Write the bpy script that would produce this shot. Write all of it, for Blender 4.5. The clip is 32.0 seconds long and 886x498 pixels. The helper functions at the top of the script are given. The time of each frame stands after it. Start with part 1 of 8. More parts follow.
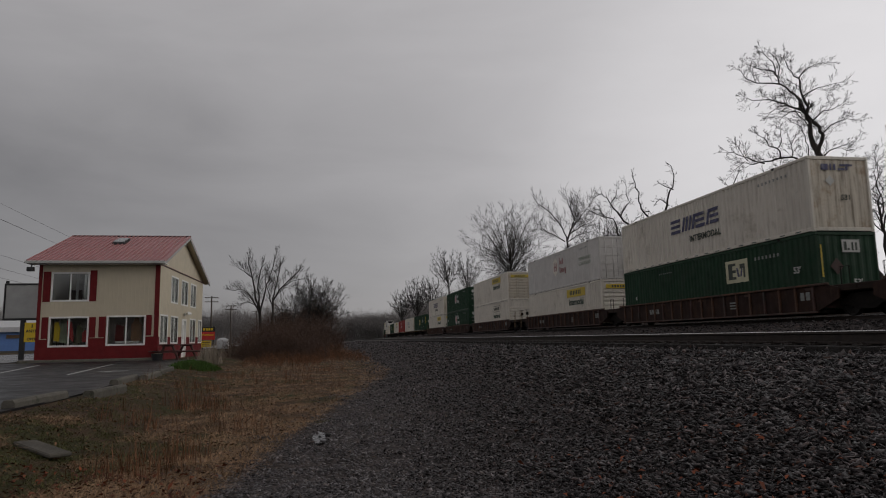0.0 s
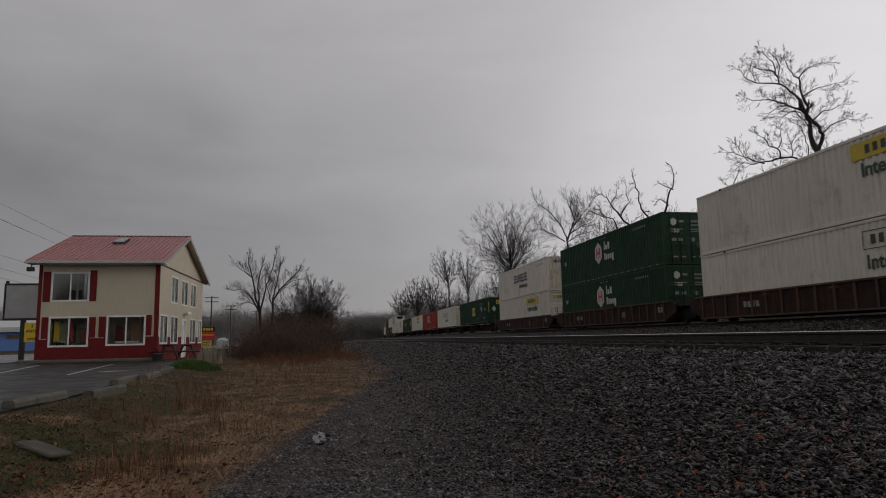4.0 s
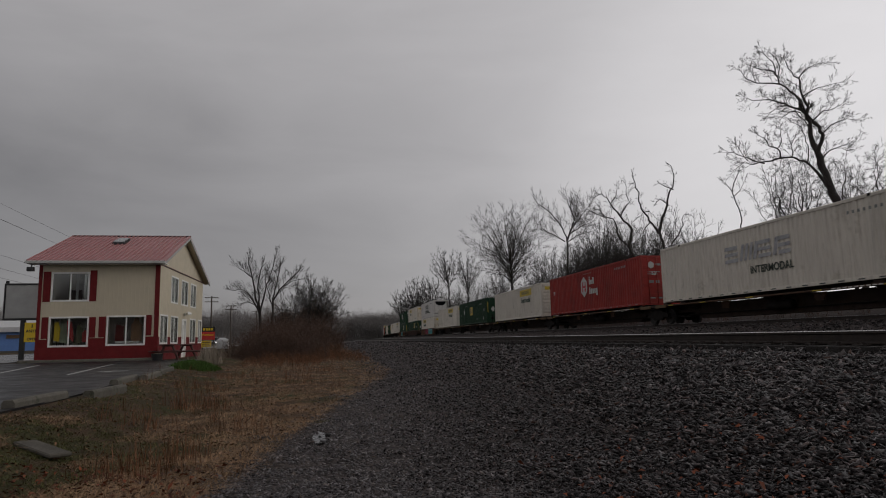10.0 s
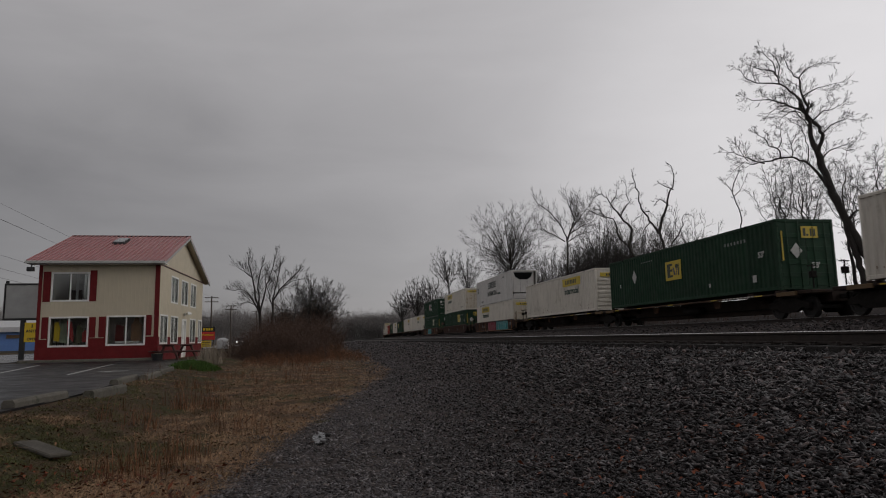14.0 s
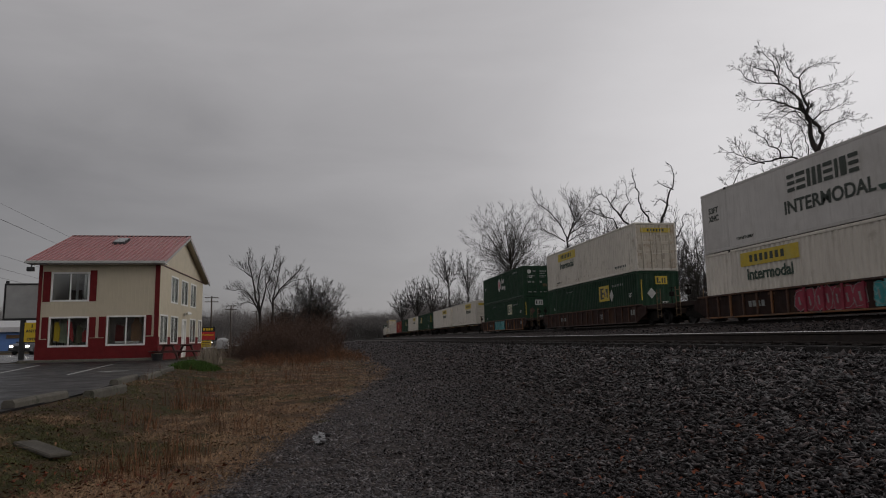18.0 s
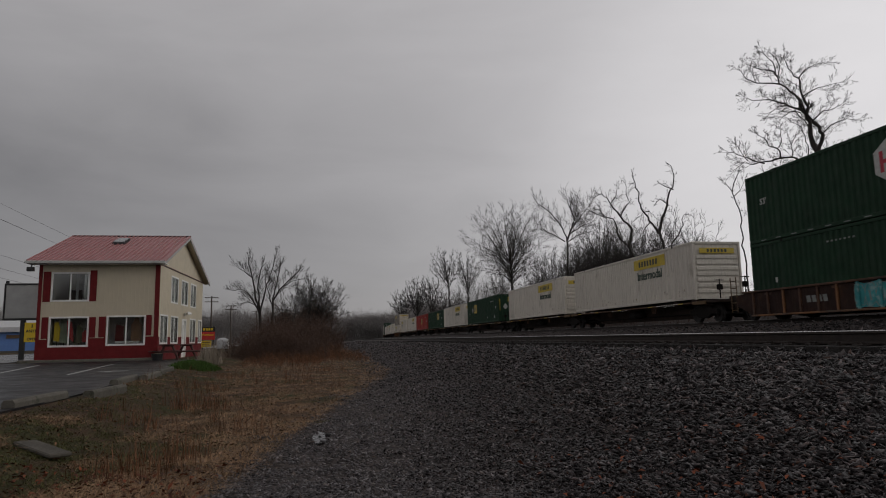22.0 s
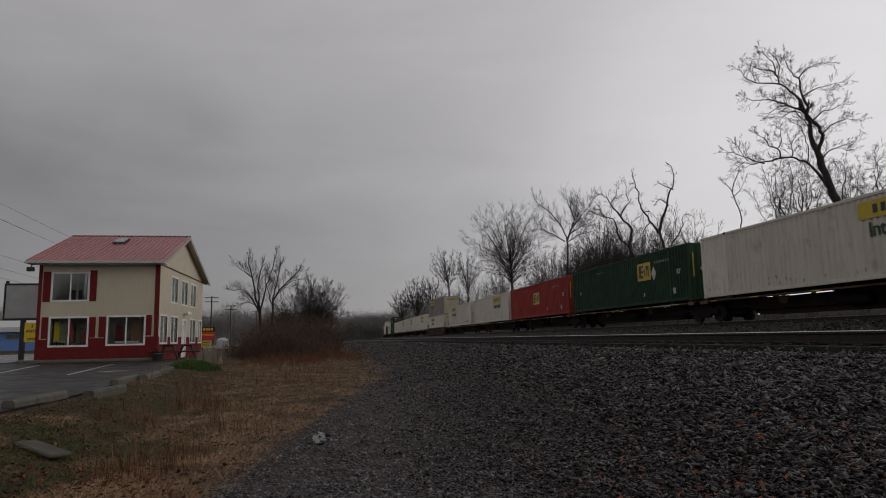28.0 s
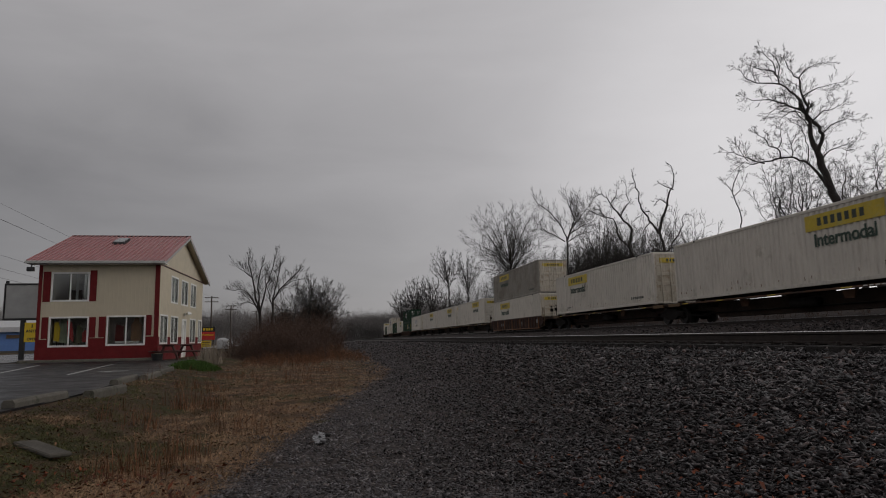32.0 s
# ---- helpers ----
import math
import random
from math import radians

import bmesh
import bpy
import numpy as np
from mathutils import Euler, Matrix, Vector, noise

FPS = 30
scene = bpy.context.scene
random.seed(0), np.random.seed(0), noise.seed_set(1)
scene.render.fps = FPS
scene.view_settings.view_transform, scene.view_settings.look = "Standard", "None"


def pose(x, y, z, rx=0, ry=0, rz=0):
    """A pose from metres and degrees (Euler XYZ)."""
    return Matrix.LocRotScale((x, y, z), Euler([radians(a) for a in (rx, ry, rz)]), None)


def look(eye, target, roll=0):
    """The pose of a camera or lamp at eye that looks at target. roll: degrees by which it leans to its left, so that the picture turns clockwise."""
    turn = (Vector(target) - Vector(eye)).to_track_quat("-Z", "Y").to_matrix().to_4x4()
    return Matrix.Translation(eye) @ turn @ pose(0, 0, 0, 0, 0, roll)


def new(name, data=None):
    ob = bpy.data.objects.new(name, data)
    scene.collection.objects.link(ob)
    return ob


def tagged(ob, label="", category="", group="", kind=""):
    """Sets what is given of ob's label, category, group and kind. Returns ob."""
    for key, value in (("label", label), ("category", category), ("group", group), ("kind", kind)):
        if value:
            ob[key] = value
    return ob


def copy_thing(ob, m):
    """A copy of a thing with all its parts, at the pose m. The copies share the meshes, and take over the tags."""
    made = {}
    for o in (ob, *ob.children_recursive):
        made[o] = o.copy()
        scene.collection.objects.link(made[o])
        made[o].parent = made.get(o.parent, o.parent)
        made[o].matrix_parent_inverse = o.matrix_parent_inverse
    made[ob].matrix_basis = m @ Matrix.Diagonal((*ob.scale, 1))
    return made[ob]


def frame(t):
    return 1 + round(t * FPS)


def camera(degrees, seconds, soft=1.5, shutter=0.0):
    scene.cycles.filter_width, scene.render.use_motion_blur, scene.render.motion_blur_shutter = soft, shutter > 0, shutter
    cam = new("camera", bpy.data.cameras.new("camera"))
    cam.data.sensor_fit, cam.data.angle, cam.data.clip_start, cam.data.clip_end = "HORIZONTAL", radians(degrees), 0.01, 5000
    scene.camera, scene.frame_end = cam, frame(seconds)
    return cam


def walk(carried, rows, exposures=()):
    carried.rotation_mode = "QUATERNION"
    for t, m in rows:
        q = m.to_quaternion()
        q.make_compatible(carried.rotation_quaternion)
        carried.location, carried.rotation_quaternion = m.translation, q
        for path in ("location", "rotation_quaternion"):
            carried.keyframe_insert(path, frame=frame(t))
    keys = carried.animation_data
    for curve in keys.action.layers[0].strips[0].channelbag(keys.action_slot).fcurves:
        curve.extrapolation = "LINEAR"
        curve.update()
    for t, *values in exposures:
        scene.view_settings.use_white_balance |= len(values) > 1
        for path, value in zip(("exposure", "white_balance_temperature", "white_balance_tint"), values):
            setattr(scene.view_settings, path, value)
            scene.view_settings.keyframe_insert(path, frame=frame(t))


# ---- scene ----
cam = camera(68.16, 32.0, soft=1.0, shutter=0.14)
EYE = Vector((0, 0, 1.1))
AIM = Vector((math.sin(radians(9.739)) * math.cos(radians(7.702)), math.cos(radians(9.739)) * math.cos(radians(7.702)), math.sin(radians(7.702))))
VIEW = look(EYE, EYE + AIM * 10, -1.1234)
walk(cam, [(0, VIEW), (32.0, VIEW)], [(0, 0.0), (32.0, 0.0)])

# ---- light: an overcast winter sky, a little brighter behind and to the east ----
SUN_EL, SUN_AZ = radians(28), radians(98)


def make_world():
    w = bpy.data.worlds.new("overcast_sky")
    scene.world = w
    w.use_nodes = True
    nt = w.node_tree
    nt.nodes.clear()
    N, K = nt.nodes.new, nt.links.new
    co = N("ShaderNodeTexCoord")

    def math_node(op, a, b=None, clamp=False):
        m = N("ShaderNodeMath")
        m.operation, m.use_clamp = op, clamp
        for i, v in enumerate((a, b)):
            if v is None:
                continue
            if isinstance(v, (int, float)):
                m.inputs[i].default_value = v
            else:
                K(v, m.inputs[i])
        return m.outputs[0]

    def lobe(az, el, lo, hi):
        d = N("ShaderNodeVectorMath")
        d.operation = "DOT_PRODUCT"
        K(co.outputs["Generated"], d.inputs[0])
        a, e = radians(az), radians(el)
        d.inputs[1].default_value = (math.sin(a) * math.cos(e), math.cos(a) * math.cos(e), math.sin(e))
        r = N("ShaderNodeMapRange")
        r.interpolation_type = "SMOOTHSTEP"
        r.inputs[1].default_value, r.inputs[2].default_value = lo, hi
        K(d.outputs["Value"], r.inputs[0])
        return r.outputs[0]

    mp = N("ShaderNodeMapping")
    mp.inputs["Scale"].default_value = (1.0, 1.0, 3.2)
    K(co.outputs["Generated"], mp.inputs[0])
    n1 = N("ShaderNodeTexNoise")
    n1.inputs["Scale"].default_value, n1.inputs["Detail"].default_value, n1.inputs["Roughness"].default_value = 2.3, 6, 0.52
    n1.inputs["Distortion"].default_value = 0.4
    K(mp.outputs[0], n1.inputs[0])
    v = math_node("MULTIPLY", math_node("SUBTRACT", n1.outputs[0], 0.5), SKY_CLOUD)
    v = math_node("ADD", v, SKY_BASE)
    v = math_node("SUBTRACT", v, math_node("MULTIPLY", math_node("MULTIPLY", lobe(-48, 4, 0.25, 1.0), math_node("SUBTRACT", 1.0, lobe(0, 90, 0.18, 0.62))), SKY_DARK))
    v = math_node("ADD", v, math_node("MULTIPLY", lobe(50, 8, 0.80, 1.0), SKY_GLOW))
    v = math_node("ADD", v, math_node("MULTIPLY", lobe(102, 20, 0.0, 1.0), SKY_BACK))
    v = math_node("SUBTRACT", v, math_node("MULTIPLY", lobe(0, 90, 0.5, 0.95), SKY_TOP))
    v = math_node("MAXIMUM", v, 0.05)
    tint = N("ShaderNodeMix")
    tint.data_type = "RGBA"
    tint.inputs[6].default_value, tint.inputs[7].default_value = (1.0, 0.965, 0.99, 1), (1.0, 0.975, 0.985, 1)
    K(v, tint.inputs[0])
    sc = N("ShaderNodeVectorMath")
    sc.operation = "SCALE"
    K(tint.outputs[2], sc.inputs[0])
    K(v, sc.inputs["Scale"])
    b1 = N("ShaderNodeBackground")
    K(sc.outputs[0], b1.inputs[0])
    sky = N("ShaderNodeTexSky")
    sky.sky_type, sky.sun_disc = "NISHITA", False
    sky.sun_elevation, sky.sun_rotation = SUN_EL, SUN_AZ
    b2 = N("ShaderNodeBackground")
    b2.inputs[1].default_value = 0.004
    K(sky.outputs[0], b2.inputs[0])
    add = N("ShaderNodeAddShader")
    K(b1.outputs[0], add.inputs[0])
    K(b2.outputs[0], add.inputs[1])
    out = N("ShaderNodeOutputWorld")
    K(add.outputs[0], out.inputs[0])


SKY_BASE, SKY_CLOUD, SKY_DARK, SKY_GLOW, SKY_BACK, SKY_TOP = 0.445, 0.19, 0.25, 0.18, 0.19, 0.20
make_world()
sun = bpy.data.lights.new("sun", "SUN")
sun.energy, sun.angle, sun.color = 0.42, radians(40), (1.0, 0.97, 0.92)
sun_ob = new("sun", sun)
sun_ob.matrix_basis = look((math.sin(SUN_AZ) * 50, math.cos(SUN_AZ) * 50, math.tan(SUN_EL) * 50), (0, 0, 0))


# ---- materials ----
def paint(name, color, rough=0.7, metal=0.0, scale=6.0, vary=0.25, fine=60.0, bump=0.15, bump_scale=40.0, second=None, mix=0.0,
          streak=0.0, coords="Object", mix_scale=1.5, rand=0.0, voronoi=0.0, vscale=20.0, spec=0.5, stretch=(1, 1, 1), glow=0.0):
    m = bpy.data.materials.new(name)
    m.use_nodes = True
    nt = m.node_tree
    N, K = nt.nodes.new, nt.links.new
    bs = nt.nodes["Principled BSDF"]
    co = N("ShaderNodeTexCoord")
    mp = N("ShaderNodeMapping")
    mp.inputs["Scale"].default_value = stretch
    K(co.outputs[coords], mp.inputs[0])
    src = mp.outputs[0]
    if rand:
        oi = N("ShaderNodeObjectInfo")
        ad = N("ShaderNodeVectorMath")
        ad.operation = "MULTIPLY_ADD"
        ad.inputs[1].default_value = (37.0, 37.0, 37.0)
        K(oi.outputs["Random"], ad.inputs[0])
        K(src, ad.inputs[2])
        src = ad.outputs[0]

    def noise_node(s, d, r=0.6, v=None):
        n = N("ShaderNodeTexNoise")
        n.inputs["Scale"].default_value, n.inputs["Detail"].default_value, n.inputs["Roughness"].default_value = s, d, r
        K(v or src, n.inputs[0])
        return n.outputs[0]

    def ramp(v, lo, hi, a, b):
        r = N("ShaderNodeMapRange")
        for i, x in enumerate((lo, hi, a, b)):
            r.inputs[i + 1].default_value = x
        K(v, r.inputs[0])
        return r.outputs[0]

    def mixer(f, a, b, mode="MIX"):
        x = N("ShaderNodeMix")
        x.data_type, x.blend_type = "RGBA", mode
        for i, v in ((0, f), (6, a), (7, b)):
            if hasattr(v, "is_output"):
                K(v, x.inputs[i])
            elif i == 0:
                x.inputs[0].default_value = v
            else:
                x.inputs[i].default_value = (*v[:3], 1)
        return x.outputs[2]

    col = (*color, 1)
    dark = [c * (1 - vary) for c in color]
    lite = [min(1, c * (1 + vary)) for c in color]
    out = mixer(ramp(noise_node(scale, 6), 0.3, 0.7, 0, 1), dark, lite)
    if second:
        out = mixer(ramp(noise_node(mix_scale, 7, 0.68), 0.52 - mix * 0.25, 0.66 - mix * 0.25, 0, 1), out, second)
    if streak:
        m2 = N("ShaderNodeMapping")
        m2.inputs["Scale"].default_value = (9.0, 9.0, 0.7)
        K(src, m2.inputs[0])
        out = mixer(ramp(noise_node(1.0, 6, 0.7, m2.outputs[0]), 0.5, 0.75, 0, streak), out, (0.11, 0.075, 0.045))
    f = ramp(noise_node(fine, 3), 0.25, 0.75, 1 - vary * 0.6, 1 + vary * 0.6)
    sc = N("ShaderNodeVectorMath")
    sc.operation = "SCALE"
    K(out, sc.inputs[0])
    K(f, sc.inputs["Scale"])
    out = sc.outputs[0]
    if rand:
        r2 = N("ShaderNodeVectorMath")
        r2.operation = "SCALE"
        K(out, r2.inputs[0])
        K(ramp(oi.outputs["Random"], 0, 1, 1 - rand, 1 + rand), r2.inputs["Scale"])
        out = r2.outputs[0]
    K(out, bs.inputs["Base Color"])
    K(ramp(noise_node(scale * 2.3, 4), 0.3, 0.7, max(0.03, rough - 0.12), min(1, rough + 0.1)), bs.inputs["Roughness"])
    bs.inputs["Metallic"].default_value = metal
    bs.inputs["Specular IOR Level"].default_value = spec
    h = noise_node(bump_scale, 4)
    if voronoi:
        vo = N("ShaderNodeTexVoronoi")
        vo.inputs["Scale"].default_value = vscale
        K(src, vo.inputs[0])
        mm = N("ShaderNodeMath")
        mm.operation = "MULTIPLY_ADD"
        mm.inputs[1].default_value = -voronoi
        K(vo.outputs["Distance"], mm.inputs[0])
        K(h, mm.inputs[2])
        h = mm.outputs[0]
    bp = N("ShaderNodeBump")
    bp.inputs["Strength"].default_value, bp.inputs["Distance"].default_value = bump, 0.02
    K(h, bp.inputs["Height"])
    K(bp.outputs[0], bs.inputs["Normal"])
    if glow:
        bs.inputs["Emission Color"].default_value = (*color, 1)
        bs.inputs["Emission Strength"].default_value = glow
    return m


def glass(name, tint=(0.86, 0.88, 0.88), rough=0.03):
    m = bpy.data.materials.new(name)
    m.use_nodes = True
    nt = m.node_tree
    nt.nodes.remove(nt.nodes["Principled BSDF"])
    N, K = nt.nodes.new, nt.links.new
    tr, gl, fr, mx = N("ShaderNodeBsdfTransparent"), N("ShaderNodeBsdfGlossy"), N("ShaderNodeLayerWeight"), N("ShaderNodeMixShader")
    tr.inputs[0].default_value = (*tint, 1)
    gl.inputs["Roughness"].default_value = rough
    fr.inputs[0].default_value = 0.5
    pw, ml = N("ShaderNodeMath"), N("ShaderNodeMath")
    pw.operation, ml.operation = "POWER", "MULTIPLY_ADD"
    pw.inputs[1].default_value, ml.inputs[1].default_value, ml.inputs[2].default_value = 5.0, 0.8, 0.07
    K(fr.outputs["Facing"], pw.inputs[0])
    K(pw.outputs[0], ml.inputs[0])
    K(ml.outputs[0], mx.inputs[0])
    K(tr.outputs[0], mx.inputs[1])
    K(gl.outputs[0], mx.inputs[2])
    K(mx.outputs[0], nt.nodes["Material Output"].inputs[0])
    return m


M = {}
M["rail_side"] = paint("rusty_rail", (0.024, 0.017, 0.014), 0.6, spec=0.35, scale=8, vary=0.4)
M["rail_head"] = paint("worn_rail_steel", (0.45, 0.44, 0.43), 0.28, 1.0, scale=8, vary=0.1, bump=0.03)
M["tie"] = paint("creosoted_timber", (0.014, 0.011, 0.0095), 0.85, scale=5, vary=0.4, bump=0.5, rand=0.3, stretch=(1, 6, 6))
M["soil"] = paint("damp_ground", (0.085, 0.07, 0.05), 0.9, scale=1.2, vary=0.35, fine=30, bump=0.7, bump_scale=25, second=(0.06, 0.075, 0.03), mix=0.25, mix_scale=0.45)
M["asphalt"] = paint("wet_asphalt", (0.0115, 0.011, 0.0125), 0.42, spec=0.11, scale=0.8, vary=0.3, fine=150, bump=0.15, bump_scale=140, second=(0.011, 0.011, 0.012), mix_scale=0.5)
M["road"] = paint("wet_road", (0.075, 0.075, 0.076), 0.3, scale=0.5, vary=0.2, fine=100, bump=0.1)
M["line"] = paint("road_marking", (0.3, 0.3, 0.29), 0.6, scale=4, vary=0.25, second=(0.1, 0.1, 0.1), mix_scale=8)
M["concrete"] = paint("weathered_concrete", (0.11, 0.1, 0.083), 0.85, spec=0.3, scale=3, vary=0.3, fine=60, bump=0.4, second=(0.04, 0.042, 0.028), mix_scale=3, rand=0.15)
def strands(m, lo, hi):
    """each blade or leaf of a mesh a little lighter or darker"""
    nt = m.node_tree
    bs = nt.nodes["Principled BSDF"]
    old = bs.inputs["Base Color"].links[0].from_socket
    ge, mr, sc = nt.nodes.new("ShaderNodeNewGeometry"), nt.nodes.new("ShaderNodeMapRange"), nt.nodes.new("ShaderNodeVectorMath")
    mr.inputs[3].default_value, mr.inputs[4].default_value = lo, hi
    sc.operation = "SCALE"
    nt.links.new(ge.outputs["Random Per Island"], mr.inputs[0])
    nt.links.new(old, sc.inputs[0])
    nt.links.new(mr.outputs[0], sc.inputs["Scale"])
    nt.links.new(sc.outputs[0], bs.inputs["Base Color"])
    bs.inputs["Specular IOR Level"].default_value = 0.2
    return m


M["slab"] = paint("dark_old_concrete", (0.085, 0.077, 0.065), 0.95, scale=4, vary=0.35, fine=60, bump=0.5, spec=0.15)
M["dry"] = strands(paint("dry_grass", (0.31, 0.195, 0.115), 0.9, scale=1.2, vary=0.3, fine=9, second=(0.13, 0.085, 0.045), mix=0.1, mix_scale=0.9), 0.5, 1.35)
M["russet"] = strands(paint("russet_weeds", (0.16, 0.078, 0.042), 0.9, scale=2, vary=0.4, fine=9), 0.4, 1.6)
M["green"] = strands(paint("green_grass", (0.085, 0.085, 0.03), 0.85, scale=2, vary=0.35, fine=9, second=(0.12, 0.085, 0.04), mix_scale=1.2), 0.5, 1.4)
M["lush"] = strands(paint("lush_grass", (0.05, 0.095, 0.018), 0.85, scale=2, vary=0.35, fine=9), 0.5, 1.5)
M["leaf"] = strands(paint("fallen_leaf", (0.12, 0.034, 0.015), 0.7, scale=20, vary=0.5, fine=9), 0.35, 1.8)
M["litter"] = strands(paint("brown_leaf_litter", (0.12, 0.066, 0.036), 0.8, scale=20, vary=0.4, fine=9), 0.35, 1.7)
M["bark"] = paint("bark", (0.028, 0.024, 0.021), 0.9, scale=2, vary=0.3, fine=20, bump=0.6, bump_scale=14)
# bark of the far trees, a touch lighter to stand for haze
M["bark_far"] = paint("hazed_bark", (0.033, 0.03, 0.029), 0.9, scale=2, vary=0.3, fine=20)
M["brush"] = paint("brush_stems", (0.085, 0.049, 0.034), 0.9, scale=1, vary=0.4, fine=8)
# haze over the far woods and rise is put into these greys
M["wood_far"] = paint("distant_wood_haze", (0.21, 0.196, 0.19), 0.95, scale=0.05, vary=0.2, fine=0.5)
M["hill"] = paint("distant_hillside", (0.075, 0.073, 0.075), 0.95, scale=0.05, vary=0.2, fine=1)
M["siding"] = paint("cream_siding", (0.52, 0.455, 0.335), 0.6, scale=1.5, vary=0.06, fine=40, bump=0.05, second=(0.46, 0.41, 0.3), mix=-0.1, mix_scale=1.1)
M["red"] = paint("barn_red_paint", (0.135, 0.013, 0.014), 0.75, spec=0.2, scale=2, vary=0.15, fine=40, bump=0.08)
M["roof"] = paint("red_metal_roof", (0.30, 0.12, 0.12), 0.45, scale=1.2, vary=0.15, fine=30, bump=0.03, second=(0.25, 0.115, 0.11), mix_scale=1.4)
M["white"] = paint("white_trim", (0.72, 0.71, 0.68), 0.5, scale=3, vary=0.08, bump=0.04)
M["gutter"] = paint("grey_white_gutter", (0.42, 0.42, 0.40), 0.5, scale=3, vary=0.12, bump=0.04)
M["curtain"] = paint("pale_curtain", (0.55, 0.54, 0.5), 0.9, scale=4, vary=0.2, stretch=(14, 14, 1))
M["dark_in"] = paint("interior", (0.6, 0.58, 0.55), 0.9, scale=2, vary=0.3)
M["glass"] = glass("window_glass")
M["skylight_pane"] = paint("grey_skylight_pane", (0.16, 0.165, 0.17), 0.25, scale=4, vary=0.2, bump=0.02)
M["black"] = paint("black_metal", (0.015, 0.015, 0.016), 0.55, scale=5, vary=0.2)
M["grey_board"] = paint("grey_sign_face", (0.34, 0.34, 0.33), 0.6, scale=2, vary=0.1, bump=0.03)
M["yellow"] = paint("yellow_sign", (0.75, 0.52, 0.02), 0.5, scale=5, vary=0.08, bump=0.03)
M["sign_red"] = paint("red_sign", (0.5, 0.03, 0.03), 0.5, scale=5, vary=0.1, bump=0.03)
M["blue"] = paint("blue_wall", (0.10, 0.20, 0.46), 0.6, scale=2, vary=0.1, bump=0.05)
M["pole"] = paint("pole_timber", (0.075, 0.06, 0.05), 0.9, scale=2, vary=0.3)
M["tank"] = paint("white_tank", (0.45, 0.45, 0.45), 0.45, scale=3, vary=0.08)
M["wood"] = paint("stained_timber", (0.075, 0.03, 0.025), 0.7, scale=3, vary=0.3)
# train
M["c_white"] = paint("white_container_paint", (0.60, 0.56, 0.49), 0.55, scale=0.6, vary=0.06, fine=30, bump=0.05, second=(0.40, 0.365, 0.30), mix=-0.2, mix_scale=0.9, streak=0.4, rand=0.08)
M["c_dirty"] = paint("soiled_container_paint", (0.27, 0.25, 0.215), 0.6, scale=0.9, vary=0.15, fine=30, bump=0.06, second=(0.20, 0.175, 0.145), mix=0.2, mix_scale=0.6, streak=0.35)
M["c_stained"] = paint("rust_streaked_paint", (0.52, 0.47, 0.385), 0.65, scale=0.9, vary=0.12, fine=30, bump=0.06, second=(0.33, 0.25, 0.17), mix=0.0, mix_scale=0.9, streak=0.9)
M["l_faint"] = paint("faded_lettering", (0.2, 0.21, 0.2), 0.6, scale=6, vary=0.2)
M["l_cream"] = paint("cream_panel", (0.5, 0.48, 0.33), 0.55, scale=3, vary=0.1)
M["c_grey"] = paint("grey_container_paint", (0.52, 0.50, 0.475), 0.5, scale=0.9, vary=0.1, fine=30, bump=0.04, streak=0.3, second=(0.44, 0.42, 0.39), mix=-0.1, mix_scale=0.5, rand=0.05)
M["c_green"] = paint("green_container_paint", (0.0088, 0.036, 0.0165), 0.68, spec=0.3, scale=0.9, vary=0.2, fine=30, bump=0.05, second=(0.014, 0.036, 0.019), mix_scale=0.7, rand=0.12)
M["c_red"] = paint("red_container_paint", (0.27, 0.03, 0.024), 0.65, spec=0.3, scale=0.9, vary=0.15, fine=30, bump=0.05, second=(0.20, 0.032, 0.027), mix_scale=0.6, streak=0.15, rand=0.08)
# sooty steel of the spine cars; also stands for shade on well-car platforms
M["spine"] = paint("soot_shade_steel", (0.026, 0.017, 0.0135), 0.8, scale=1.5, vary=0.35, second=(0.035, 0.02, 0.012), mix=-0.1, mix_scale=1.2, spec=0.2, rand=0.2)
# oxide brown with the shade between the side posts put into it
M["web"] = paint("oxide_web_shade", (0.026, 0.013, 0.011), 0.8, scale=1.5, vary=0.4, second=(0.05, 0.024, 0.014), mix=0.0, mix_scale=1.0, streak=0.3, rand=0.25, spec=0.2)
M["l_rose"] = paint("faded_red_lettering", (0.30, 0.15, 0.15), 0.6, scale=6, vary=0.2)
M["l_leaf"] = paint("faded_green_lettering", (0.34, 0.37, 0.31), 0.6, scale=6, vary=0.2)
M["rust"] = paint("rust_stain", (0.27, 0.2, 0.14), 0.8, scale=3, vary=0.25, second=(0.12, 0.07, 0.042), mix=0.25, mix_scale=1.6, stretch=(7, 7, 0.7))
M["car_brown"] = paint("oxide_brown_car", (0.05, 0.022, 0.018), 0.7, scale=1.5, vary=0.25, second=(0.032, 0.026, 0.022), mix=0.1, mix_scale=1.0, streak=0.3, rand=0.15)
M["deck"] = paint("rusty_deck_edge", (0.085, 0.044, 0.026), 0.75, scale=1.5, vary=0.35, second=(0.03, 0.02, 0.016), mix=0.1, mix_scale=0.8, spec=0.25, rand=0.2)
M["chord"] = paint("rusted_top_chord", (0.085, 0.036, 0.016), 0.75, scale=2, vary=0.35, second=(0.045, 0.024, 0.018), mix=0.3, mix_scale=0.9)
M["car_orange"] = paint("faded_orange_car", (0.19, 0.08, 0.028), 0.7, scale=1.5, vary=0.25, second=(0.08, 0.055, 0.04), mix=0.2, mix_scale=1.0, streak=0.3)
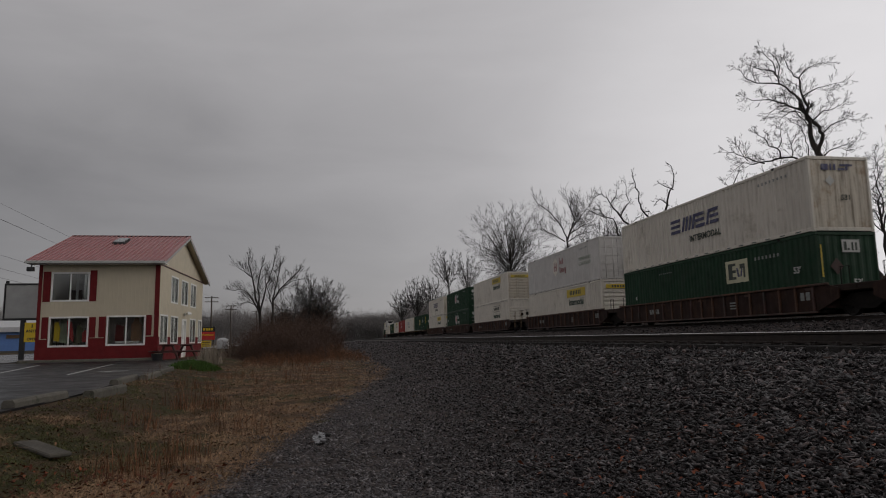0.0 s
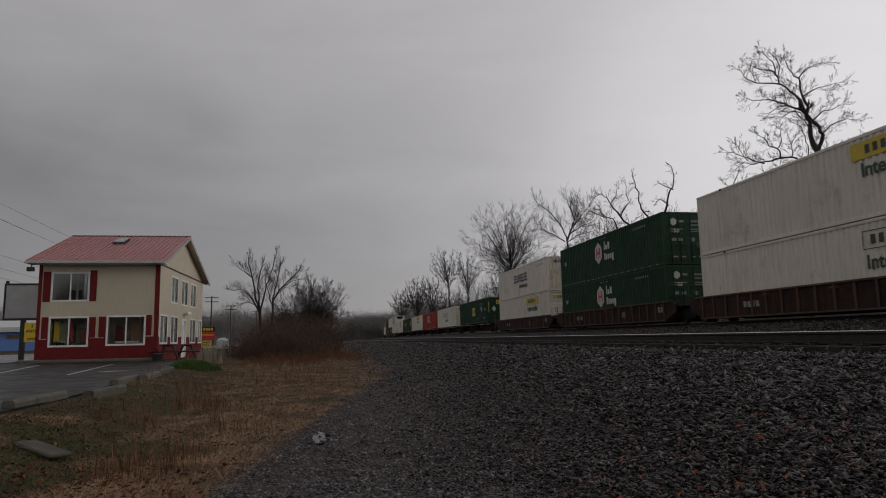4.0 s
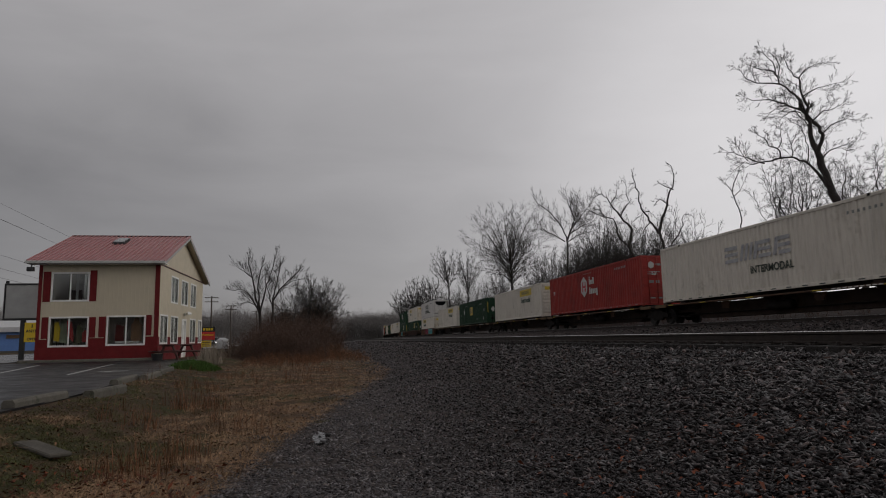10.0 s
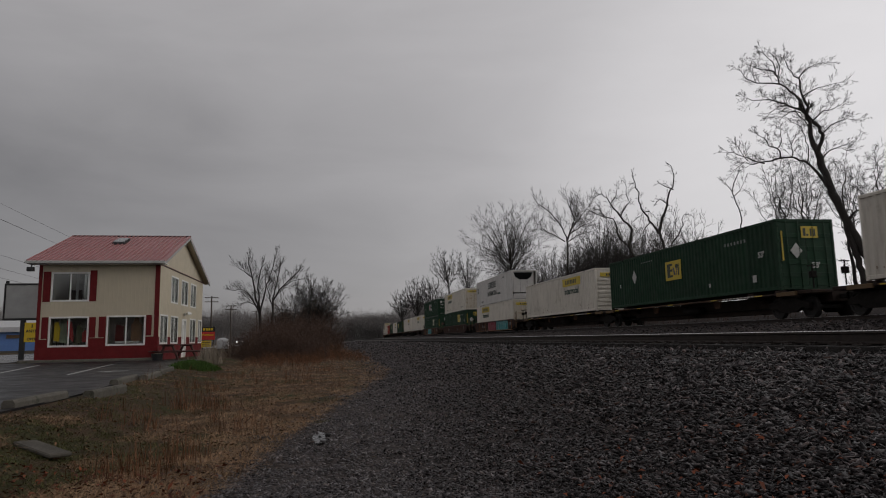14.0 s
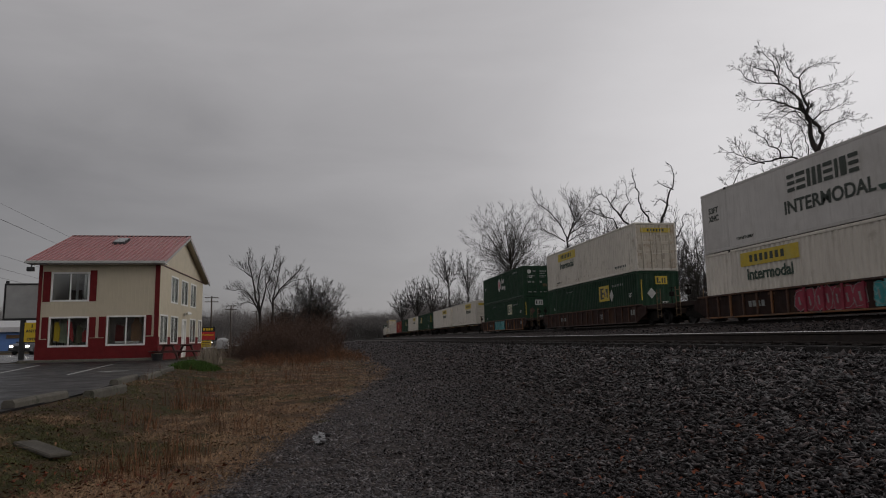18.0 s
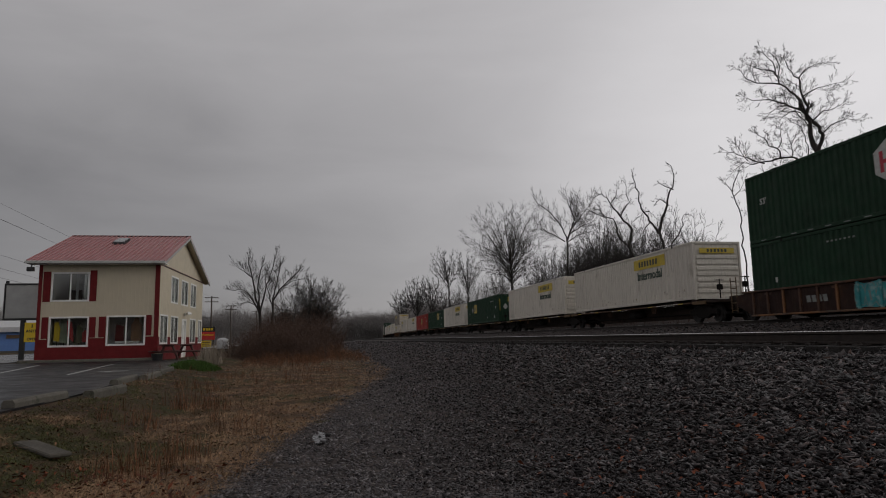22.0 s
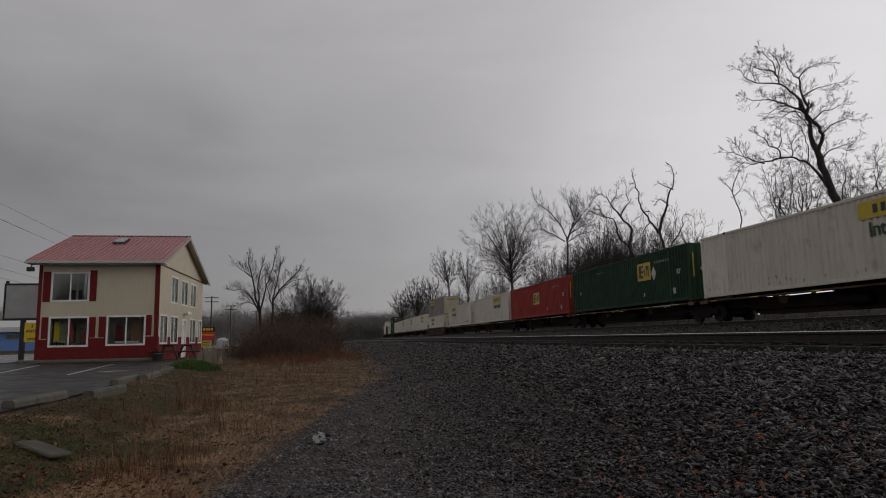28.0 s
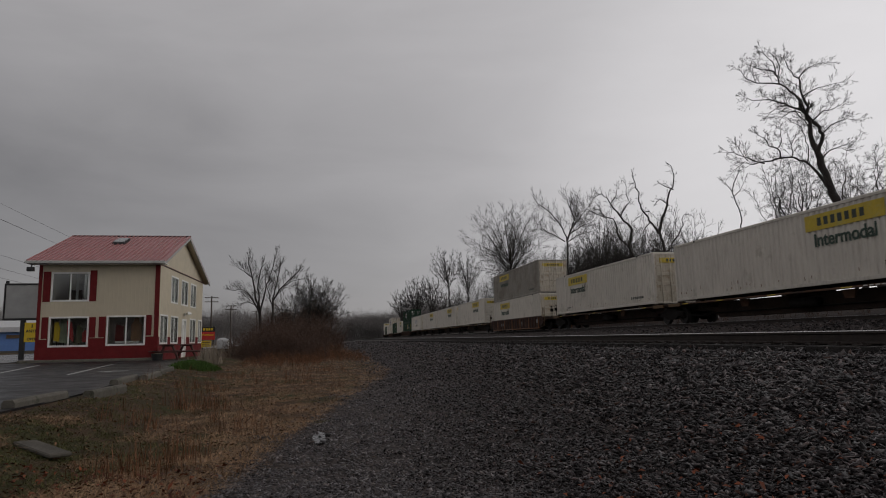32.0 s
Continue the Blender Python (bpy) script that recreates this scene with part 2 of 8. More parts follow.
M["car_yellow"] = paint("faded_yellow_car", (0.12, 0.07, 0.028), 0.7, scale=1.5, vary=0.25, second=(0.1, 0.07, 0.045), mix=0.25, mix_scale=1.4, streak=0.3)
M["truck"] = paint("grimy_truck_steel", (0.012, 0.01, 0.009), 0.85, spec=0.15, scale=4, vary=0.3)
M["wheel"] = paint("wheel_steel", (0.018, 0.016, 0.015), 0.75, 0.1, scale=6, vary=0.3)
M["l_yellow"] = paint("yellow_panel", (0.52, 0.38, 0.03), 0.55, scale=3, vary=0.12, second=(0.45, 0.38, 0.1), mix_scale=2)
M["l_ghost"] = paint("worn_away_lettering", (0.36, 0.36, 0.37), 0.6, scale=3, vary=0.2, second=(0.2, 0.2, 0.24), mix_scale=2.0)
M["l_dark"] = paint("dark_lettering", (0.035, 0.045, 0.035), 0.6, scale=6, vary=0.2)
M["l_green"] = paint("green_lettering", (0.028, 0.055, 0.038), 0.6, scale=6, vary=0.2)
M["l_navy"] = paint("navy_lettering", (0.04, 0.04, 0.10), 0.6, scale=6, vary=0.25, second=(0.2, 0.2, 0.25), mix_scale=2.0)
M["l_white"] = paint("white_lettering", (0.45, 0.45, 0.43), 0.6, scale=6, vary=0.15)
M["l_red"] = paint("red_lettering", (0.42, 0.03, 0.05), 0.6, scale=6, vary=0.15)
M["l_teal"] = paint("teal_spray_paint", (0.03, 0.24, 0.25), 0.6, scale=2, vary=0.3, second=(0.3, 0.42, 0.42), mix_scale=2.5)
M["l_crimson"] = paint("crimson_spray_paint", (0.22, 0.02, 0.04), 0.6, scale=2, vary=0.3)
M["reefer_dark"] = paint("reefer_vent", (0.006, 0.006, 0.0065), 0.9, spec=0.08, scale=5, vary=0.2)


# ---- mesh helpers ----
class Shape:
    def __init__(self):
        self.v, self.f, self.slot = [], [], []

    def add(self, verts, faces):
        o = len(self.v)
        self.v += [tuple(p) for p in verts]
        self.f += [tuple(i + o for i in q) for q in faces]
        return self

    def box(self, x0, y0, z0, x1, y1, z1):
        return self.add([(x, y, z) for z in (z0, z1) for y in (y0, y1) for x in (x0, x1)],
                        [(0, 2, 3, 1), (4, 5, 7, 6), (0, 1, 5, 4), (2, 6, 7, 3), (0, 4, 6, 2), (1, 3, 7, 5)])

    def cbox(self, x0, y0, z0, x1, y1, z1, b=0.01):
        """a box with chamfered edges"""
        X, Y, Z = (x0, x1), (y0, y1), (z0, z1)
        ix = {}
        vs, fs = [], []
        for i in (0, 1):
            for j in (0, 1):
                for k in (0, 1):
                    sx, sy, sz = (1, -1)[i] * b, (1, -1)[j] * b, (1, -1)[k] * b
                    for a, p in enumerate(((X[i], Y[j] + sy, Z[k] + sz), (X[i] + sx, Y[j], Z[k] + sz), (X[i] + sx, Y[j] + sy, Z[k]))):
                        ix[i, j, k, a] = len(vs)
                        vs.append(p)
        g = ix
        for s in (0, 1):
            fs.append([g[s, 0, 0, 0], g[s, 0, 1, 0], g[s, 1, 1, 0], g[s, 1, 0, 0]][::1 if s == 0 else -1])
            fs.append([g[0, s, 0, 1], g[1, s, 0, 1], g[1, s, 1, 1], g[0, s, 1, 1]][::1 if s == 0 else -1])
            fs.append([g[0, 0, s, 2], g[0, 1, s, 2], g[1, 1, s, 2], g[1, 0, s, 2]][::1 if s == 0 else -1])
        for i in (0, 1):
            for j in (0, 1):
                q = 1 if i == j else -1
                fs.append([g[i, j, 0, 0], g[i, j, 0, 1], g[i, j, 1, 1], g[i, j, 1, 0]][::q])
                fs.append([g[i, 0, j, 0], g[i, 1, j, 0], g[i, 1, j, 2], g[i, 0, j, 2]][::q])
                fs.append([g[0, i, j, 1], g[0, i, j, 2], g[1, i, j, 2], g[1, i, j, 1]][::q])
                for k in (0, 1):
                    fs.append([g[i, j, k, 0], g[i, j, k, 2], g[i, j, k, 1]][::1 if (i + j + k) % 2 == 0 else -1])
        return self.add(vs, fs)

    def prism(self, pts, axis, a, b):
        """a polygon in the plane across the axis, drawn out from a to b"""
        n = len(pts)

        def place(p, d):
            return (d, p[0], p[1]) if axis == "x" else (p[0], d, p[1]) if axis == "y" else (p[0], p[1], d)
        vs = [place(p, a) for p in pts] + [place(p, b) for p in pts]
        fs = [tuple(range(n))[::-1], tuple(range(n, 2 * n))] + [(i, (i + 1) % n, n + (i + 1) % n, n + i) for i in range(n)]
        return self.add(vs, fs)

    def tube(self, pts, radii, sides=6, cap=True):
        pts = [Vector(p) for p in pts]
        o = len(self.v)
        n = len(pts)
        ref = None
        for i, p in enumerate(pts):
            d = (pts[min(i + 1, n - 1)] - pts[max(i - 1, 0)])
            d = d.normalized() if d.length > 1e-9 else Vector((0, 0, 1))
            if ref is None:
                ref = d.orthogonal().normalized()
            ref = (ref - d * ref.dot(d))
            ref = ref.normalized() if ref.length > 1e-6 else d.orthogonal().normalized()
            s = d.cross(ref)
            r = radii[i] if hasattr(radii, "__len__") else radii
            for k in range(sides):
                a = 2 * math.pi * k / sides
                q = p + (ref * math.cos(a) + s * math.sin(a)) * r
                self.v.append((q.x, q.y, q.z))
        for i in range(n - 1):
            for k in range(sides):
                a, b = o + i * sides + k, o + i * sides + (k + 1) % sides
                self.f.append((a, b, b + sides, a + sides))
        if cap:
            self.f.append(tuple(o + k for k in range(sides))[::-1])
            self.f.append(tuple(o + (n - 1) * sides + k for k in range(sides)))
        return self

    def mesh(self, name, smooth=False):
        me = bpy.data.meshes.new(name)
        me.from_pydata(self.v, [], self.f)
        me.validate()
        bm = bmesh.new()
        bm.from_mesh(me)
        bmesh.ops.recalc_face_normals(bm, faces=bm.faces)
        bm.to_mesh(me)
        bm.free()
        if smooth:
            me.polygons.foreach_set("use_smooth", [True] * len(me.polygons))
        return me


def put(ob, mat):
    me = ob.data
    if not me.materials:
        me.materials.append(None)
    ob.material_slots[0].link = "OBJECT"
    ob.material_slots[0].material = M[mat] if isinstance(mat, str) else mat
    return ob


def part(name, shape, mat, parent=None, label="", at=None, smooth=False):
    me = shape.mesh(name, smooth) if isinstance(shape, Shape) else shape
    ob = put(new(name, me), mat)
    if parent is not None:
        ob.parent = parent
    if at is not None:
        ob.matrix_basis = at
    if label:
        ob["label"] = label
    return ob


def thing(name, label, category, group="", at=None, kind=""):
    ob = new(name)
    ob.empty_display_size = 0.2
    if at is not None:
        ob.matrix_basis = at
    return tagged(ob, label, category, group, kind)


def B(*a):
    return Shape().box(*a)


def C(*a):
    return Shape().cbox(*a)


TEXTS = {}


def words(body, height, extrude=0.004):
    """a mesh of lettering in the xy plane, centred, capitals of that height"""
    key = (body, height)
    if key not in TEXTS:
        cu = bpy.data.curves.new("lettering", "FONT")
        cu.body, cu.size, cu.extrude, cu.align_x, cu.align_y = body, height / 0.7, extrude, "CENTER", "CENTER"
        cu.offset = height * 0.035
        ob = new("lettering", cu)
        dg = bpy.context.evaluated_depsgraph_get()
        dg.update()
        me = bpy.data.meshes.new_from_object(ob.evaluated_get(dg))
        me.name = "lettering"
        me.materials.clear()
        bpy.data.objects.remove(ob)
        TEXTS[key] = me
    return TEXTS[key]


def raw(name, verts, faces):
    """a mesh straight from arrays of triangles"""
    me = bpy.data.meshes.new(name)
    verts, faces = np.asarray(verts, np.float32), np.asarray(faces, np.int32)
    me.vertices.add(len(verts))
    me.vertices.foreach_set("co", verts.ravel())
    k = faces.shape[1]
    me.loops.add(faces.size)
    me.loops.foreach_set("vertex_index", faces.ravel())
    me.polygons.add(len(faces))
    me.polygons.foreach_set("loop_start", np.arange(0, faces.size, k, dtype=np.int32))
    me.polygons.foreach_set("loop_total", np.full(len(faces), k, np.int32))
    me.update(calc_edges=True)
    return me


# ---- ground: one sheet, banked up to both tracks ----
NEAR_X, FAR_X, RAIL_Z, TRAIN_Z, GAUGE = 8.10, 18.94, 1.085, 1.59, 1.5
CURVE_Y, CURVE_R = 130.0, 2500.0


def bend(y):
    d = max(0.0, y - CURVE_Y)
    return d * d / (2 * CURVE_R)


def lot_edge(y):
    return -3.98 - min(2.0, max(0.0, y - 11.5) * 0.11)


PROFILE = [(1.5, 0.0), (2.4, 0.12), (4.2, 0.44), (5.6, 0.645), (6.2, 0.71), (6.7, 0.725), (6.95, 0.80), (9.6, 0.84), (10.4, 0.78), (12.5, 0.70), (14.2, 0.95),
           (15.6, 1.24), (16.6, 1.38), (17.6, 1.39), (20.3, 1.39), (21.2, 1.34), (21.9, 1.25), (23.2, 2.05), (24.6, 2.05), (28, 0.2), (34, -0.6), (60, -0.9), (3000, -2.0)]


def ground_z(x, y):
    e = lot_edge(y)
    if x < e:
        return 0.27
    if x < e + 2.0:
        s = (x - e) / 2.0
        return 0.27 * (1 - s * s * (3 - 2 * s))
    x -= bend(y)
    if x < 1.5:
        return 0.0
    for (a, za), (b, zb) in zip(PROFILE, PROFILE[1:]):
        if x <= b:
            return za + (zb - za) * (x - a) / (b - a)
    return -2.0


def rough_z(x, y):
    z = ground_z(x, y)
    if -7 < x < 7:
        z += 0.05 * noise.noise((x * 0.9, y * 0.6, 3)) * (1 if x > lot_edge(y) + 0.2 else 0) * (1 if x < 6 else 0)
        z += 0.02 * noise.noise((x * 3, y * 3, 7)) * (1 if lot_edge(y) + 0.2 < x < 6 else 0)
    return z


def ground_material():
    m = paint("ground_surface", (0.068, 0.043, 0.027), 0.9, scale=1.3, vary=0.4, fine=24, bump=0.8, bump_scale=22, second=(0.042, 0.046, 0.017), mix=0.15, mix_scale=0.5, spec=0.12)
    nt = m.node_tree
    N, K = nt.nodes.new, nt.links.new
    bs = nt.nodes["Principled BSDF"]
    soil = bs.inputs["Base Color"].links[0].from_socket
    co = N("ShaderNodeTexCoord")
    sp = N("ShaderNodeSeparateXYZ")
    K(co.outputs["Object"], sp.inputs[0])

    def mth(op, a, b):
        n = N("ShaderNodeMath")
        n.operation = op
        for i, v in enumerate((a, b)):
            if isinstance(v, (int, float)):
                n.inputs[i].default_value = v
            else:
                K(v, n.inputs[i])
        return n.outputs[0]
    ns = N("ShaderNodeTexNoise")
    ns.inputs["Scale"].default_value, ns.inputs["Detail"].default_value = 0.9, 6
    K(co.outputs["Object"], ns.inputs[0])
    edge = mth("MINIMUM", mth("SUBTRACT", mth("MULTIPLY", sp.outputs[1], 0.17), 1.95), 1.7)
    d = mth("SUBTRACT", sp.outputs[0], edge)
    d = mth("ADD", d, mth("MULTIPLY", mth("SUBTRACT", ns.outputs[0], 0.5), 2.2))
    r = N("ShaderNodeMapRange")
    r.interpolation_type = "SMOOTHSTEP"
    r.inputs[1].default_value, r.inputs[2].default_value = -0.25, 0.25
    K(d, r.inputs[0])
    far = N("ShaderNodeMapRange")
    far.inputs[1].default_value, far.inputs[2].default_value, far.inputs[3].default_value, far.inputs[4].default_value = 24, 27, 1, 0
    K(sp.outputs[0], far.inputs[0])
    mask = mth("MULTIPLY", r.outputs[0], far.outputs[0])
    vo = N("ShaderNodeTexVoronoi")
    vo.inputs["Scale"].default_value = 26
    K(co.outputs["Object"], vo.inputs[0])
    g1 = N("ShaderNodeMapRange")
    g1.inputs[3].default_value, g1.inputs[4].default_value = 0.25, 1.7
    K(vo.outputs["Color"], g1.inputs[0])
    n2 = N("ShaderNodeTexNoise")
    n2.inputs["Scale"].default_value, n2.inputs["Detail"].default_value = 0.6, 5
    K(co.outputs["Object"], n2.inputs[0])
    gm = N("ShaderNodeMix")
    gm.data_type = "RGBA"
    gm.inputs[6].default_value, gm.inputs[7].default_value = (0.052, 0.046, 0.048, 1), (0.07, 0.056, 0.049, 1)
    K(n2.outputs[0], gm.inputs[0])
    gs = N("ShaderNodeVectorMath")
    gs.operation = "SCALE"
    K(gm.outputs[2], gs.inputs[0])
    K(g1.outputs[0], gs.inputs["Scale"])
    mx = N("ShaderNodeMix")
    mx.data_type = "RGBA"
    K(mask, mx.inputs[0])
    K(soil, mx.inputs[6])
    K(gs.outputs[0], mx.inputs[7])
    K(mx.outputs[2], bs.inputs["Base Color"])
    v2 = N("ShaderNodeBump")
    v2.inputs["Strength"].default_value, v2.inputs["Distance"].default_value, v2.invert = 0.9, 0.03, True
    K(vo.outputs["Distance"], v2.inputs["Height"])
    K(bs.inputs["Normal"].links[0].from_socket, v2.inputs["Normal"])
    K(v2.outputs[0], bs.inputs["Normal"])
    return m


def build_ground():
    xs = [-3000, -1500, -700, -300, -120, -60, -30, -14] + [-10 + 0.25 * i for i in range(65)] + [6.2, 6.45, 6.7, 8, 9.5, 10.4, 11.5, 12.5, 13.3, 14.2, 15, 15.6, 16.1, 16.6, 17.6, 19, 20.3, 20.7, 21.2, 21.9, 22.6, 23.8, 25, 28, 32, 45, 60, 120, 300, 700, 1500, 3000]
    ys = [-3000, -1200, -500, -250, -100, -40, -15, -5, 0] + [1 + 0.3 * i for i in range(64)] + [20.2 + 0.9 * i for i in range(36)] + [55 + 6 * i for i in range(60)] + [430, 480, 540, 600, 660, 740, 1000, 1600, 3000]
    vs = []
    for y in ys:
        for x in xs:
            w = min(1.0, max(0.0, (x - 1) / 3.0)) if x < 1000 else 0
            X = x + bend(min(y, 740)) * w
            vs.append((X, y, rough_z(X, min(y, 740))))
    n = len(xs)
    fs = [(j * n + i, j * n + i + 1, (j + 1) * n + i + 1, (j + 1) * n + i) for j in range(len(ys) - 1) for i in range(n - 1)]
    ob = put(new("ground", raw("ground", vs, fs)), ground_material())
    ob.data.polygons.foreach_set("use_smooth", [True] * len(ob.data.polygons))
    tagged(ob, "damp grassy bank beside dark gravel and ballast", "ground", kind="structure")


build_ground()


# ---- the two tracks ----
def rail_shape(x, z, ys, head):
    """a rail's head, or its web and foot, swept along the line"""
    if head:
        sec = [(-0.035, -0.011), (-0.034, -0.005), (-0.028, 0.0), (0.028, 0.0), (0.034, -0.005), (0.035, -0.011)]
    else:
        sec = [(-0.036, -0.0115), (-0.036, -0.04), (-0.009, -0.055), (-0.009, -0.145), (-0.076, -0.168), (-0.076, -0.185), (0.076, -0.185), (0.076, -0.168), (0.009, -0.145), (0.009, -0.055), (0.036, -0.04), (0.036, -0.0115)]
    s = Shape()
    k = len(sec)
    vs = [(x + bend(y) + a, y, z + b) for y in ys for a, b in sec]
    fs = [(j * k + i, j * k + (i + 1) % k, (j + 1) * k + (i + 1) % k, (j + 1) * k + i) for j in range(len(ys) - 1) for i in range(k)]
    return s.add(vs, fs)


TIE = C(-1.3, -0.115, -0.18, 1.3, 0.115, 0, 0.012).mesh("tie")
PLATE = Shape().cbox(-0.19, -0.1, 0, 0.19, 0.1, 0.02, 0.004).cbox(-0.15, -0.06, 0.0201, -0.1, -0.03, 0.05, 0.006).cbox(-0.15, 0.03, 0.0201, -0.1, 0.06, 0.05, 0.006).cbox(0.1, -0.015, 0.0201, 0.15, 0.015, 0.05, 0.006).mesh("tie_plate")


def build_track(name, x, z, y0, y1, ties_from, ties_to, label):
    tr = thing(name, label, "railway track", kind="structure")
    ys = [y0, -100, 0, 60, CURVE_Y] + [CURVE_Y + 15 * i for i in range(1, 42)]
    ys = [y for y in ys if y0 <= y <= y1]
    for s in (-1, 1):
        foot = part("rail", rail_shape(x + s * GAUGE / 2, z, ys, False), "rail_side", tr)
        part("rail_head", rail_shape(x + s * GAUGE / 2, z, ys, True), "rail_head", foot, "bright worn running surface")
    y = ties_from
    rng = random.Random(5)
    while y < ties_to:
        a = part("tie", TIE, "tie", tr, at=pose(x + bend(y) + rng.uniform(-0.05, 0.05), y, z - 0.2051, 0, 0, rng.uniform(-1, 1)))
        if 7 < y < 40 and x < 12:
            part("tie_plate", PLATE, "rail_side", a, at=pose(-GAUGE / 2, 0, 0.0005))
        y += 0.5 if x < 12 else 0.6


build_track("track_near", NEAR_X, RAIL_Z, -420, 740, 4, 64, "empty railway track with shiny rails on dark ballast")
build_track("track_far", FAR_X, TRAIN_Z, -420, 740, 8, 60, "railway track on a raised ballast bed under the train")


# ---- parking lot, kerbs, road ----
def build_lot():
    s = Shape()
    ys = [-30, 0, 5, 8, 10, 12, 14, 16, 18, 20, 22, 24, 26, 28, 30, 33.2]
    vs = []
    for y in ys:
        for x in (-34, -12, lot_edge(y) - 0.04):
            vs += [(x, y, 0.30)]
    for y in ys:
        for x in (-34, -12, lot_edge(y) - 0.04):
            vs += [(x, y, 0.20)]
    n = len(ys) * 3
    for j in range(len(ys) - 1):
        for i in (0, 1):
            a = j * 3 + i
            s.f += [(a, a + 1, a + 4, a + 3), (n + a, n + a + 3, n + a + 4, n + a + 1)]
        s.f += [(j * 3 + 2, n + j * 3 + 2, n + j * 3 + 5, j * 3 + 5)]
    s.v = vs
    tagged(part("parking_lot", s, "asphalt"), "wet dark asphalt parking lot", "parking lot", kind="structure")
    # stall lines
    for x0, y0, x1, y1 in ((-9.4, 20.3, -11.7, 29.3), (-7.0, 19.4, -8.6, 28.3), (-12.0, 21.0, -14.8, 29.8)):
        d = Vector((x1 - x0, y1 - y0, 0)).normalized()
        q = Vector((-d.y, d.x, 0)) * 0.06
        s = Shape().prism([(x0 + q.x, y0 + q.y), (x1 + q.x, y1 + q.y), (x1 - q.x, y1 - q.y), (x0 - q.x, y0 - q.y)], "z", 0.301, 0.3045)
        tagged(part("stall_line", s, "line"), "faded white painted parking stall line", "road marking", "stall lines", kind="structure")
    # a small painted symbol
    s = Shape().box(-6.75, 20.9, 0.301, -6.05, 21.05, 0.3045).box(-6.5, 20.6, 0.3012, -6.35, 21.4, 0.3047).box(-6.2, 21.1, 0.3014, -6.0, 21.3, 0.3049)
    tagged(part("painted_symbol", s, "line"), "worn white painted symbol on the asphalt", "road marking", kind="structure")
    # concrete kerb stones along the bank
    for x0, y0, x1, y1, zb, h in ((-4.1, 6.9, -4.14, 9.0, 0.285, 0.11), (-4.13, 9.5, -4.1, 11.2, 0.285, 0.115), (-3.78, 11.35, -3.72, 12.85, 0.225, 0.15), (-4.3, 14.3, -4.55, 16.6, 0.262, 0.13), (-4.27, 16.3, -4.5, 18.6, 0.24, 0.14), (-4.6, 19.0, -4.86, 21.6, 0.25, 0.13)):
        d = Vector((x1 - x0, y1 - y0, 0))
        k = Shape().prism([(-0.085, 0), (0.085, 0), (0.08, h - 0.035), (0.055, h), (-0.055, h), (-0.08, h - 0.035)], "y", 0, d.length)
        st = part("kerb_stone", k, "concrete", at=Matrix.Translation((x0, y0, zb)) @ pose(0, 0, 0, 0, 0, math.degrees(math.atan2(-d.x, d.y))))
        tagged(st, "weathered mossy concrete parking kerb at the lot edge", "kerb", "kerb stones")
    kb = C(-14.2, 33.2, 0.2, -8.0, 33.75, 0.42, 0.02)
    tagged(part("house_kerb", kb, "concrete"), "low concrete kerb before the house front", "kerb", kind="structure")
    # the road behind
    rd = Shape().prism([(-34, -200), (-24, -200), (-24, 33.3), (-15.2, 33.3), (-16.0, 62), (-18.5, 140), (-13, 300), (-23, 300), (-25.5, 140), (-29.5, 60)], "z", 0.2, 0.31)
    tagged(part("road", rd, "road"), "wet grey two-lane road beyond the house", "road", kind="structure")
    sl = tagged(part("concrete_slab", C(-0.34, -0.11, -0.02, 0.34, 0.11, 0.02, 0.012), "slab", at=pose(-2.7, 6.95, 0.13, -3, 6, -42)), "broken grey concrete slab lying in the grass", "concrete slab")


build_lot()


# ---- the house ----
HX0, HX1, HY0, HY1, HZ, EAVE, RIDGE, RIDGE_Y = -13.76, -8.34, 34.0, 45.0, 0.26, 5.02, 7.02, 39.0


def wall_boxes(a0, a1, z0, z1, holes):
    """rectangles that fill a wall round its openings"""
    cuts = sorted({a0, a1, *[h[0] for h in holes], *[h[1] for h in holes]})
    out = []
    for a, b in zip(cuts, cuts[1:]):
        z = z0
        for h in sorted((h for h in holes if h[0] <= a and h[1] >= b), key=lambda h: h[2]):
            out.append((a, b, z, h[2]))
            z = h[3]
        out.append((a, b, z, z1))
    return [r for r in out if r[3] - r[2] > 1e-4]


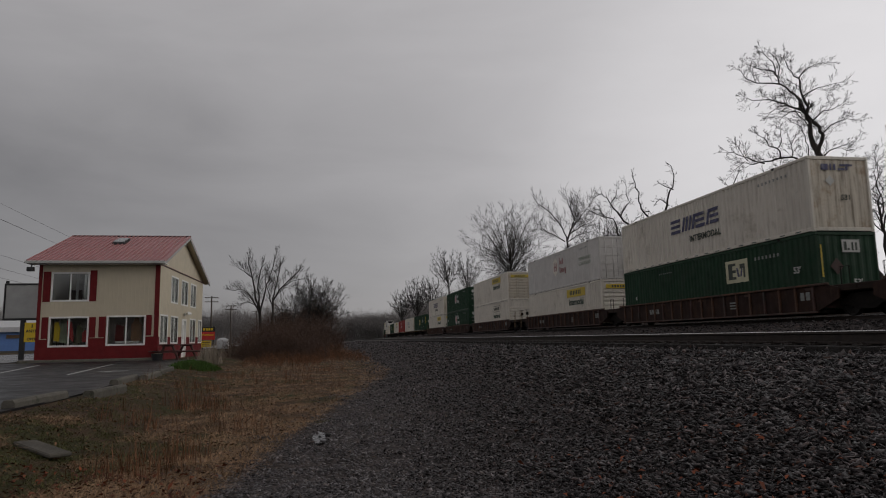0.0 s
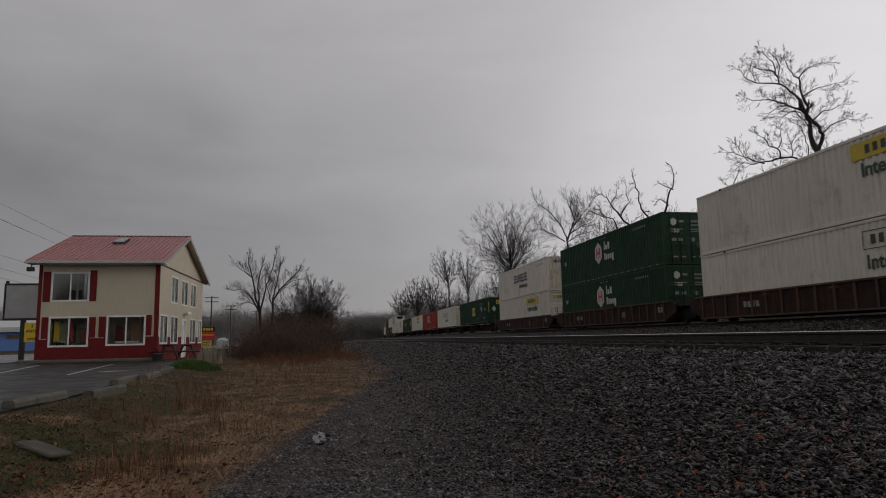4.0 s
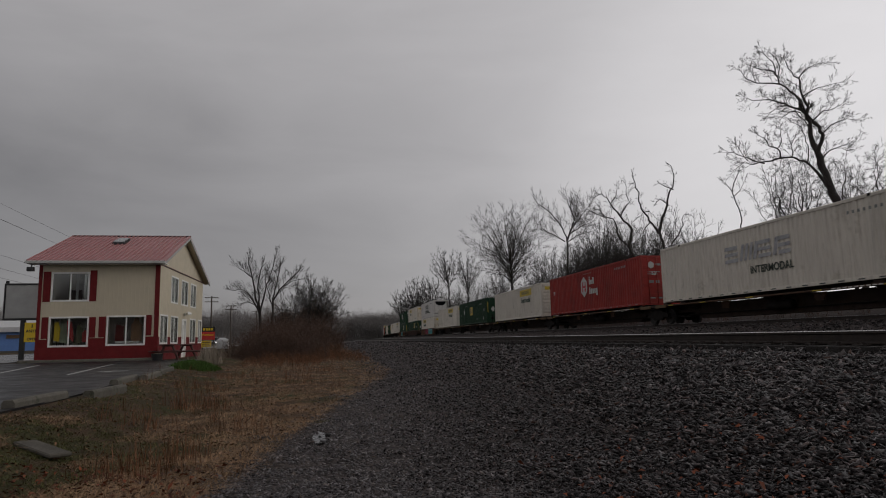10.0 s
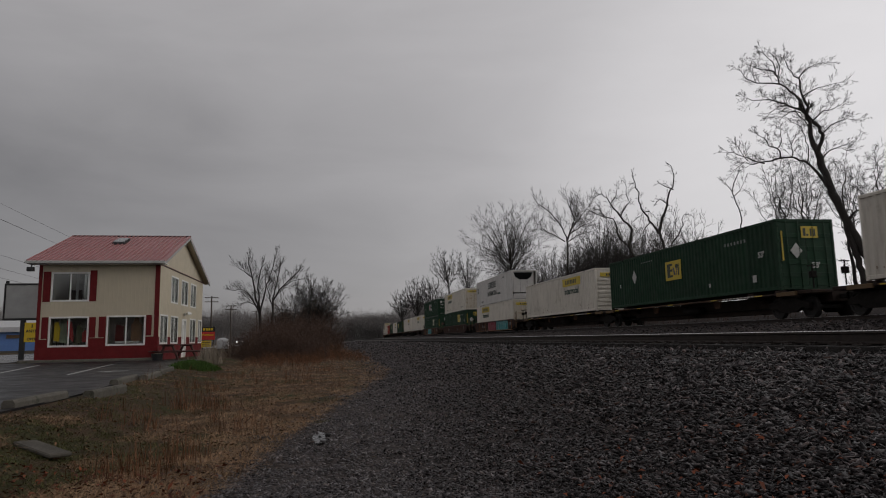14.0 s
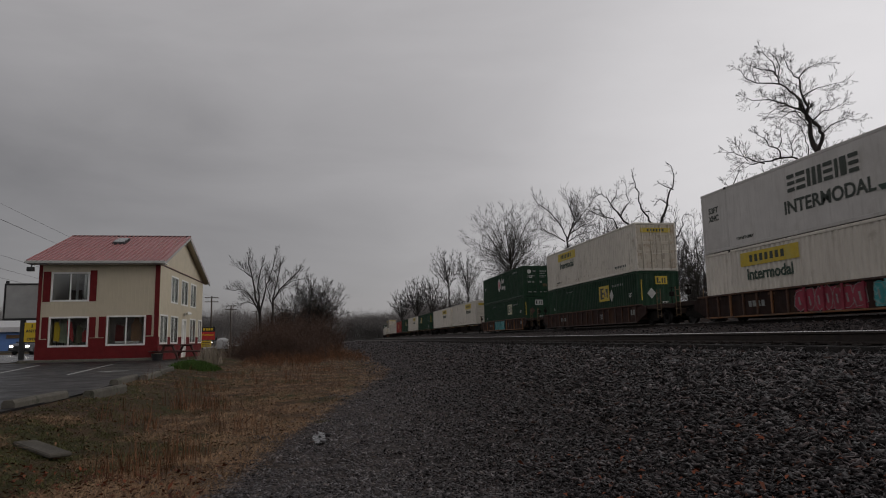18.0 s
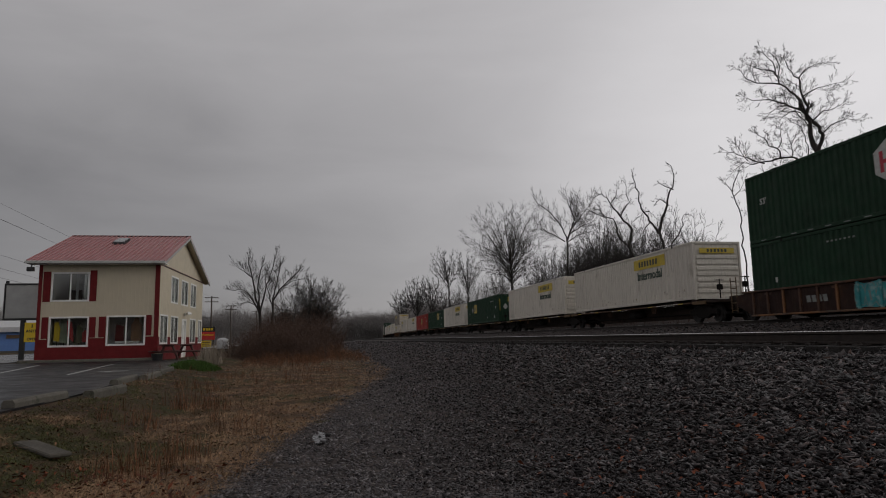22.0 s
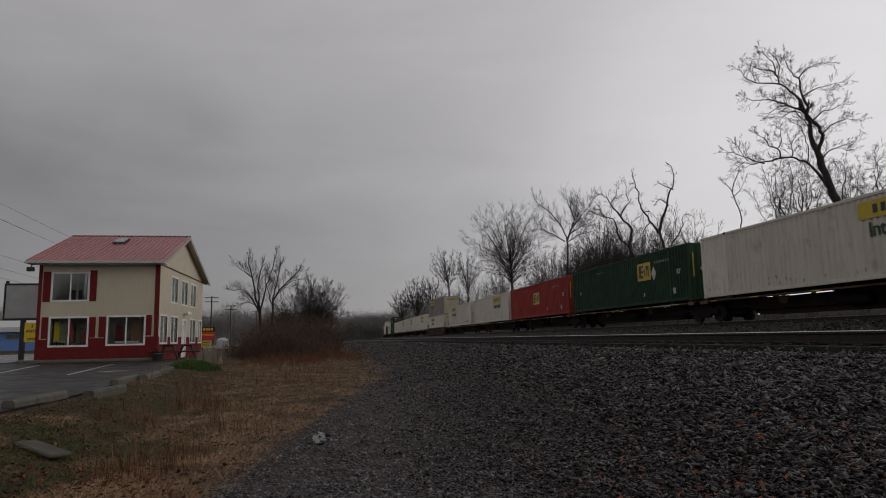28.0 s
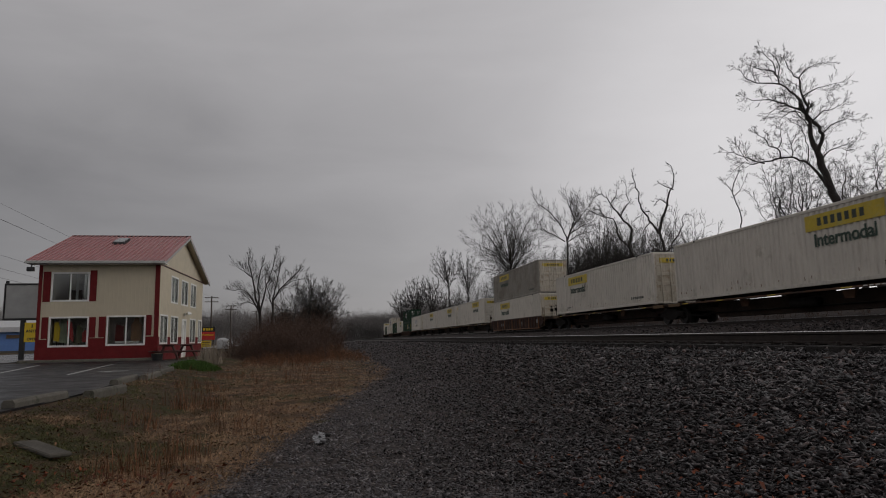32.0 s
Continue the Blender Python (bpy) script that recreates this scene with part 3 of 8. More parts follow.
def wall_mesh(axis, d0, d1, a0, a1, z0, z1, holes):
    """one joined wall with openings through it: cells of a grid that share their corners"""
    A = sorted({a0, a1, *[q for h in holes for q in h[:2] if a0 < q < a1]})
    Z = sorted({z0, z1, *[q for h in holes for q in h[2:] if z0 < q < z1]})
    ix, s = {}, Shape()

    def P(i, k, d):
        key = (i, k, d)
        if key not in ix:
            ix[key] = len(s.v)
            s.v.append((d, A[i], Z[k]) if axis == "x" else (A[i], d, Z[k]))
        return ix[key]

    def solid(i, k):
        if not (0 <= i < len(A) - 1 and 0 <= k < len(Z) - 1):
            return False
        a, z = (A[i] + A[i + 1]) / 2, (Z[k] + Z[k + 1]) / 2
        return not any(h[0] < a < h[1] and h[2] < z < h[3] for h in holes)
    for i in range(len(A) - 1):
        for k in range(len(Z) - 1):
            if not solid(i, k):
                continue
            for d in (d0, d1):
                s.f.append((P(i, k, d), P(i + 1, k, d), P(i + 1, k + 1, d), P(i, k + 1, d)))
            for di, dk, e in ((-1, 0, ((i, k), (i, k + 1))), (1, 0, ((i + 1, k), (i + 1, k + 1))), (0, -1, ((i, k), (i + 1, k))), (0, 1, ((i, k + 1), (i + 1, k + 1)))):
                if not solid(i + di, k + dk):
                    s.f.append((P(*e[0], d0), P(*e[1], d0), P(*e[1], d1), P(*e[0], d1)))
    return s


def window(parent, axis, face, a0, a1, z0, z1, out, curtain=None, mullions=1):
    """a white-framed window in a wall that lies across the axis; out is +1 or -1, the way it faces"""
    def bx(p0, p1, a, b, c, d):
        lo, hi = sorted((face + out * p0, face + out * p1))
        return (lo, a, c, hi, b, d) if axis == "x" else (a, lo, c, b, hi, d)
    fr = Shape()
    w = 0.085
    for r in ((a0 - w, a0, z0 - w, z1 + w), (a1, a1 + w, z0 - w, z1 + w), (a0, a1, z1, z1 + w), (a0, a1, z0 - w, z0)):
        fr.cbox(*bx(-0.1, 0.026, *r), 0.006)
    win = part("window", fr, "white", parent, "white-framed window")
    n = mullions + 1
    for i in range(1, n):
        c = a0 + (a1 - a0) * i / n
        part("mullion", C(*bx(-0.03, 0.01, c - 0.03, c + 0.03, z0 + 0.001, z1 - 0.001), 0.005), "white", win)
    for i in range(n):
        p0, p1 = a0 + (a1 - a0) * i / n, a0 + (a1 - a0) * (i + 1) / n
        pane = part("pane", B(*bx(-0.016, -0.01, p0 + 0.001, p1 - 0.001, z0 + 0.001, z1 - 0.001)), "glass", win)
        pane.visible_shadow = False
    if curtain:
        s = Shape()
        for lo, hi in curtain:
            k = 14
            b0, b1 = a0 + (a1 - a0) * lo, a0 + (a1 - a0) * hi
            pts = [(b0 + (b1 - b0) * i / k, 0.02 * (i % 2)) for i in range(k + 1)]
            for (u, d), (v, e) in zip(pts, pts[1:]):
                f = face - out * 0.06
                q = [(u, d, z0), (v, e, z0), (v, e, z1), (u, d, z1)]
                s.add([(f + dd, uu, zz) if axis == "x" else (uu, f + dd, zz) for uu, dd, zz in q], [(0, 1, 2, 3)])
        part("curtain", s, "curtain", win, "pale gathered curtain")
    return win


def build_house():
    h = thing("house", "two-storey cream and red house with a red metal roof", "house", at=pose(0, 0, 0))
    T = 0.18
    front = [(-13.15, -11.6, 3.24, 4.5), (-13.16, -11.55, 1.08, 2.36), (-10.6, -8.98, 1.1, 2.38)]
    side_up = [(36.5, 37.95, 3.27, 4.55), (38.9, 40.4, 3.27, 4.55), (41.35, 42.75, 3.27, 4.55)]
    side_lo = [(34.4, 35.8, 1.13, 2.44), (36.6, 38.1, 1.13, 2.44), (41.35, 42.85, 1.13, 2.44), (43.8, 44.85, 1.13, 2.44)]
    door = (39.2, 40.2, 0.3, 2.38)
    part("wall", wall_mesh("y", HY0, HY0 + T, HX0, HX1, HZ, EAVE, front), "siding", h, "cream board-and-batten front wall")
    part("wall", wall_mesh("x", HX1 - T, HX1, HY0 + T, HY1 - T, HZ, EAVE, side_up + side_lo + [door]), "siding", h)
    part("wall", B(HX0, HY0 + T, HZ, HX0 + T, HY1 - T, EAVE), "siding", h)
    part("wall", B(HX0, HY1 - T, HZ, HX1, HY1, EAVE), "siding", h)
    for x0, x1 in ((HX0, HX0 + T), (HX1 - T, HX1)):
        part("gable", Shape().prism([(HY0, EAVE), (HY1, EAVE), (RIDGE_Y, RIDGE - 0.06)], "x", x0, x1), "siding", h, "cream gable wall")
    part("gable_trim", C(HX1, HY0, EAVE - 0.09, HX1 + 0.025, HY1, EAVE - 0.01, 0.005), "wood", h, "thin brown trim line")
    part("floor_slab", B(HX0 + T, HY0 + T, HZ, HX1 - T, HY1 - T, HZ + 0.1), "dark_in", h)
    part("upper_floor", B(HX0 + T, HY0 + T, 2.75, HX1 - T, HY1 - T, 2.95), "dark_in", h)
    part("partition", B(HX0 + T, 35.5, HZ + 0.1, HX1 - T, 35.6, 2.75), "dark_in", h)
    part("partition", B(HX0 + T, 38.2, 2.95, HX1 - T, 38.3, EAVE), "dark_in", h)
    for x0, x1, z0, z1, y, mat in ((-12.62, -12.52, 2.951, 4.6, 35.4, "white"), (-12.1, -12.0, 2.951, 4.6, 35.4, "white"), (-12.62, -12.0, 4.601, 4.7, 35.4, "white"), (-12.05, -11.72, 2.951, 4.4, 36.2, "curtain"), (-13.3, -12.75, 2.951, 3.9, 36.6, "wood")):
        part("inner_trim", C(x0, y, z0, x1, y + 0.08, z1, 0.01), mat, h, "pale trim inside the upper room" if mat == "white" else "")
    # battens
    bat = C(-0.02, -0.014, 0, 0.02, 0.0, 1.0, 0.004)
    bm_ = bat.mesh("batten")
    x = HX0 + 0.32
    while x < HX1 - 0.3:
        for a, b, c, d in wall_boxes(HX0, HX1, 1.44, EAVE - 0.02, [(q[0] - 0.12, q[1] + 0.12, q[2] - 0.12, q[3] + 0.12) for q in front]):
            if a <= x < b:
                part("batten", bm_, "siding", h, at=pose(x, HY0, c) @ Matrix.Diagonal((1, 1, d - c, 1)))
        x += 0.2
    # red base, corner boards, shutters
    part("base_board", wall_mesh("y", HY0 - 0.022, HY0, HX0 - 0.02, HX1 + 0.02, HZ - 0.05, 1.42, [(q[0] - 0.09, q[1] + 0.09, q[2] - 0.09, q[3]) for q in front[1:]]), "red", h, "barn red painted base")
    for y0, y1 in ((HY0, door[0] - 0.07), (door[1] + 0.07, HY1)):
        part("base_board", wall_mesh("x", HX1, HX1 + 0.022, y0, y1, HZ - 0.05, 1.42, [(q[0] - 0.09, q[1] + 0.09, q[2] - 0.09, q[3]) for q in side_lo]), "red", h)
    for x0, x1 in ((HX0 - 0.03, HX0 + 0.12), (HX1 - 0.19, HX1 + 0.03)):
        part("corner_board", C(x0, HY0 - 0.034, HZ, x1, HY0 + 0.02, EAVE, 0.006), "red", h, "red corner board")
    for x0, x1, z0, z1 in ((-13.58, -13.25, 3.15, 4.6), (-11.5, -11.19, 3.16, 4.66), (-13.55, -13.26, 1.4, 2.42), (-11.45, -11.16, 1.42, 2.4), (-11.02, -10.7, 1.42, 2.42), (-8.88, -8.62, 1.48, 2.47)):
        sh = part("shutter", C(x0, HY0 - 0.045, z0, x1, HY0 - 0.0235, z1, 0.006), "red", h, "barn red shutter")
        for q in range(2):
            zc = z0 + (z1 - z0) * (0.06 + 0.48 * q)
            part("shutter_panel", C(x0 + 0.045, HY0 - 0.052, zc, x1 - 0.045, HY0 - 0.0455, zc + (z1 - z0) * 0.4, 0.003), "red", sh)
    for x0, x1, z in ((HX0 + 0.14, -13.3, 1.40), (-11.4, -10.75, 1.43), (-8.8, -8.56, 1.46)):
        part("ledge_trim", C(x0, HY0 - 0.04, z - 0.03, x1, HY0 - 0.0225, z + 0.02, 0.004), "siding", h)
    part("ledge_trim", C(-8.55, HY0 - 0.04, 1.46, -8.52, HY0 - 0.0225, 2.5, 0.004), "siding", h)
    for k, q in enumerate(front):
        window(h, "y", HY0, *q, -1, curtain=((0.88, 0.98),) if k == 0 else None)
    for q in side_up:
        window(h, "x", HX1, *q, 1, curtain=((0.02, 0.98),))
    for q in side_lo:
        window(h, "x", HX1, *q, 1, curtain=((0.02, 0.98),))
    d = part("door", C(HX1 - 0.12, door[0] + 0.04, 0.3, HX1 - 0.06, door[1] - 0.04, 2.33, 0.008), "white", h, "white panelled side door")
    part("door_glass", C(HX1 - 0.066, door[0] + 0.25, 1.3, HX1 - 0.053, door[1] - 0.25, 2.1, 0.004), "curtain", d)
    part("door_handle", C(HX1 - 0.06, door[0] + 0.1, 1.22, HX1 - 0.01, door[0] + 0.14, 1.3, 0.008), "black", d)
    s = Shape()
    for a, b, c, e in ((door[0] - 0.06, door[0] + 0.04, 0.3, 2.44), (door[1] - 0.04, door[1] + 0.06, 0.3, 2.44), (door[0] + 0.04, door[1] - 0.04, 2.33, 2.44)):
        s.cbox(HX1 - 0.13, a, c, HX1 + 0.03, b, e, 0.006)
    part("door_frame", s, "white", h)
    lamp = part("porch_lamp", Shape().cbox(HX1 + 0.022, 39.62, 2.62, HX1 + 0.1, 39.78, 2.8, 0.02).tube([(HX1 + 0.09, 39.7, 2.72), (HX1 + 0.32, 39.4, 2.78)], [0.05, 0.08], 8).tube([(HX1 + 0.09, 39.7, 2.72), (HX1 + 0.3, 40.0, 2.75)], [0.05, 0.08], 8), "white", h, "twin-headed white porch floodlight")
    # roof
    for y0, z0, y1, z1, nm in ((33.45, EAVE - 0.02, RIDGE_Y, RIDGE + 0.03, "front"), (45.45, EAVE - 0.08, RIDGE_Y, RIDGE + 0.03, "rear")):
        rf = part("roof", Shape().prism([(y0, z0), (y1, z1), (y1, z1 + 0.07), (y0, z0 + 0.07)], "x", HX0 - 0.45, HX1 + 0.36), "roof", h, "ribbed red metal roof")
        d = Vector((0, y1 - y0, z1 - z0))
        rib = Shape().prism([(-0.03, 0), (0.03, 0), (0.016, 0.05), (-0.016, 0.05)], "y", 0, d.length).mesh("roof_rib")
        ang = math.degrees(math.atan2(d.z, abs(d.y)))
        for i in range(28):
            x = HX0 - 0.4 + i * (HX1 - HX0 + 0.71) / 27
            part("roof_rib", rib, "roof", rf, at=pose(x, y0, z0 + 0.0705, ang, 0, 0) if nm == "front" else Matrix.Translation((x, y0, z0 + 0.0705)) @ Matrix.Rotation(math.pi, 4, "Z") @ pose(0, 0, 0, ang, 0, 0))
    part("ridge_cap", Shape().prism([(RIDGE_Y - 0.16, RIDGE + 0.085), (RIDGE_Y, RIDGE + 0.14), (RIDGE_Y + 0.16, RIDGE + 0.085), (RIDGE_Y, RIDGE + 0.11)], "x", HX0 - 0.47, HX1 + 0.38), "wood", h, "dark red ridge cap")
    part("fascia", C(HX0 - 0.46, 33.36, EAVE - 0.075, HX1 + 0.37, 33.446, EAVE + 0.045, 0.01), "gutter", h, "white gutter board")
    part("soffit", B(HX0 - 0.4, 33.47, EAVE - 0.1, HX1 + 0.4, HY0 - 0.036, EAVE - 0.06), "white", h)
    for y0, z0, y1, z1 in ((33.45, EAVE - 0.02, RIDGE_Y, RIDGE + 0.03), (45.45, EAVE - 0.08, RIDGE_Y, RIDGE + 0.03)):
        part("barge_board", Shape().prism([(y0, z0 - 0.13), (y1, z1 - 0.13), (y1, z1 - 0.001), (y0, z0 - 0.001)], "x", HX1 + 0.31, HX1 + 0.37), "grey_board", h, "grey barge board")
        part("eave_soffit", Shape().prism([(y0, z0 - 0.05), (y1, z1 - 0.05), (y1, z1 - 0.002), (y0, z0 - 0.002)], "x", HX1 + 0.001, HX1 + 0.309), "siding", h)
    # skylight
    sk = part("skylight", Shape().prism([(36.9, 6.2), (37.9, 6.58), (37.9, 6.83), (36.9, 6.46)], "x", -11.5, -10.9), "black", h, "dark framed skylight")
    part("skylight_glass", Shape().prism([(36.94, 6.478), (37.86, 6.818), (37.86, 6.851), (36.94, 6.511)], "x", -11.46, -10.94), "skylight_pane", sk)
    fl = part("floodlight", Shape().cbox(-14.05, 33.2, 4.55, -13.75, 33.42, 4.75, 0.03).tube([(-13.9, 33.35, 4.72), (-13.9, 33.43, 4.9)], 0.03, 6), "black", h, "black eave floodlight")
    return h


build_house()


# ---- the train ----
CL, CW, CH = 16.15, 2.59, 2.9
SPEED, SLOW = 12.9329, 0.011111
MESH = {}


def shared(key, make):
    if key not in MESH:
        MESH[key] = make()
    return MESH[key]


def corrugated(y0, y1, z0, z1, x, depth, pitch):
    """a pressed panel across x, its ribs upright"""
    s = Shape()
    n = max(2, round((y1 - y0) / pitch))
    p = (y1 - y0) / n
    ys = []
    for i in range(n):
        a = y0 + i * p
        ys += [(a, 0), (a + p * 0.32, 0), (a + p * 0.5, depth), (a + p * 0.82, depth)]
    ys.append((y1, 0))
    vs = [(x - d, y, z) for y, d in ys for z in (z0, z1)]
    s.add(vs, [(2 * i, 2 * i + 1, 2 * i + 3, 2 * i + 2) for i in range(len(ys) - 1)])
    return s


def side_mesh(sign, y0, y1, plain):
    if plain:
        s = Shape().cbox(-0.02, y0, 0.17, 0.0, y1, CH - 0.12, 0.004)
        s.v = [(sign * (CW / 2 - 0.012) + (v[0] if sign > 0 else -v[0]), v[1], v[2]) for v in s.v]
        return s.mesh("side_panel")
    s = corrugated(y0, y1, 0.17, CH - 0.12, 0.0, 0.06, 0.29)
    s.v = [(sign * (CW / 2 - 0.008 + v[0]), v[1], v[2]) for v in s.v]
    return s.mesh("side_panel")


def bars(items, depth=0.004):
    s = Shape()
    for y0, z0, y1, z1, lean in items:
        s.prism([(y0, z0), (y1, z0), (y1 + lean, z1), (y0 + lean, z1)], "x", 0, depth)
    return s


def letter_side(me, y, z):
    """lettering on the flank, read from outside"""
    return Matrix(((0, 0, -1, -CW / 2 - 0.002), (-1, 0, 0, y), (0, 1, 0, z), (0, 0, 0, 1)))


def letter_end(y, x, z):
    return Matrix(((1, 0, 0, x), (0, 0, -1, -CL / 2 - 0.05 + y), (0, 1, 0, z), (0, 0, 0, 1)))


def flank(c, name, items, mat, label="", off=0.003):
    """flat bars of paint on the flank: y is measured towards the rear, as seen it runs from right to left"""
    ob = part(name, shared(("flank", tuple(items)), lambda: bars(items).mesh(name)), mat, c, label, at=pose(-CW / 2 - off - 0.004, 0, 0))
    return tagged(ob, kind="stuff") if len(items) > 3 else ob


def hexagon(r, tall, y, z):
    s = Shape()
    s.prism([(y - r, z - tall * 0.5), (y, z - tall), (y + r, z - tall * 0.5), (y + r, z + tall * 0.5), (y, z + tall), (y - r, z + tall * 0.5)], "x", 0, 0.004)
    return s


def slanted_word(y, z, h, widths, lean=-0.16, gap=0.14):
    """bars that stand for a painted name, running towards the front"""
    out = []
    for w in widths:
        out += [(y - w, z, y, z + h * 0.22, lean * 0.22), (y - w, z + h * 0.4, y, z + h * 0.6, lean * 0.2), (y - w, z + h * 0.78, y, z + h, lean * 0.22)] if w > 0.4 else [(y - w, z, y, z + h, lean)]
        y -= w + gap
    return tuple(out)


def container(label, colour, ends, marks, plain=False):
    """ends: the end that faces the way the train goes: doors, ribs, press or reefer"""
    c = thing("shipping_container", label, "shipping container", "containers of the train")
    hw, hl = CW / 2, CL / 2
    part("roof", shared("roof", lambda: corrugated(-hl + 0.1, hl - 0.1, -hw + 0.06, hw - 0.06, 0, 0.02, 0.4).mesh("roof")), colour, c, at=Matrix(((0, 0, 1, 0), (0, 1, 0, 0), (-1, 0, 0, CH - 0.03), (0, 0, 0, 1))))
    part("floor", shared("floor", lambda: B(-hw + 0.05, -hl + 0.08, 0.1, hw - 0.05, hl - 0.08, 0.165).mesh("floor")), "truck", c)
    for s in (-1, 1):
        for k, (a, b) in enumerate(((-hl + 0.12, -6.16), (-6.04, 6.04), (6.16, hl - 0.12))):
            part("side_panel", shared(("side", s, k, plain), lambda: side_mesh(s, a, b, plain)), colour, c)
        for y in (-6.1, 6.1):
            part("side_post", shared(("post", s), lambda: C(min(s * hw, s * (hw - 0.06)), -0.06, 0.17, max(s * hw, s * (hw - 0.06)), 0.06, CH - 0.12, 0.01).mesh("side_post")), colour, c, at=pose(0, y, 0))
        for y in (-6.1, 6.1):
            part("lifting_casting", shared(("lift", s), lambda: C(min(s * (hw + 0.003), s * (hw - 0.16)), -0.085, CH - 0.1, max(s * (hw + 0.003), s * (hw - 0.16)), 0.085, CH + 0.012, 0.012).mesh("lifting_casting")), "truck", c, at=pose(0, y, 0))
        lo, hi = sorted((s * hw, s * (hw - 0.07)))
        part("bottom_rail", shared(("brail", s), lambda: C(lo, -hl + 0.12, 0.03, hi, hl - 0.12, 0.17, 0.012).mesh("bottom_rail")), colour, c)
        part("top_rail", shared(("trail", s), lambda: C(lo, -hl + 0.12, CH - 0.12, hi, hl - 0.12, CH, 0.012).mesh("top_rail")), colour, c)
        for e in (-1, 1):
            lo2, hi2 = sorted((e * hl, e * (hl - 0.119)))
            part("corner_post", shared(("cpost", s, e), lambda: C(lo - 0.03 if s > 0 else lo, lo2, 0.125, hi if s > 0 else hi + 0.03, hi2, CH - 0.125, 0.012).mesh("corner_post")), colour, c)
            for z in (0, CH - 0.118):
                part("corner_casting", shared(("cast", s, e), lambda: C(lo - 0.06 if s > 0 else lo - 0.004, lo2 - (0.004 if e < 0 else 0.03), 0, hi + 0.004 if s > 0 else hi + 0.06, hi2 + (0.03 if e < 0 else 0.004), 0.118, 0.014).mesh("corner_casting")), colour, c, at=pose(0, 0, z))
    # rear and front cross rails
    for e in (-1, 1):
        lo2, hi2 = sorted((e * (hl - 0.004), e * (hl - 0.1)))
        for z0, z1 in ((0.03, 0.17), (CH - 0.13, CH - 0.006)):
            part("end_rail", shared(("erail", e, z0), lambda: C(-hw + 0.13, lo2, z0, hw - 0.13, hi2, z1, 0.01).mesh("end_rail")), colour, c)
    part("rear_end", shared("rear_end", lambda: C(-hw + 0.1, hl - 0.07, 0.171, hw - 0.1, hl - 0.03, CH - 0.131, 0.01).mesh("rear_end")), colour, c)
    front = -hl
    if ends == "doors":
        for s in (-1, 1):
            a, b = sorted((s * 0.008, s * (hw - 0.102)))
            d = part("door", shared(("door", s), lambda: C(a, front + 0.03, 0.175, b, front + 0.08, CH - 0.135, 0.01).mesh("door")), colour, c)
            for z in (0.62, 1.15, 1.68, 2.22):
                part("door_rib", shared(("drib", s), lambda: C(a + 0.05, front + 0.012, -0.09, b - 0.05, front + 0.031, 0.09, 0.008).mesh("door_rib")), colour, d, at=pose(0, 0, z))
            for x in (0.33, 0.86):
                part("lock_rod", shared("rod", lambda: Shape().tube([(0, 0, 0.1), (0, 0, CH - 0.08)], 0.021, 6).mesh("lock_rod", True)), colour, d, at=pose(s * x, front - 0.012, 0))
                part("lock_handle", shared("lockh", lambda: C(-0.02, -0.02, -0.02, 0.3, 0.0, 0.02, 0.006).mesh("lock_handle")), colour, d, at=pose(s * x - (0.28 if s > 0 else 0), front - 0.016, 1.05))
            for z in (0.4, 1.2, 2.0, 2.6):
                part("hinge", shared("hinge", lambda: C(-0.05, -0.02, -0.05, 0.05, 0.01, 0.05, 0.008).mesh("hinge")), colour, d, at=pose(s * (hw - 0.1), front - 0.002, z))
        part("door_seal", shared("seal", lambda: B(-0.007, front + 0.04, 0.18, 0.007, front + 0.07, CH - 0.14).mesh("door_seal")), "black", c)
    elif ends == "ribs":
        part("front_end", shared("front_plain", lambda: C(-hw + 0.1, front + 0.06, 0.171, hw - 0.1, front + 0.1, CH - 0.131, 0.01).mesh("front_end")), colour, c)
        for i in range(7):
            part("end_rib", shared("erib", lambda: C(-hw + 0.16, front + 0.012, -0.1, hw - 0.16, front + 0.0605, 0.1, 0.03).mesh("end_rib")), colour, c, at=pose(0, 0, 0.42 + i * 0.285))
    elif ends == "press":
        part("front_end", shared("front_press", lambda: press_end(front).mesh("front_end")), colour, c)
    else:
        part("front_end", shared("front_reefer", lambda: C(-hw + 0.1, front + 0.55, 0.171, hw - 0.1, front + 0.6, CH - 0.131, 0.01).mesh("front_end")), colour, c)
        unit = part("cooling_unit", shared("cooler", lambda: C(-hw + 0.14, front + 0.06, 0.66, hw - 0.34, front + 0.549, CH - 0.15, 0.05).mesh("cooling_unit")), colour, c, "white refrigeration unit")
        part("vent_cowl", shared("cowl", lambda: Shape().prism([(-0.5, 1.95), (0.34, 1.95), (0.7, 2.22), (0.86, 2.66), (-1.08, 2.66), (-0.92, 2.22)], "y", front + 0.03, front + 0.0595).mesh("vent_cowl")), "reefer_dark", unit, "black air intake grille")
        for x in (-0.42, 0.3):
            part("panel_joint", shared("ujoint", lambda: B(-0.008, front + 0.052, 0.7, 0.008, front + 0.0595, 1.94).mesh("panel_joint")), "truck", unit, at=pose(x, 0, 0))
        part("lower_tray", shared("tray", lambda: C(-hw + 0.16, front + 0.05, 0.2, hw - 0.2, front + 0.549, 0.56, 0.03).mesh("lower_tray")), "c_grey", c)
        # near-black block fills the gap, its shade put in as colour
        part("tray_gap", shared("trayg", lambda: B(-hw + 0.16, front + 0.3, 0.561, hw - 0.2, front + 0.549, 0.659).mesh("tray_gap")), "reefer_dark", c)
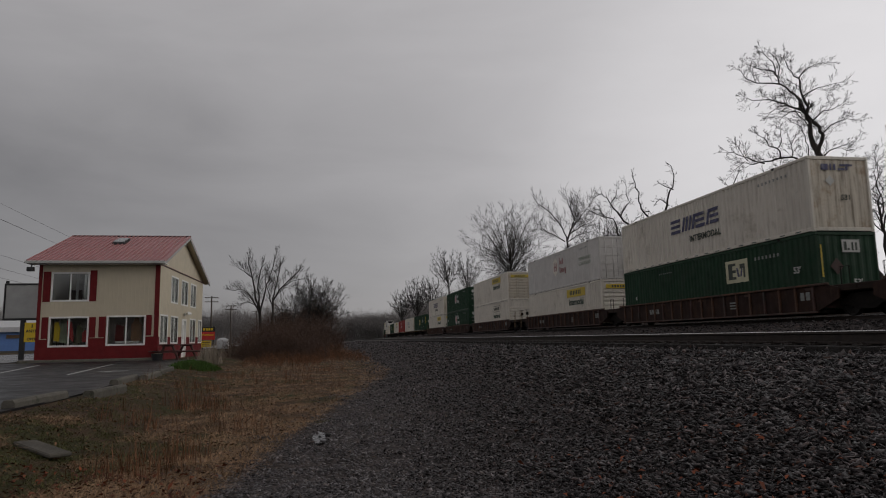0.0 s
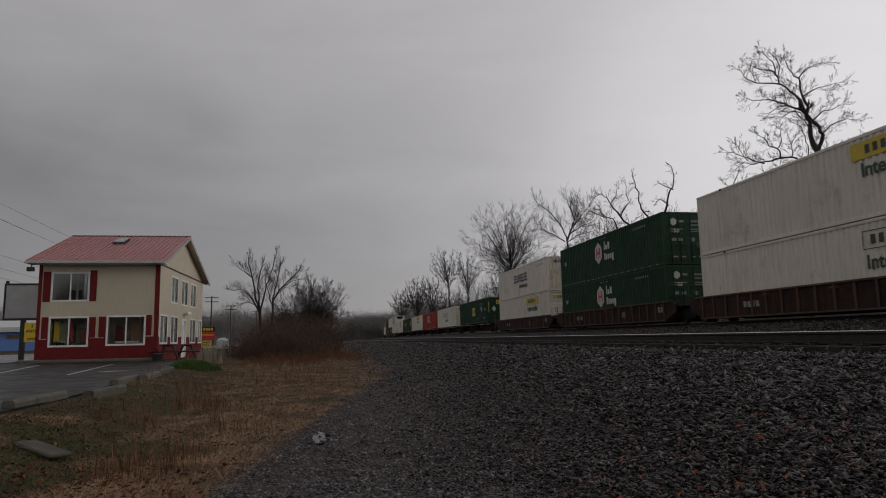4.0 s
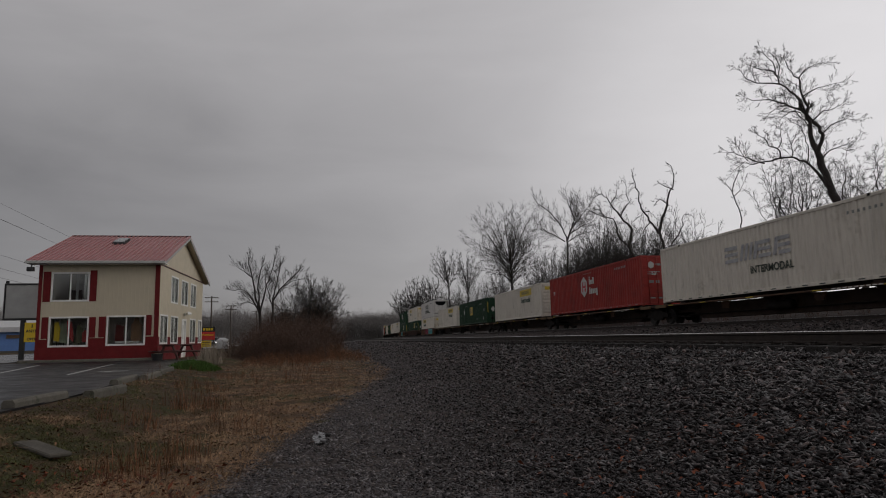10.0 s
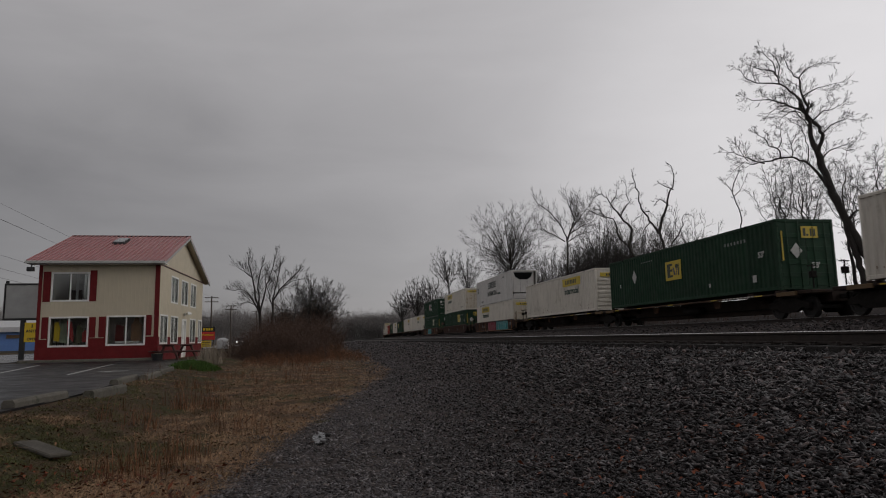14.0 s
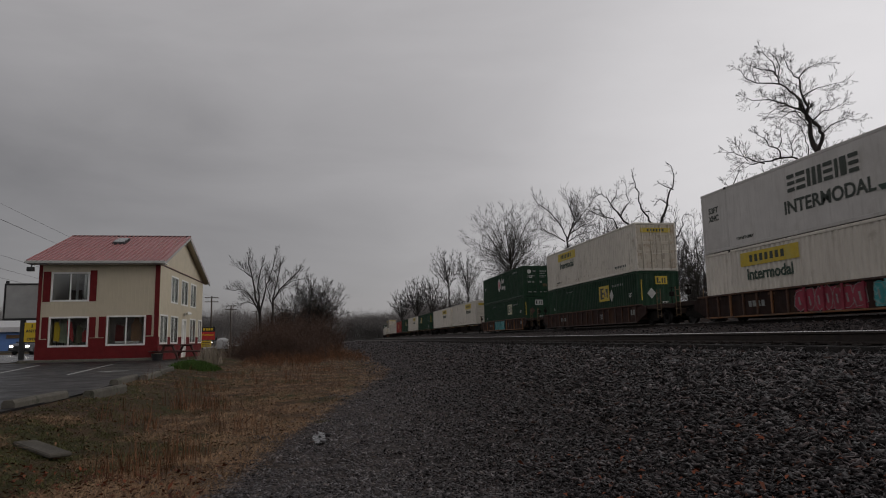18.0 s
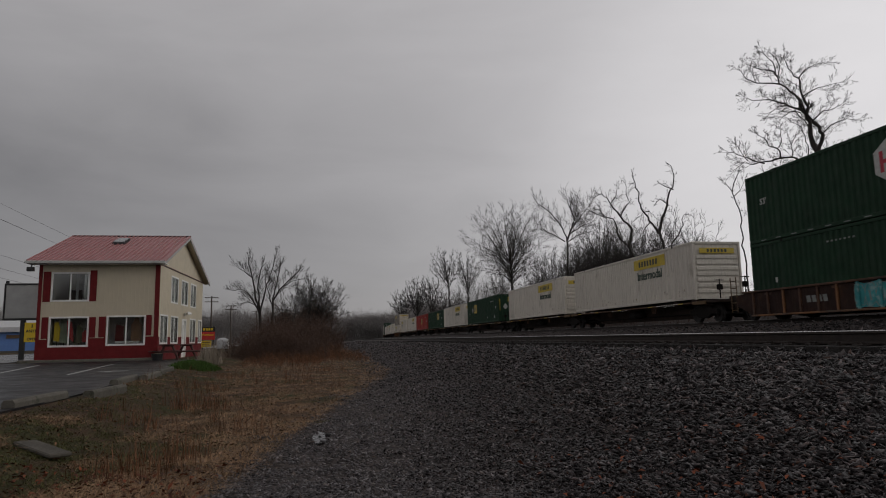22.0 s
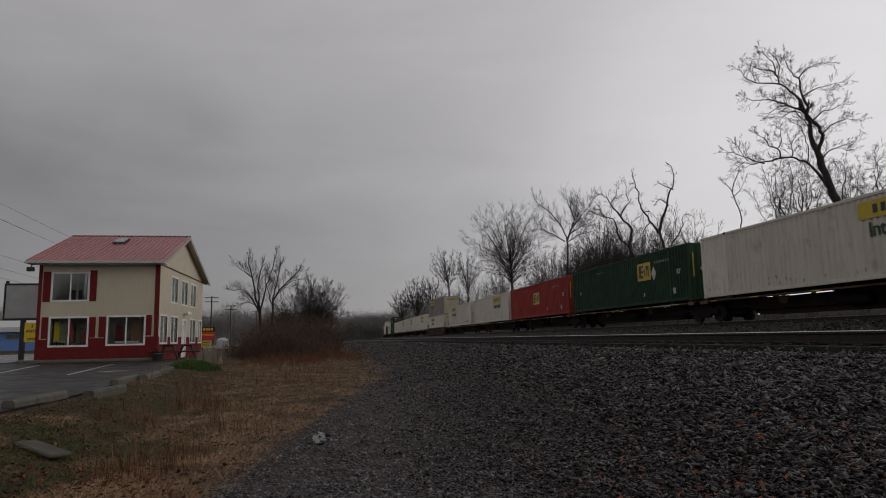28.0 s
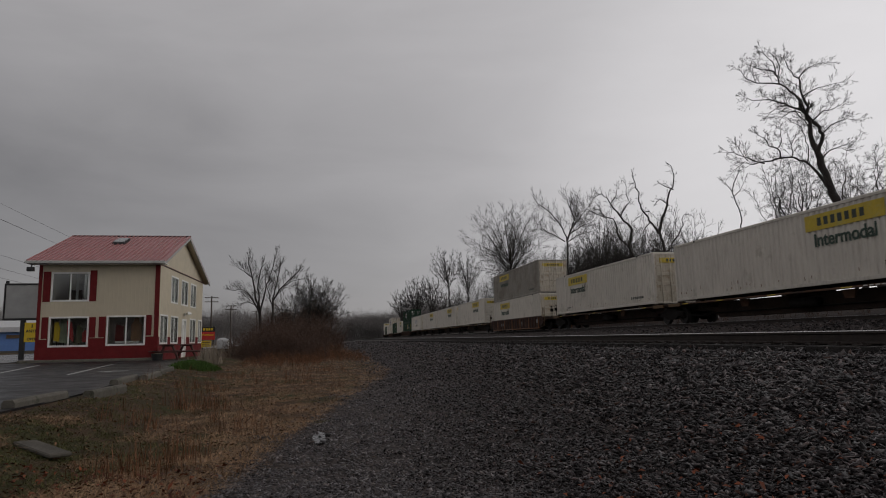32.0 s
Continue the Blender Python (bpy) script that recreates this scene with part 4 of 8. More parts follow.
        for i in range(5):
            part("ladder_rung", shared("urung", lambda: Shape().tube([(hw - 0.3, front + 0.05, 0), (hw - 0.06, front + 0.05, 0)], 0.016, 6).mesh("ladder_rung")), "c_grey", c, at=pose(0, 0, 0.5 + i * 0.42))
    for mk in marks:
        mk(c)
    return c


def press_end(front):
    s = corrugated(-CW / 2 + 0.1, CW / 2 - 0.1, 0.171, CH - 0.131, 0, 0.03, 0.32)
    s.v = [(v[1], front + 0.03 + v[0] * -0.8, v[2]) for v in s.v]
    return s


# painted marks; y grows towards the rear
def m_haulier(c):
    """yellow panel over a green word"""
    y = 3.5
    flank(c, "name_panel", ((y - 1.83, 2.05, y + 1.83, 2.64, 0),), "l_yellow", "yellow name panel")
    flank(c, "lettering", tuple((y + 1.0 - i * 0.33, 2.2, y + 1.2 - i * 0.33, 2.5, 0) for i in range(7)), "l_dark", off=0.008)
    part("lettering", words("Intermodal", 0.46), "l_green", c, at=letter_side(None, y, 1.66))
    flank(c, "serial_marks", tuple((-5.2 - i * 0.24, 0.42, -5.05 - i * 0.24, 0.56, 0) for i in range(7)), "l_dark")
    flank(c, "serial_marks", tuple((5.6 - i * 0.2, 0.38, 5.72 - i * 0.2, 0.48, 0) for i in range(4)), "l_dark")


def m_haulier_front(c):
    y = -3.45
    flank(c, "name_panel", ((y - 1.83, 2.05, y + 1.83, 2.64, 0),), "l_yellow", "yellow name panel")
    flank(c, "lettering", tuple((y + 1.0 - i * 0.33, 2.2, y + 1.2 - i * 0.33, 2.5, 0) for i in range(7)), "l_dark", off=0.008)
    part("lettering", words("Intermodal", 0.46), "l_green", c, at=letter_side(None, y, 1.66))
    flank(c, "serial_marks", tuple((-6.6 - i * 0.2, 0.5, -6.48 - i * 0.2, 0.62, 0) for i in range(4)), "l_dark")


def m_haulier_white(c):
    y = -3.3
    flank(c, "panel_outline", ((y - 1.55, 1.9, y + 1.55, 1.93, 0), (y - 1.55, 2.5, y + 1.55, 2.53, 0), (y - 1.55, 1.93, y - 1.52, 2.5, 0), (y + 1.52, 1.93, y + 1.55, 2.5, 0)), "l_dark")
    flank(c, "lettering", tuple((y + 1.0 - i * 0.33, 2.06, y + 1.2 - i * 0.33, 2.38, 0) for i in range(7)), "l_dark")
    part("lettering", words("Intermodal", 0.46), "l_green", c, at=letter_side(None, y, 1.45))


def m_haulier_mid(c):
    y = -3.45
    flank(c, "name_panel", ((y - 1.83, 2.05, y + 1.83, 2.64, 0),), "l_yellow", "yellow name panel")
    flank(c, "lettering", tuple((y + 1.0 - i * 0.33, 2.2, y + 1.2 - i * 0.33, 2.5, 0) for i in range(7)), "l_dark", off=0.008)
    part("lettering", words("Intermodal", 0.46), "l_green", c, at=letter_side(None, y, 1.66))


def end_panel(c, mat="l_yellow", z=2.42):
    part("end_panel", shared(("endp", z), lambda: C(-0.95, -CL / 2 - 0.022, z - 0.12, 0.95, -CL / 2 - 0.004, z + 0.16, 0.004).mesh("end_panel")), mat, c, "yellow name panel")
    part("lettering", shared(("endb", z), lambda: _end_bars(z).mesh("lettering")), "l_dark", c)


def _end_bars(z):
    s = Shape()
    for i in range(6):
        s.box(-0.55 + i * 0.19, -CL / 2 - 0.027, z - 0.06, -0.43 + i * 0.19, -CL / 2 - 0.023, z + 0.1)
    return s


def m_end(c):
    end_panel(c)


def m_end_stain(c):
    """rust and grime run down the whole end"""
    for p in c.children_recursive:
        if p.name.split(".")[0] in ("front_end", "door", "door_rib", "end_rib", "hinge", "lock_rod"):
            put(p, "c_stained")


def m_scuffs(c, seed=3):
    """short rust runs and scrapes along the foot of the flank"""
    rng = random.Random(seed)
    items = []
    for i in range(26):
        y, z = rng.uniform(-7.6, 7.6), rng.uniform(0.22, 0.5)
        items.append((y, z, y + rng.uniform(0.015, 0.06), z + rng.uniform(0.04, 0.17), rng.uniform(-0.02, 0.02)))
    flank(c, "rust_runs", tuple(items), "rust", "short rust runs")


def m_swift(c, ink="l_navy"):
    y = -0.7
    flank(c, "lettering", slanted_word(2.2, 1.45, 0.72, (0.95, 0.18, 0.18, 0.18, 0.22, 0.8, 0.2, 0.7), -0.22, 0.13), ink, "slanted painted name")
    part("lettering", words("INTERMODAL", 0.3), "l_dark", c, at=letter_side(None, y - 0.2, 0.98))
    flank(c, "serial_marks", tuple((-5.2 - i * 0.24, 2.36, -5.1 - i * 0.24, 2.47, 0) for i in range(8)), "l_faint")
    flank(c, "rail_marks", tuple((-7.4 + i * 0.9, 0.07, -7.1 + i * 0.9, 0.11, 0) for i in range(17)), "l_dark")


def m_swift_end(c):
    s = shared("swe", lambda: Shape().box(-0.75, -CL / 2 - 0.006, 2.36, -0.45, -CL / 2 - 0.001, 2.6).box(-0.38, -CL / 2 - 0.006, 2.36, -0.3, -CL / 2 - 0.001, 2.6).box(-0.22, -CL / 2 - 0.006, 2.36, -0.12, -CL / 2 - 0.001, 2.6).box(-0.04, -CL / 2 - 0.006, 2.36, 0.26, -CL / 2 - 0.001, 2.44).box(0.05, -CL / 2 - 0.006, 2.52, 0.6, -CL / 2 - 0.001, 2.6).box(0.3, -CL / 2 - 0.006, 2.36, 0.4, -CL / 2 - 0.001, 2.515).mesh("lettering"))
    part("lettering", s, "l_navy", c)
    part("placard", shared("plac", lambda: Shape().prism([(-0.62, 1.95), (-0.42, 1.75), (-0.22, 1.95), (-0.42, 2.15)], "y", -CL / 2 - 0.006, -CL / 2 - 0.001).mesh("placard")), "l_white", c)
    part("lettering", words("531", 0.2), "l_dark", c, at=letter_end(0.045, 0.2, 1.3))
    m_end_stain(c)


def m_emp(c, y=-3.2, zb=0.4, mat="l_yellow"):
    flank(c, "square_panel", ((y - 0.8, zb + 1.0, y + 0.8, zb + 2.0, 0),), mat, "yellow square panel")
    flank(c, "panel_letters", tuple((y + a, zb + b, y + p, zb + q, 0) for a, b, p, q in ((0.3, 1.15, 0.6, 1.87), (0.05, 1.15, 0.29, 1.27), (0.05, 1.45, 0.29, 1.57), (0.05, 1.75, 0.29, 1.87), (-0.6, 1.2, -0.48, 1.8), (-0.47, 1.6, -0.25, 1.8))), "l_dark", off=0.008)
    flank(c, "panel_letters", ((y - 0.2, zb + 1.25, y - 0.08, zb + 1.65, 0.1), (y - 0.33, zb + 1.25, y - 0.24, zb + 1.6, -0.1)), "l_navy", off=0.008)
    part("lettering", words("53'", 0.24), "l_white", c, at=letter_side(None, -7.0, 1.55))
    flank(c, "serial_marks", tuple((-4.6 - i * 0.24, 2.22, -4.5 - i * 0.24, 2.36, 0) for i in range(7)), "l_faint")
    flank(c, "serial_marks", tuple((3.6 - i * 0.2, 2.4, 3.69 - i * 0.2, 2.46, 0) for i in range(7)), "l_faint")
    flank(c, "placard", ((-6.6, 0.45, -6.35, 0.75, 0), (6.5, 1.2, 6.62, 1.4, 0), (-3.2, 0.5, -3.05, 0.68, 0)), "l_white")


def m_emp_diamond(c, y=-4.35):
    part("placard", shared(("dia", y), lambda: Shape().prism([(y - 0.28, 1.7), (y, 1.3), (y + 0.28, 1.7), (y, 2.1)], "x", 0, 0.004).mesh("placard")), "l_white", c, at=pose(-CW / 2 - 0.007, 0, 0))


def m_emp_end(c, panel="l_yellow", diamond="l_white"):
    part("end_square", shared("esq", lambda: C(-0.2, -CL / 2 - 0.016, 2.12, 0.55, -CL / 2 - 0.011, 2.6, 0.001).mesh("end_square")), panel, c)
    part("panel_letters", shared("esl", lambda: Shape().box(-0.12, -CL / 2 - 0.021, 2.2, 0.0, -CL / 2 - 0.0165, 2.52).box(0.03, -CL / 2 - 0.021, 2.2, 0.12, -CL / 2 - 0.0165, 2.28).box(0.2, -CL / 2 - 0.021, 2.2, 0.28, -CL / 2 - 0.0165, 2.5).box(0.36, -CL / 2 - 0.021, 2.2, 0.44, -CL / 2 - 0.0165, 2.5).mesh("panel_letters")), "l_dark", c)
    part("end_stripe", shared("est", lambda: Shape().box(-1.12, -CL / 2 - 0.016, 1.2, -1.06, -CL / 2 - 0.011, 2.4).mesh("end_stripe")), "l_yellow", c)
    part("placard", shared("edi", lambda: Shape().prism([(-0.75, 1.6), (-0.48, 1.28), (-0.21, 1.6), (-0.48, 1.92)], "y", -CL / 2 - 0.016, -CL / 2 - 0.011).mesh("placard")), diamond, c)
    part("lettering", words("53'", 0.22), "l_white", c, at=letter_end(0.035, 0.35, 1.0))


def m_hub(c, y=0.72, ink="l_white", core="l_red", name=None):
    part("hexagon", shared(("hex", y), lambda: hexagon(0.55, 0.72, y, 1.75).mesh("hexagon")), ink, c, "painted hexagon", at=pose(-CW / 2 - 0.007, 0, 0))
    flank(c, "hexagon_bars", ((y - 0.33, 1.4, y - 0.18, 2.1, 0), (y + 0.18, 1.4, y + 0.33, 2.1, 0), (y - 0.178, 1.68, y + 0.178, 1.82, 0), (y - 0.07, 1.4, y - 0.02, 1.678, 0), (y - 0.07, 1.822, y - 0.02, 2.1, 0)), core, off=0.008)
    y -= 0.95
    flank(c, "lettering", ((y - 0.15, 1.85, y, 2.4, 0), (y - 0.5, 1.85, y - 0.22, 2.15, 0), (y - 0.86, 1.85, y - 0.58, 2.3, 0), (y - 0.2, 1.2, y, 1.65, 0), (y - 0.48, 1.2, y - 0.28, 1.55, 0), (y - 0.8, 1.2, y - 0.56, 1.52, 0), (y - 1.1, 1.2, y - 0.88, 1.52, 0), (y - 1.42, 1.05, y - 1.18, 1.52, 0)), name or ink, "painted name")
    part("lettering", words("53'", 0.24), ink, c, at=letter_side(None, 7.0, 1.7))
    flank(c, "serial_marks", tuple((-4.6 - i * 0.24, 2.42, -4.5 - i * 0.24, 2.55, 0) for i in range(7)), "l_faint")
    flank(c, "serial_marks", tuple((0.6 - i * 0.2, 2.62, 0.68 - i * 0.2, 2.68, 0) for i in range(7)), "l_faint")
    flank(c, "rail_marks", tuple((-7.4 + i * 0.9, 0.08, -7.1 + i * 0.9, 0.115, 0) for i in range(17)), "l_faint")


def m_hub_end(c):
    part("end_badge", shared("ehx", lambda: Shape().prism([(-0.85, 2.25), (-0.68, 2.13), (-0.5, 2.25), (-0.5, 2.45), (-0.68, 2.57), (-0.85, 2.45)], "y", -CL / 2 - 0.012, -CL / 2 + 0.01).mesh("end_badge")), "l_white", c)
    def rows():
        q = Shape()
        for z, h, runs in ((2.32, 0.12, ((-0.38, -0.06), (0.36, 0.5), (0.54, 0.66), (0.7, 0.82), (0.86, 1.0))), (2.12, 0.1, ((0.36, 0.46), (0.5, 0.6), (0.64, 0.74), (0.78, 0.88))), (1.92, 0.05, ((-0.9, -0.12), (0.3, 0.95))), (1.8, 0.05, ((-0.9, -0.3), (0.3, 0.8))), (1.3, 0.16, ((-0.85, -0.55), (-0.42, -0.2))), (1.28, 0.2, ((0.3, 0.52),)), (0.4, 0.08, ((-0.8, -0.5), (-0.3, -0.05), (0.3, 0.5), (0.7, 0.95)))):
            for x0, x1 in runs:
                q.box(x0, -CL / 2 - 0.012, z, x1, -CL / 2 + 0.01, z + h)
        return q.mesh("end_marks")
    tagged(part("end_marks", shared("ehb", rows), "l_faint", c), kind="stuff")
    part("end_placard", shared("ehp", lambda: Shape().box(0.62, -CL / 2 - 0.02, 0.95, 1.0, -CL / 2 + 0.01, 1.2).mesh("end_placard")), "car_yellow", c)
    part("lettering", words("53'", 0.2), "l_white", c, at=letter_end(0.035, -0.5, 1.85))


def m_reefer_hub(c):
    m_hub(c, 0.72, "c_white", "l_rose", "l_rose")
    part("lettering", words("TEMPERATURE", 0.24), "l_leaf", c, at=letter_side(None, -5.4, 1.75))
    part("lettering", words("CONTROLLED", 0.24), "l_leaf", c, at=letter_side(None, -5.4, 1.4))


def m_prime(c):
    y = 0.1
    flank(c, "lettering", slanted_word(2.0, 1.72, 0.68, (0.42, 0.5, 0.18, 0.2, 0.2, 0.45, 0.16, 0.3, 0.45), 0, 0.09), "l_dark", "dark blocky name")
    part("lettering", words("INTERMODAL", 0.5), "l_dark", c, at=letter_side(None, 0.05, 1.12))
    part("lettering", words("53FT", 0.26), "l_dark", c, at=letter_side(None, 7.1, 2.0))
    part("lettering", words("XHC", 0.26), "l_dark", c, at=letter_side(None, 7.1, 1.62))
    flank(c, "small_badge", ((-3.6, 0.85, -2.4, 1.05, 0.15),), "l_green")
    flank(c, "serial_marks", tuple((-4.4 - i * 0.18, 2.42, -4.28 - i * 0.18, 2.54, 0) for i in range(5)), "l_dark")
    part("lettering", words("TOP LIFT ONLY", 0.12), "l_dark", c, at=letter_side(None, 4.9, 0.42))


# -- rail cars; their origin lies between the rails, at the height of the rail tops --
def bogie(car, y):
    b = part("truck", shared("bolster", lambda: C(-1.05, -0.2, 0.42, 1.05, 0.2, 0.72, 0.03).mesh("truck")), "truck", car, "grimy cast steel truck", at=pose(0, y, 0))
    for s in (-1, 1):
        def frame_mesh():
            x0, x1 = sorted((s * 0.9, s * 1.06))
            return Shape().prism([(-1.15, 0.36), (-1.15, 0.58), (-0.75, 0.66), (-0.4, 0.78), (0.4, 0.78), (0.75, 0.66), (1.15, 0.58), (1.15, 0.36), (0.7, 0.4), (0.4, 0.22), (-0.4, 0.22), (-0.7, 0.4)], "x", x0, x1).mesh("side_frame")
        part("side_frame", shared(("sf", s), frame_mesh), "truck", b)
    for y2 in (-0.89, 0.89):
        def wheel_mesh():
            w = Shape()
            for s in (-1, 1):
                prof = [(0.66, 0.05), (0.66, 0.41), (0.69, 0.45), (0.72, 0.45), (0.735, 0.425), (0.84, 0.418), (0.84, 0.36), (0.8, 0.34), (0.79, 0.16), (0.86, 0.13), (0.86, 0.05)]
                k = 20
                vs = [(s * a, r * math.cos(2 * math.pi * i / k), r * math.sin(2 * math.pi * i / k)) for i in range(k) for a, r in prof]
                n = len(prof)
                w.add(vs, [(i * n + j, i * n + j + 1, ((i + 1) % k) * n + j + 1, ((i + 1) % k) * n + j) for i in range(k) for j in range(n - 1)])
                w.cbox(min(s * 0.84, s * 0.85), -0.05, 0.2, max(s * 0.84, s * 0.85), 0.05, 0.33, 0.002)
            w.tube([(-0.95, 0, 0), (0.95, 0, 0)], 0.075, 10)
            return w.mesh("wheelset")
        ws = part("wheelset", shared("wheelset", wheel_mesh), "wheel", b, at=pose(0, y2, 0.418))
        WHEELS.append((ws, y2, car))
    return b


WHEELS = []


def coupler(car, y, s):
    part("coupler", shared(("coup", s), lambda: Shape().cbox(-0.09, min(0, s * 0.5), 0.68, 0.09, max(0, s * 0.5), 0.86, 0.02).cbox(-0.17, min(s * 0.4, s * 0.62), 0.64, 0.17, max(s * 0.4, s * 0.62), 0.92, 0.05).mesh("coupler")), "truck", car, at=pose(0, y, 0))
    part("air_hose", shared(("hose", s), lambda: Shape().tube([(0.3, 0, 0.72), (0.32, s * 0.25, 0.45), (0.25, s * 0.5, 0.4)], 0.025, 6).mesh("air_hose")), "black", car, at=pose(0, y, 0))


def well_car(label, colour, front, rear, graffiti=()):
    """front, rear: (length beyond the well's middle, shares its truck with the neighbour)"""
    car = thing("well_car", label, "railcar", "cars of the train")
    half = 8.42
    for s in (-1, 1):
        x0, x1 = sorted((s * 1.36, s * 1.42))
        web = shared(("web", s), lambda: Shape().prism([(-half - 0.7, 1.0), (-half - 0.7, 0.62), (-half + 0.35, 0.2), (half - 0.35, 0.2), (half + 0.7, 0.62), (half + 0.7, 1.0), (half + 0.2, 1.12), (-half - 0.2, 1.12)], "x", x0, x1).mesh("side_sill"))
        # web colour carries the recess shade
        sill = part("side_sill", web, "web", car, "oxide web plate, darkened for the shade between its posts")
        c0, c1 = sorted((s * 1.34, s * 1.5))
        part("top_chord", shared(("chord", s), lambda: C(c0, -half - 0.2, 1.121, c1, half + 0.2, 1.2, 0.012).mesh("top_chord")), "chord", car, "rusty orange top chord")
        part("bottom_chord", shared(("bchord", s), lambda: C(c0, -half + 0.35, 0.13, c1, half - 0.35, 0.199, 0.012).mesh("bottom_chord")), colour, car)
        for i in range(18):
            y = -half + 0.5 + i * (2 * half - 1.0) / 17
            p0, p1 = sorted((s * 1.421, s * 1.49))
            over = [g[2] for g in graffiti if g[0] < y < g[1]] if s < 0 else []
            part("side_post", shared(("wpost", s), lambda: C(p0, -0.05, 0.2, p1, 0.05, 1.12, 0.012).mesh("side_post")), over[0] if over else "chord" if i % 3 else colour, sill, at=pose(0, y, 0))
    part("well_floor", shared("wfloor", lambda: Shape().box(-1.33, -half + 0.1, 0.14, -0.9, half - 0.1, 0.235).box(0.9, -half + 0.1, 0.14, 1.33, half - 0.1, 0.235).box(-0.9, -6.4, 0.14, 0.9, -5.9, 0.235).box(-0.9, 5.9, 0.14, 0.9, 6.4, 0.235).box(-0.9, -0.3, 0.14, 0.9, 0.3, 0.235).mesh("well_floor")), "truck", car)
    for e, (length, sharing) in ((-1, front), (1, rear)):
        y0, y1 = sorted((e * (half + 0.1), e * length))
        # platform takes the dark steel so its colour carries the truck shadows
        part("end_platform", Shape().cbox(-1.33, y0, 0.85, 1.33, y1, 1.1, 0.03).cbox(-0.45, y0, 0.55, 0.45, y1, 0.849, 0.02), "spine", car)
        part("bulkhead", shared(("bulk", e), lambda: C(-1.35, min(e * half, e * (half + 0.099)), 0.3, 1.35, max(e * half, e * (half + 0.099)), 1.115, 0.02).mesh("bulkhead")), colour, car)
        if sharing != "none":
            bogie(car, e * (length if sharing == "shared" else length - 1.75))
        if sharing == "own":
            coupler(car, e * length, e)
            for s in (-1, 1):
                ld = shared("ladder", lambda: ladder().mesh("ladder"))
                part("ladder", ld, "car_yellow", car, "faded yellow ladder", at=pose(s * 1.36, e * (length - 0.5), 0, 0, 0, 90 if s > 0 else -90))
            part("brake_stand", shared("brake", lambda: Shape().tube([(0, 0, 1.1), (0, 0, 2.0)], 0.03, 6).tube([(-0.2, 0, 1.95), (0.2, 0, 1.95)], 0.02, 6).cbox(-0.12, -0.08, 1.5, 0.12, 0.08, 1.75, 0.02).mesh("brake_stand")), "truck", car, at=pose(-0.7, e * (length - 0.35), 0))
        else:
            for x in (-1.0, 1.0):
                part("hand_rail", shared("hrail", lambda: Shape().tube([(0, -0.3, 1.1), (0, -0.3, 1.75), (0, 0.1, 1.75), (0, 0.1, 1.1)], 0.02, 6).mesh("hand_rail")), "truck", car, at=pose(x, e * (half + 0.5), 0))
    # stencilled marks
    tagged(part("stencil", shared("stencil1", lambda: bars([(-7.4 - i * 0.001 - i * 0.3, 0.62, -7.2 - i * 0.3, 0.92, 0) for i in range(2)] + [(4.6 - i * 0.28, 0.55, 4.8 - i * 0.28, 0.8, 0.04) for i in range(4)] + [(-3.2, 0.5, -2.7, 0.56, 0), (-3.2, 0.62, -2.7, 0.68, 0), (-3.2, 0.74, -2.7, 0.8, 0)]).mesh("stencil")), "l_faint", car, "pale stencilled marks", at=pose(-1.4245, 0, 0)), kind="stuff")
    tagged(part("reflector", shared("reflect", lambda: bars([(y, 0.98, y + 0.42, 1.07, 0) for y in (-7.9, -4.2, -0.6, 3.1, 6.8)]).mesh("reflector")), "chord", car, "dull reflector strips", at=pose(-1.4255, 0, 0)), kind="stuff")
    for k, (y0, y1, mat) in enumerate(graffiti):
        rng = random.Random(k + 3)
        n = int((y1 - y0) / 0.2)
        edge = [(y0 + (y1 - y0) * i / n, 0.21 + rng.uniform(0, 0.05)) for i in range(n + 1)] + [(y1 - (y1 - y0) * i / n, 1.1 - rng.uniform(0, 0.09)) for i in range(n + 1)]
        part("tag_fill", Shape().prism(edge, "x", -0.0006, 0.0), mat, car, "spray-painted background", at=pose(-1.4222, 0, 0))
        y = y0
        while y < y1:
            w = rng.uniform(0.4, 0.6)
            cy, cz, tall = y + w / 2, 0.66 + rng.uniform(-0.03, 0.03), rng.uniform(0.38, 0.43)
            wob = [rng.uniform(0.8, 1.12) for _ in range(12)]
            ring = [(math.cos(a * 0.5236) * (abs(math.cos(a * 0.5236)) ** -0.35 if abs(math.cos(a * 0.5236)) > 0.1 else 1) * w * 0.52 * q, math.sin(a * 0.5236) * tall * q) for a, q in enumerate(wob)]
            part("tag_outline", Shape().prism([(cy + a * 1.12, cz + b * 1.06) for a, b in ring], "x", -0.0006, 0.0), "l_faint", car, at=pose(-1.4232, 0, 0))
            part("tag_letter", Shape().prism([(cy + a, cz + b) for a, b in ring], "x", -0.0006, 0.0), mat, car, "spray-painted tag", at=pose(-1.4242, 0, 0))
            part("tag_stroke", Shape().prism([(cy - w * 0.1, cz - tall * 0.5), (cy + w * 0.06, cz - tall * 0.5), (cy + w * 0.16, cz + tall * 0.3), (cy, cz + tall * 0.3)], "x", -0.0006, 0.0), "l_faint", car, at=pose(-1.4252, 0, 0))
            y += w * 1.02
    return car


def ladder():
    s = Shape()
    for x in (-0.2, 0.2):
        s.tube([(x, -0.03, 0.35), (x, -0.03, 1.9)], 0.022, 6)
    for i in range(5):
        s.tube([(-0.2, -0.03, 0.45 + i * 0.32), (0.2, -0.03, 0.45 + i * 0.32)], 0.016, 6)
    return s


